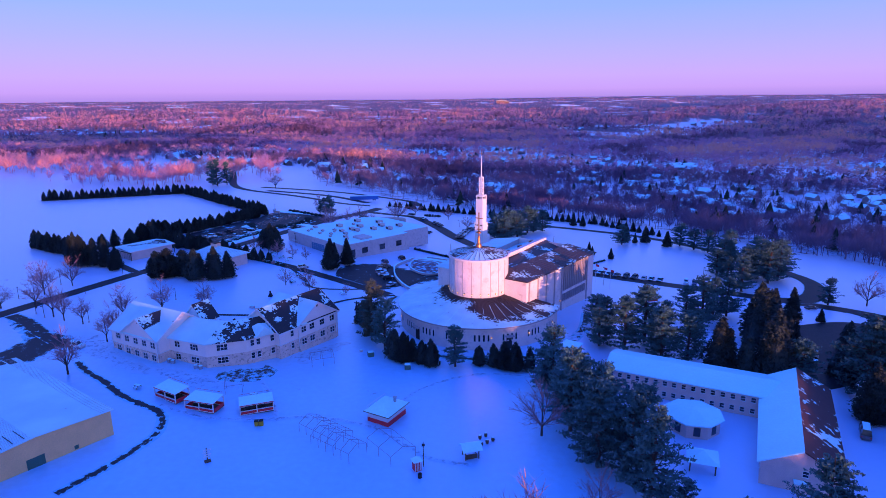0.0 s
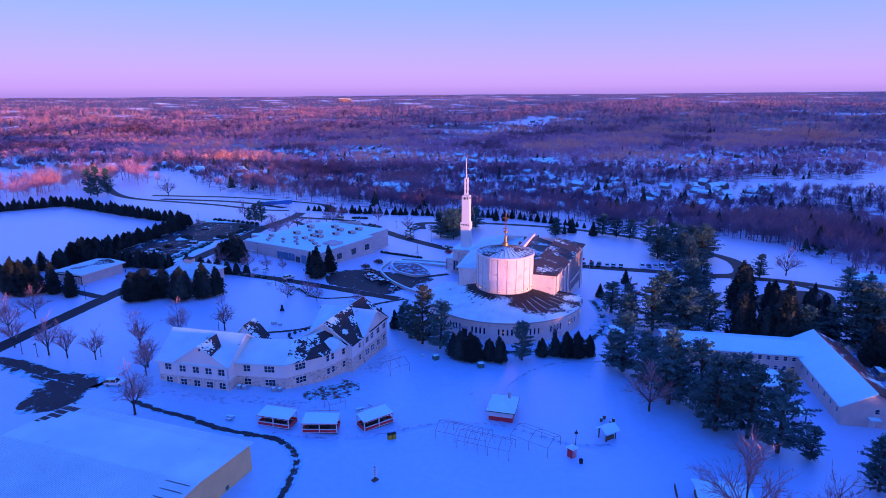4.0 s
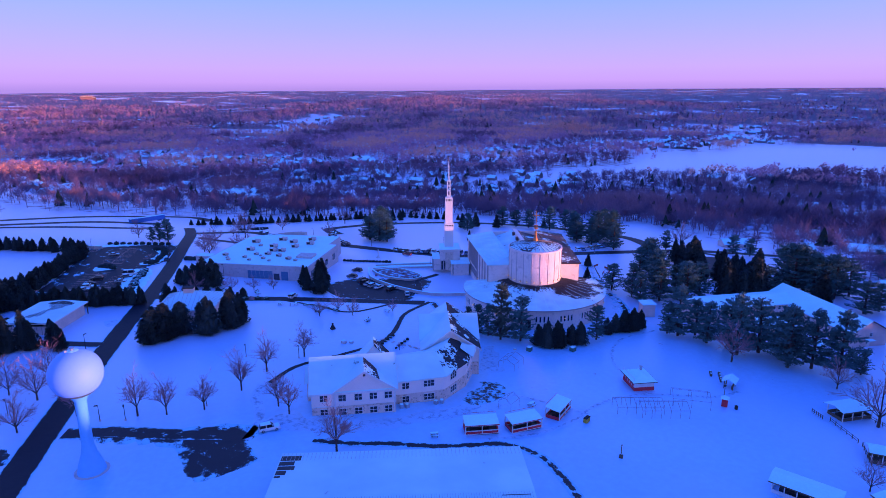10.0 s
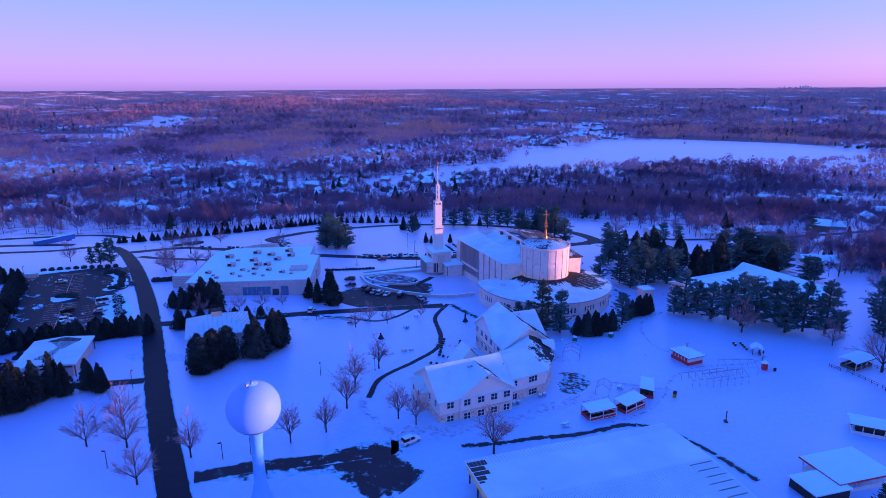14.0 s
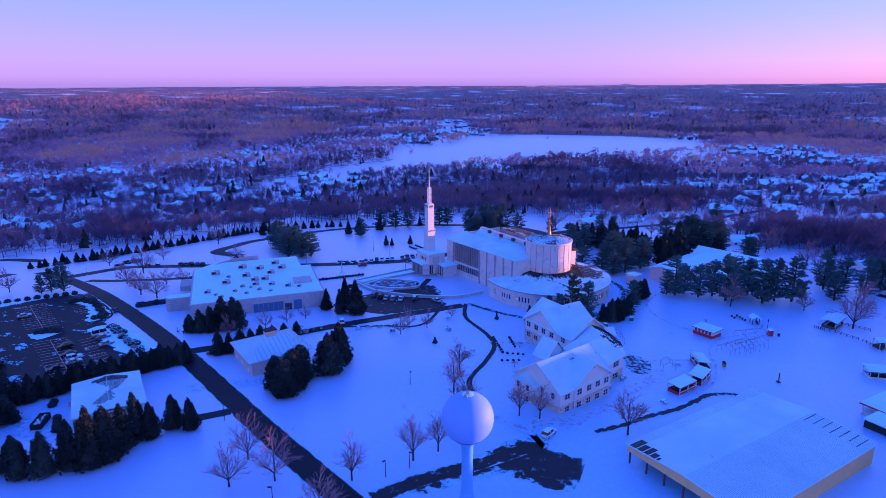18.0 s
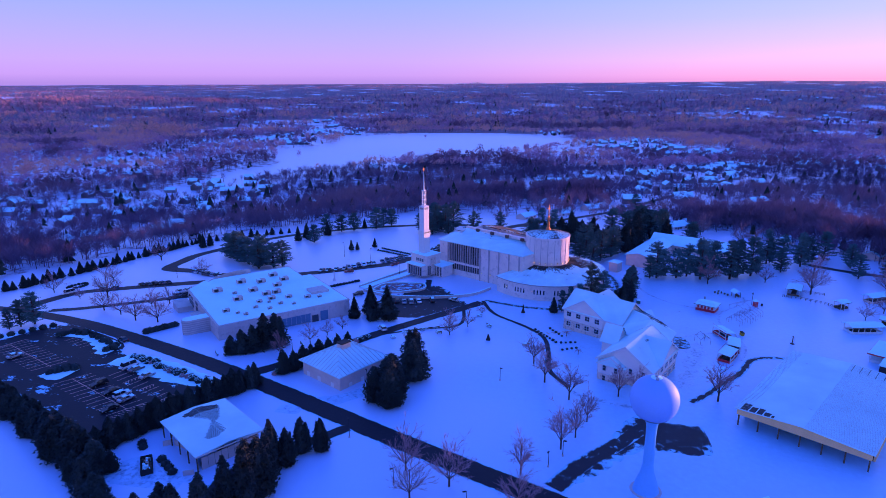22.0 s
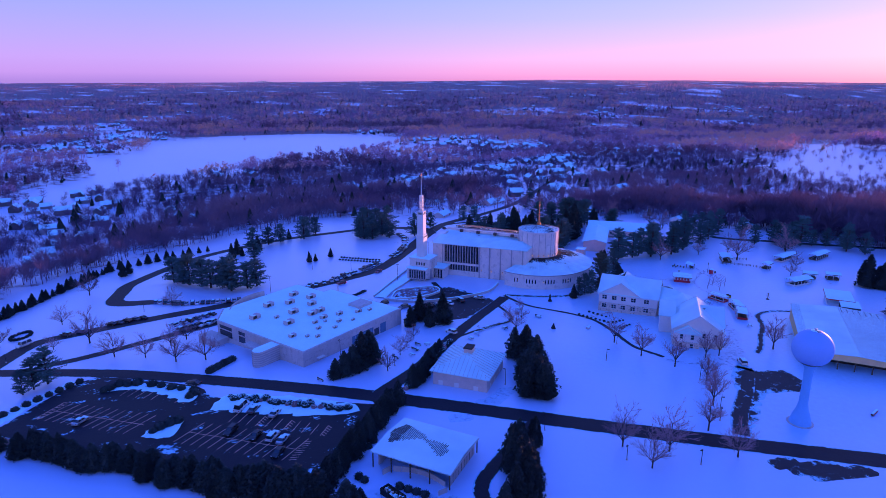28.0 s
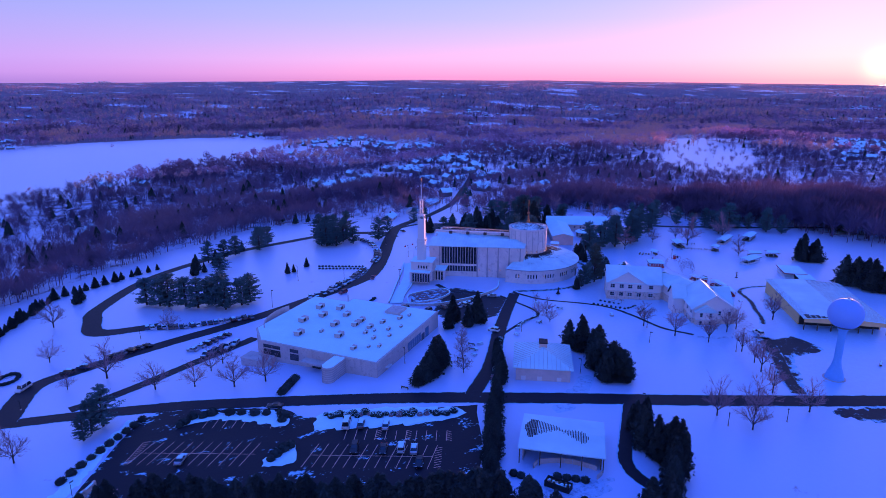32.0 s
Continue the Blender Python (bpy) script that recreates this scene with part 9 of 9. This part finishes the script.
def picnic_table(x, y, yaw):
    ob = thing("picnic_table", x, y, gz(x, y), yaw, "wooden picnic table with snow on its top", "picnic table", "picnic tables")
    part("tabletop", MB().box(-0.9, 0.9, -0.38, 0.38, 0.7, 0.76), M_WOOD, ob)
    part("snow", MB().box(-0.88, 0.88, -0.36, 0.36, 0.76, 0.88, 0.05), M_SNOW, ob)
    for s in (-1, 1):
        part("bench", MB().box(-0.9, 0.9, s * 0.75 - 0.13, s * 0.75 + 0.13, 0.42, 0.47), M_WOOD, ob)
        part("bench_snow", MB().box(-0.88, 0.88, s * 0.75 - 0.12, s * 0.75 + 0.12, 0.47, 0.56, 0.04), M_SNOW, ob)
        part("leg", MB().tube((s * 0.6, -0.75, 0), (s * 0.6, -0.2, 0.7), 0.04, 0.04, 4), M_WOOD, ob)
        part("leg", MB().tube((s * 0.6, 0.75, 0), (s * 0.6, 0.2, 0.7), 0.04, 0.04, 4), M_WOOD, ob)


for i, (x, y) in enumerate(((-66.9, 241.8), (-62.3, 238.8), (-59.3, 236.0), (-57.1, 233.1), (-52.9, 225.2), (-58.9, 227.3), (-49.4, 210.3), (-38.0, 215.2), (-73, 262), (-77, 264.5), (-81, 279), (-69, 258), (-75.5, 137.0), (-46.5, 135.0))):
    picnic_table(x, y, 30 + 40 * i)


# ---- fairground booths and pavilions on the lawn ----
def booth(x, y, yaw, L, W, label, rear=0.4):
    ob = thing("booth", x, y, gz(x, y), yaw, label, "booth", "red booths")
    l, w = L / 2, W / 2
    part("floor", MB().box(-l, l, -w, w, 0, 0.2), M_WOOD, ob)
    for s in (-1, 1):
        part("counter", MB().box(-l, l, s * w - 0.07, s * w + 0.07, 0.2, 1.0), M_RED, ob, "red counter board")
        part("counter_top", MB().box(-l - 0.1, l + 0.1, s * w - 0.16, s * w + 0.16, 1.0, 1.08), M_FRAME, ob)
        part("counter_foot", MB().box(-l, l, s * w - 0.09, s * w + 0.09, 0.2, 0.34), M_FRAME, ob)
        part("side_board", MB().box(s * l - 0.07, s * l + 0.07, -w, w, 0.2, 1.0), M_RED, ob)
        part("beam", MB().box(-l - 0.1, l + 0.1, s * w - 0.08, s * w + 0.08, 2.2, 2.36), M_FRAME, ob)
        for k in range(3):
            xx = -l + L * k / 2
            part("post", MB().box(xx - 0.1, xx + 0.1, s * w - 0.1, s * w + 0.1, 0.2, 2.4), M_FRAME, ob)
    part("roof", MB().slab([(-l - 0.15, -w - 0.15, 2.5), (l + 0.15, -w - 0.15, 2.5), (l + 0.15, w + 0.15, 2.5 + rear), (-l - 0.15, w + 0.15, 2.5 + rear)], 0.08), M_FRAME, ob)
    part("roof_trim", MB().box(-l - 0.18, l + 0.18, -w - 0.19, -w - 0.15, 2.36, 2.5), M_RED, ob)
    part("roof_snow", MB().slab([(-l - 0.12, -w - 0.12, 2.56), (l + 0.12, -w - 0.12, 2.56), (l + 0.12, w + 0.12, 2.56 + rear), (-l - 0.12, w + 0.12, 2.56 + rear)], 0.06), M_SNOW, ob, "snow lying on the roof")
    part("stall_bench", MB().box(-l * 0.7, l * 0.5, -w * 0.3, w * 0.3, 0.2, 0.95), M_DARK, ob)
    for k in range(9):
        xx = -l + L * k / 8
        part("roof_rail_post", MB().tube((xx, w + 0.05, 2.5 + rear), (xx, w + 0.05, 3.1 + rear), 0.03, 0.03, 4), M_FRAME, ob)
    part("roof_rail", MB().tube((-l, w + 0.05, 3.1 + rear), (l, w + 0.05, 3.1 + rear), 0.035, 0.035, 4), M_RED, ob)
    return ob


booth(-65.2, 133.0, -31, 7.6, 3.8, "open red and white fair booth with snowy roof")
booth(-55.9, 128.6, -17, 7.6, 3.8, "open red and white fair booth with snowy flat roof")
booth(-43.9, 128.6, 20, 7.3, 3.6, "open red and white fair booth with roof rail")
st = thing("snack_stand", -13.6, 126.9, gz(-13.6, 126.9), 60, "closed white and red snack stand with snowy hipped roof", "booth")
part("base", MB().box(-3.6, 3.6, -2.8, 2.8, -0.4, 1.1), M_RED, st, "red lower boards")
part("wall", MB().box(-3.56, 3.56, -2.76, 2.76, 1.1, 2.7), M_FRAME, st, "white upper boards")
part("roof", MB().add([(-4.2, -3.4, 2.7), (4.2, -3.4, 2.7), (4.2, 3.4, 2.7), (-4.2, 3.4, 2.7), (-1.2, 0, 4.1), (1.2, 0, 4.1)], [(0, 1, 5, 4), (1, 2, 5), (2, 3, 4, 5), (3, 0, 4), (3, 2, 1, 0)]), M_SNOW, st, "snow-covered hipped roof")
part("eave", MB().box(-4.25, 4.25, -3.45, 3.45, 2.52, 2.69), M_WOOD, st)
part("chimney", MB().lathe([(0.35, 3.3), (0.35, 4.5), (0.5, 4.55), (0.5, 4.7), (0.0, 4.8)], 10, 1.6, -1.2), M_STEEL, st)
for k in range(5):
    part("hatch", MB().box(-3.0 + 1.3 * k, -2.2 + 1.3 * k, 2.74, 2.84, 1.2, 2.2), M_RED, st)
part("roof_rail", MB().tube((-3.5, 2.9, 3.7), (3.5, 2.9, 3.7), 0.05, 0.05, 4).tube((-3.5, 2.9, 2.9), (-3.5, 2.9, 3.7), 0.05, 0.05, 4).tube((3.5, 2.9, 2.9), (3.5, 2.9, 3.7), 0.05, 0.05, 4).tube((0, 2.9, 2.9), (0, 2.9, 3.7), 0.05, 0.05, 4), M_FRAME, st)


M_TENTSTEEL = material("weathered_tent_steel", (0.30, 0.27, 0.38), 0.6, 1, 0.2)


def tent_frame(x, y, yaw, L, W, bays, label):
    ob = thing("tent_frame", x, y, gz(x, y), yaw, label, "tent frame", "tent frames")
    for k in range(bays + 1):
        xx = -L / 2 + L * k / bays
        r = MB()
        for s in (-1, 1):
            r.tube((xx, s * W / 2, 0), (xx, s * W / 2, 2.2), 0.052, 0.052, 5)
            r.tube((xx, s * W / 2, 2.2), (xx, 0, 3.4), 0.06, 0.06, 5)
        part("hoop", r, M_TENTSTEEL, ob)
    for s in (-1, 0, 1):
        part("rail", MB().tube((-L / 2, s * W / 2, 2.2 if s else 3.4), (L / 2, s * W / 2, 2.2 if s else 3.4), 0.048, 0.048, 5), M_TENTSTEEL, ob)


tent_frame(-26.0, 118.3, -38, 11.5, 5.0, 5, "bare steel tent frame standing in the snow")
tent_frame(-22.5, 113.6, -38, 11.5, 5.0, 5, "bare steel tent frame standing in the snow")
tent_frame(-11.5, 112.8, -52, 9.0, 6.0, 2, "bare steel tent frame standing in the snow")
tent_frame(-34.0, 155.5, 20, 6.0, 5.0, 2, "bare steel tent frame beside the dormitory")
tent_frame(-52.0, 137.5, 15, 4.0, 3.5, 1, "small bare steel tent frame")
hut = thing("ticket_hut", -5.9, 106.6, gz(-5.9, 106.6), 25, "tiny red and white striped ticket hut", "hut")
part("wall", MB().box(-0.7, 0.7, -0.7, 0.7, 0, 2.2), M_RED, hut)
for k in range(4):
    part("stripe", MB().box(-0.66 + 0.36 * k, -0.5 + 0.36 * k, -0.73, -0.69, 0.1, 2.1), M_FRAME, hut)
part("roof", MB().add([(-1, -1, 2.15), (1, -1, 2.15), (1, 1, 2.15), (-1, 1, 2.15), (0, 0, 3.0)], [(0, 1, 4), (1, 2, 4), (2, 3, 4), (3, 0, 4), (3, 2, 1, 0)]), M_SNOW, hut)
pt = thing("speaker_pole", -4.6, 107.6, gz(-4.6, 107.6), 0, "thin wooden pole with small loudspeakers", "pole")
part("pole", MB().tube((0, 0, 0), (0, 0, 5.5), 0.09, 0.07, 6), M_WOOD, pt)
part("speaker", MB().box(-0.3, 0.3, -0.2, 0.2, 4.6, 5.0, 0.05), M_DARK, pt)
bin_ = thing("waste_bin", -5.2, 103.9, gz(-5.2, 103.9), 0, "round dark waste bin in snow", "bin")
part("drum", MB().lathe([(0.38, 0), (0.42, 0.9), (0.36, 0.92), (0.3, 0.5)], 12), M_DARK, bin_)
yb = thing("yellow_bins", -41.4, 121.8, gz(-41.4, 121.8), 10, "pair of yellow and black waste bins", "bin")
for s in (-1, 1):
    part("bin", MB().box(s * 0.5 - 0.42, s * 0.5 + 0.42, -0.42, 0.42, 0, 1.1, 0.08), M_YELLOW, yb, "yellow bin body")
    part("lid", MB().box(s * 0.5 - 0.45, s * 0.5 + 0.45, -0.45, 0.45, 1.1, 1.3, 0.08), M_BLACK, yb, "black lid")
sg = thing("signpost", -47.4, 107.5, gz(-47.4, 107.5), 30, "wooden signpost with several small arms", "signpost")
part("post", MB().box(-0.1, 0.1, -0.1, 0.1, 0, 3.0), M_WOOD, sg)
for k in range(4):
    part("arm", MB().box(-0.8 + 0.2 * (k % 2), 0.6 + 0.2 * (k % 2), -0.14, -0.1, 1.0 + 0.5 * k, 1.25 + 0.5 * k), M_FRAME, sg)
part("foot", MB().box(-0.6, 0.6, -0.4, 0.4, 0, 0.35, 0.08), M_WOOD, sg)
for x, y, yaw in ((-21.2, 160.7, 20), (-10.3, 152.8, 0)):
    tb = thing("transformer_box", x, y, gz(x, y), yaw, "green steel transformer box with a snowy lid", "transformer")
    part("cabinet", MB().box(-0.8, 0.8, -0.7, 0.7, 0, 1.3, 0.05), M_GREEN, tb)
    part("snow_lid", MB().box(-0.8, 0.8, -0.7, 0.7, 1.3, 1.42, 0.06), M_SNOW, tb)
well = thing("shrine", 4.9, 111.0, gz(4.9, 111), 15, "small wooden shelter with snowy roof on posts", "shelter")
for sx in (-1.4, 1.4):
    for sy in (-1.1, 1.1):
        part("post", MB().box(sx - 0.1, sx + 0.1, sy - 0.1, sy + 0.1, 0, 2.3), M_WOOD, well)
part("roof", MB().slab([(-2.1, -1.8, 2.2), (2.1, -1.8, 2.2), (2.1, 0, 3.2), (-2.1, 0, 3.2)], 0.15).slab([(-2.1, 0, 3.2), (2.1, 0, 3.2), (2.1, 1.8, 2.2), (-2.1, 1.8, 2.2)], 0.15), M_SNOW, well)
part("counter", MB().box(-1.2, 1.2, -0.9, -0.7, 0, 1.0), M_WOOD, well)
for k in range(6):
    bx, by = 6 + 1.3 * k % 4, 114 + 0.9 * k
    br = thing("barrel", bx, by, gz(bx, by), 30 * k, "dark barrel half under snow", "barrel", "barrels")
    part("barrel_body", MB().lathe([(0.3, 0), (0.38, 0.45), (0.3, 0.9)], 10), M_WOOD, br)
    part("snow_cap", MB().lathe([(0.3, 0.9), (0.2, 1.0), (0.01, 1.03)], 10), M_SNOW, br)


def pavilion(x, y, yaw, L, W, label, tall=2.6, wall=0.9, mat=None):
    ob = thing("pavilion", x, y, gz(x, y), yaw, label, "pavilion", "picnic pavilions")
    l, w = L / 2, W / 2
    for s in (-1, 1):
        n = max(2, int(L / 2.2))
        for k in range(n + 1):
            xx = -l + L * k / n
            part("post", MB().box(xx - 0.09, xx + 0.09, s * w - 0.09, s * w + 0.09, 0, tall), M_FRAME, ob)
        part("rail_board", MB().box(-l, l, s * w - 0.05, s * w + 0.05, 0.1, wall), mat or M_WOOD, ob)
        part("beam", MB().box(-l - 0.2, l + 0.2, s * w - 0.1, s * w + 0.1, tall, tall + 0.2), M_WOOD, ob)
        part("end_board", MB().box(s * l - 0.05, s * l + 0.05, -w, w, 0.1, wall), mat or M_WOOD, ob)
    part("inside", MB().box(-l * 0.8, l * 0.8, -w * 0.4, w * 0.4, 0.1, 0.8), M_DARK, ob)
    part("roof", MB().slab([(-l - 0.7, -w - 0.7, tall + 0.25), (l + 0.7, -w - 0.7, tall + 0.25), (l + 0.7, 0, tall + 1.0), (-l - 0.7, 0, tall + 1.0)], 0.2), M_SNOW, ob, "snow-covered slope")
    part("roof", MB().slab([(-l - 0.7, 0, tall + 1.0), (l + 0.7, 0, tall + 1.0), (l + 0.7, w + 0.7, tall + 0.25), (-l - 0.7, w + 0.7, tall + 0.25)], 0.2), M_SNOW, ob, "snow-covered slope")
    part("fascia", MB().box(-l - 0.75, l + 0.75, -w - 0.76, -w - 0.7, tall + 0.0, tall + 0.22).box(-l - 0.75, l + 0.75, w + 0.7, w + 0.76, tall, tall + 0.22), M_WOOD, ob)


pavilion(13.6, 85.2, -25, 8.5, 4.5, "brown picnic pavilion under a snowy roof")
pavilion(-29.6, 77.6, -78, 11, 4.5, "long white-railed pavilion with snowy roof", mat=M_FRAME)
pavilion(-21.5, 65.0, 60, 5, 4, "small square pavilion with snowy roof")
pavilion(-25.5, 56.0, 60, 5, 4, "small square pavilion with snowy roof")
pavilion(9.5, 53.0, -64, 15, 4.0, "long low buff pavilion with snowy roof", mat=M_BRICK)
pavilion(9.0, 33.0, -64, 14, 4.0, "long low dark pavilion with snowy roof")
pavilion(-2.6, 73.4, -60, 4, 3, "small timber stand with a pointed snowy roof")
big = thing("red_pavilion", -57.0, 82.0, gz(-57, 82), -37, "flat-roofed red-trimmed pavilion deep in snow", "pavilion")
part("roof", MB().box(-7, 7, -5, 5, 3.0, 3.3, 0.06), M_SNOW, big)
part("trim", MB().box(-7.1, 7.1, -5.1, -5.0, 2.8, 3.15).box(-7.1, 7.1, 5.0, 5.1, 2.8, 3.15).box(-7.1, -7.0, -5.0, 5.0, 2.8, 3.15).box(7.0, 7.1, -5.0, 5.0, 2.8, 3.15), M_RED, big)
part("wall", MB().box(-6.4, 6.4, -4.4, 4.4, -0.3, 1.1), M_FRAME, big)
for sx in (-6.4, -2.1, 2.1, 6.4):
    for sy in (-4.4, 4.4):
        part("post", MB().box(sx - 0.1, sx + 0.1, sy - 0.1, sy + 0.1, 1.1, 3.0), M_FRAME, big)
an = thing("red_pavilion_annex", -66.5, 85.5, gz(-66.5, 85.5), -37, "lower annex with snowy flat roof", "pavilion")
part("roof", MB().box(-4.5, 4.5, -3.5, 3.5, 2.2, 2.5, 0.06), M_SNOW, an)
part("wall", MB().box(-4.2, 4.2, -3.2, 3.2, -0.3, 2.2), M_DARK, an)
for a, b in (((6.9, 86.9), (1.7, 79.1)), ((15.6, 81.5), (12.5, 73.6)), ((6.6, 88.5), (8.2, 91.5)), ((-6, 74), (1.0, 78))):
    fn = thing("fence", 0, 0, 0, 0, "low brown wooden rail fence in snow", "fence", "rail fences")
    n = 5
    for k in range(n + 1):
        x, y = lerp(a, b, k / n)
        part("post", MB().box(x - 0.07, x + 0.07, y - 0.07, y + 0.07, gz(x, y) - 0.2, gz(x, y) + 1.1), M_WOOD, fn)
    for z in (0.45, 0.95):
        part("rail", MB().tube((*a, gz(*a) + z), (*b, gz(*b) + z), 0.06, 0.06, 5), M_WOOD, fn)
bl = thing("bus_trailer", -62, 470, gz(-62, 470), 8, "long blue trailer on the overflow car park", "trailer")
part("body", MB().box(-11, 11, -1.4, 1.4, 0.8, 3.6, 0.08), M_BLUE, bl)
part("roof_snow", MB().box(-10.9, 10.9, -1.3, 1.3, 3.6, 3.75, 0.05), M_SNOW, bl)
for k in (-8, -6.6, 7, 8.4):
    part("wheel", MB().tube((k, -1.3, 0.5), (k, 1.3, 0.5), 0.5, 0.5, 10), M_BLACK, bl)
for i, (x, y, yaw) in enumerate(((-178, 112, -66), (-181.5, 105, -66), (-185, 98, -66))):
    gb = thing("bench", x, y, gz(x, y), yaw, "long white bench half buried in snow", "bench", "white benches")
    part("seat", MB().box(-3, 3, -0.25, 0.25, 0.4, 0.5), M_FRAME, gb)
    part("leg", MB().box(-2.6, -2.45, -0.2, 0.2, 0, 0.4).box(2.45, 2.6, -0.2, 0.2, 0, 0.4), M_WOOD, gb)


# ---- garden behind the dormitory: stepping rows of shrubs, weeping trees, benches ----
for i, (x, y) in enumerate([lerp((-49.5, 193.6), (-61.0, 186.6), f / 7) for f in range(8)] + [lerp((-61.2, 184.9), (-59.9, 180.1), f / 3) for f in range(4)] + [lerp((-67.6, 184.6), (-65.0, 180.0), f / 3) for f in range(4)] + [lerp((-47.5, 188.5), (-54.5, 184.5), f / 4) for f in range(5)]):
    shrub(SNOWSHRUBS if i % 2 else SHRUBS, x, y, random.uniform(0.45, 0.62), "low clipped shrub edging the garden walk", "garden walk shrubs")
for x, y in ((-54.2, 182.9), (-70.6, 179.7)):
    wt_ = thing("weeping_tree", x, y, gz(x, y), random.uniform(0, 360), "small bare weeping tree with snow on its top", "bare tree", "weeping trees")
    part("trunk", MB().tube((0, 0, 0), (0.1, 0, 1.5), 0.09, 0.06, 6), M_BARK, wt_)
    cr = MB()
    for k in range(26):
        a = 2 * math.pi * k / 26 + random.uniform(-0.1, 0.1)
        r1, r2 = random.uniform(0.5, 0.8), random.uniform(1.1, 1.5)
        p1 = (0.1 + r1 * math.cos(a), r1 * math.sin(a), 1.75 + random.uniform(-0.1, 0.15))
        cr.tube((0.1, 0, 1.45), p1, 0.03, 0.025, 3, False).tube(p1, (r2 * math.cos(a), r2 * math.sin(a), random.uniform(0.5, 0.9)), 0.025, 0.008, 3, False)
    part("crown", cr, M_TWIG, wt_)


def garden_bench(x, y, yaw, L=1.8):
    ob = thing("garden_bench", x, y, gz(x, y), yaw, "dark garden bench with snow on its seat", "bench", "garden benches")
    part("seat", MB().box(-L / 2, L / 2, -0.25, 0.25, 0.42, 0.48), M_WOOD, ob)
    part("backrest", MB().box(-L / 2, L / 2, 0.24, 0.29, 0.6, 0.95), M_WOOD, ob)
    part("seat_snow", MB().box(-L / 2 + 0.03, L / 2 - 0.03, -0.23, 0.22, 0.48, 0.56, 0.03), M_SNOW, ob)
    for s in (-1, 1):
        part("leg", MB().box(s * L * 0.42 - 0.05, s * L * 0.42 + 0.05, -0.22, 0.3, 0, 0.42), M_BLACK, ob)


for i, (x, y) in enumerate(((-59.6, 236.6), (-57.5, 233.4), (-56.0, 230.9), (-54.7, 228.6), (-53.3, 225.2), (-59.7, 226.9), (-48.7, 210.4), (-80.9, 275.8), (-78.0, 270.1), (-72.5, 262.9), (-68.3, 261.1), (-89.5, 294.4))):
    garden_bench(x, y, 120 if i < 6 else 40, 1.8 if i < 6 else 2.6)


# ---- walk beside the chapel: railing and red barrier netting ----
railing = thing("railing", 0, 0, 0, 0, "long dark metal railing beside the trodden walk", "railing")
RAIL = [(46.7 + (82.5 - 46.7) * k / 14, 181.6 + (224.5 - 181.6) * k / 14 + 1.2 * math.sin(k * 0.45)) for k in range(15)]
for (x0, y0), (x1, y1) in zip(RAIL, RAIL[1:]):
    for h in (0.55, 1.05):
        part("rail", MB().tube((x0, y0, gz(x0, y0) + h), (x1, y1, gz(x1, y1) + h), 0.05), M_WOOD, railing)
for x, y in RAIL:
    part("post", MB().box(x - 0.07, x + 0.07, y - 0.07, y + 0.07, gz(x, y) - 0.2, gz(x, y) + 1.12), M_WOOD, railing)
M_NETTING = material("red_barrier_netting", (0.62, 0.07, 0.05), 0.6, 2, 0.2)
for x, y, yaw, L in ((79, 220.7, 40, 3.2), (76.3, 213.1, 10, 3.6), (67.5, 202, 25, 3.0), (76.2, 207.2, 70, 2.6), (70, 200.9, 15, 2.4)):
    ob = thing("barrier", x, y, gz(x, y), yaw, "red barrier netting between two stakes in the snow", "barrier", "red barriers")
    part("netting", MB().box(-L / 2, L / 2, -0.03, 0.03, 0.25, 1.05), M_NETTING, ob, "sagging red netting")
    for g in (-1, 1):
        part("stake", MB().box(g * L / 2 - 0.05, g * L / 2 + 0.05, -0.05, 0.05, -0.2, 1.2), M_WOOD, ob)
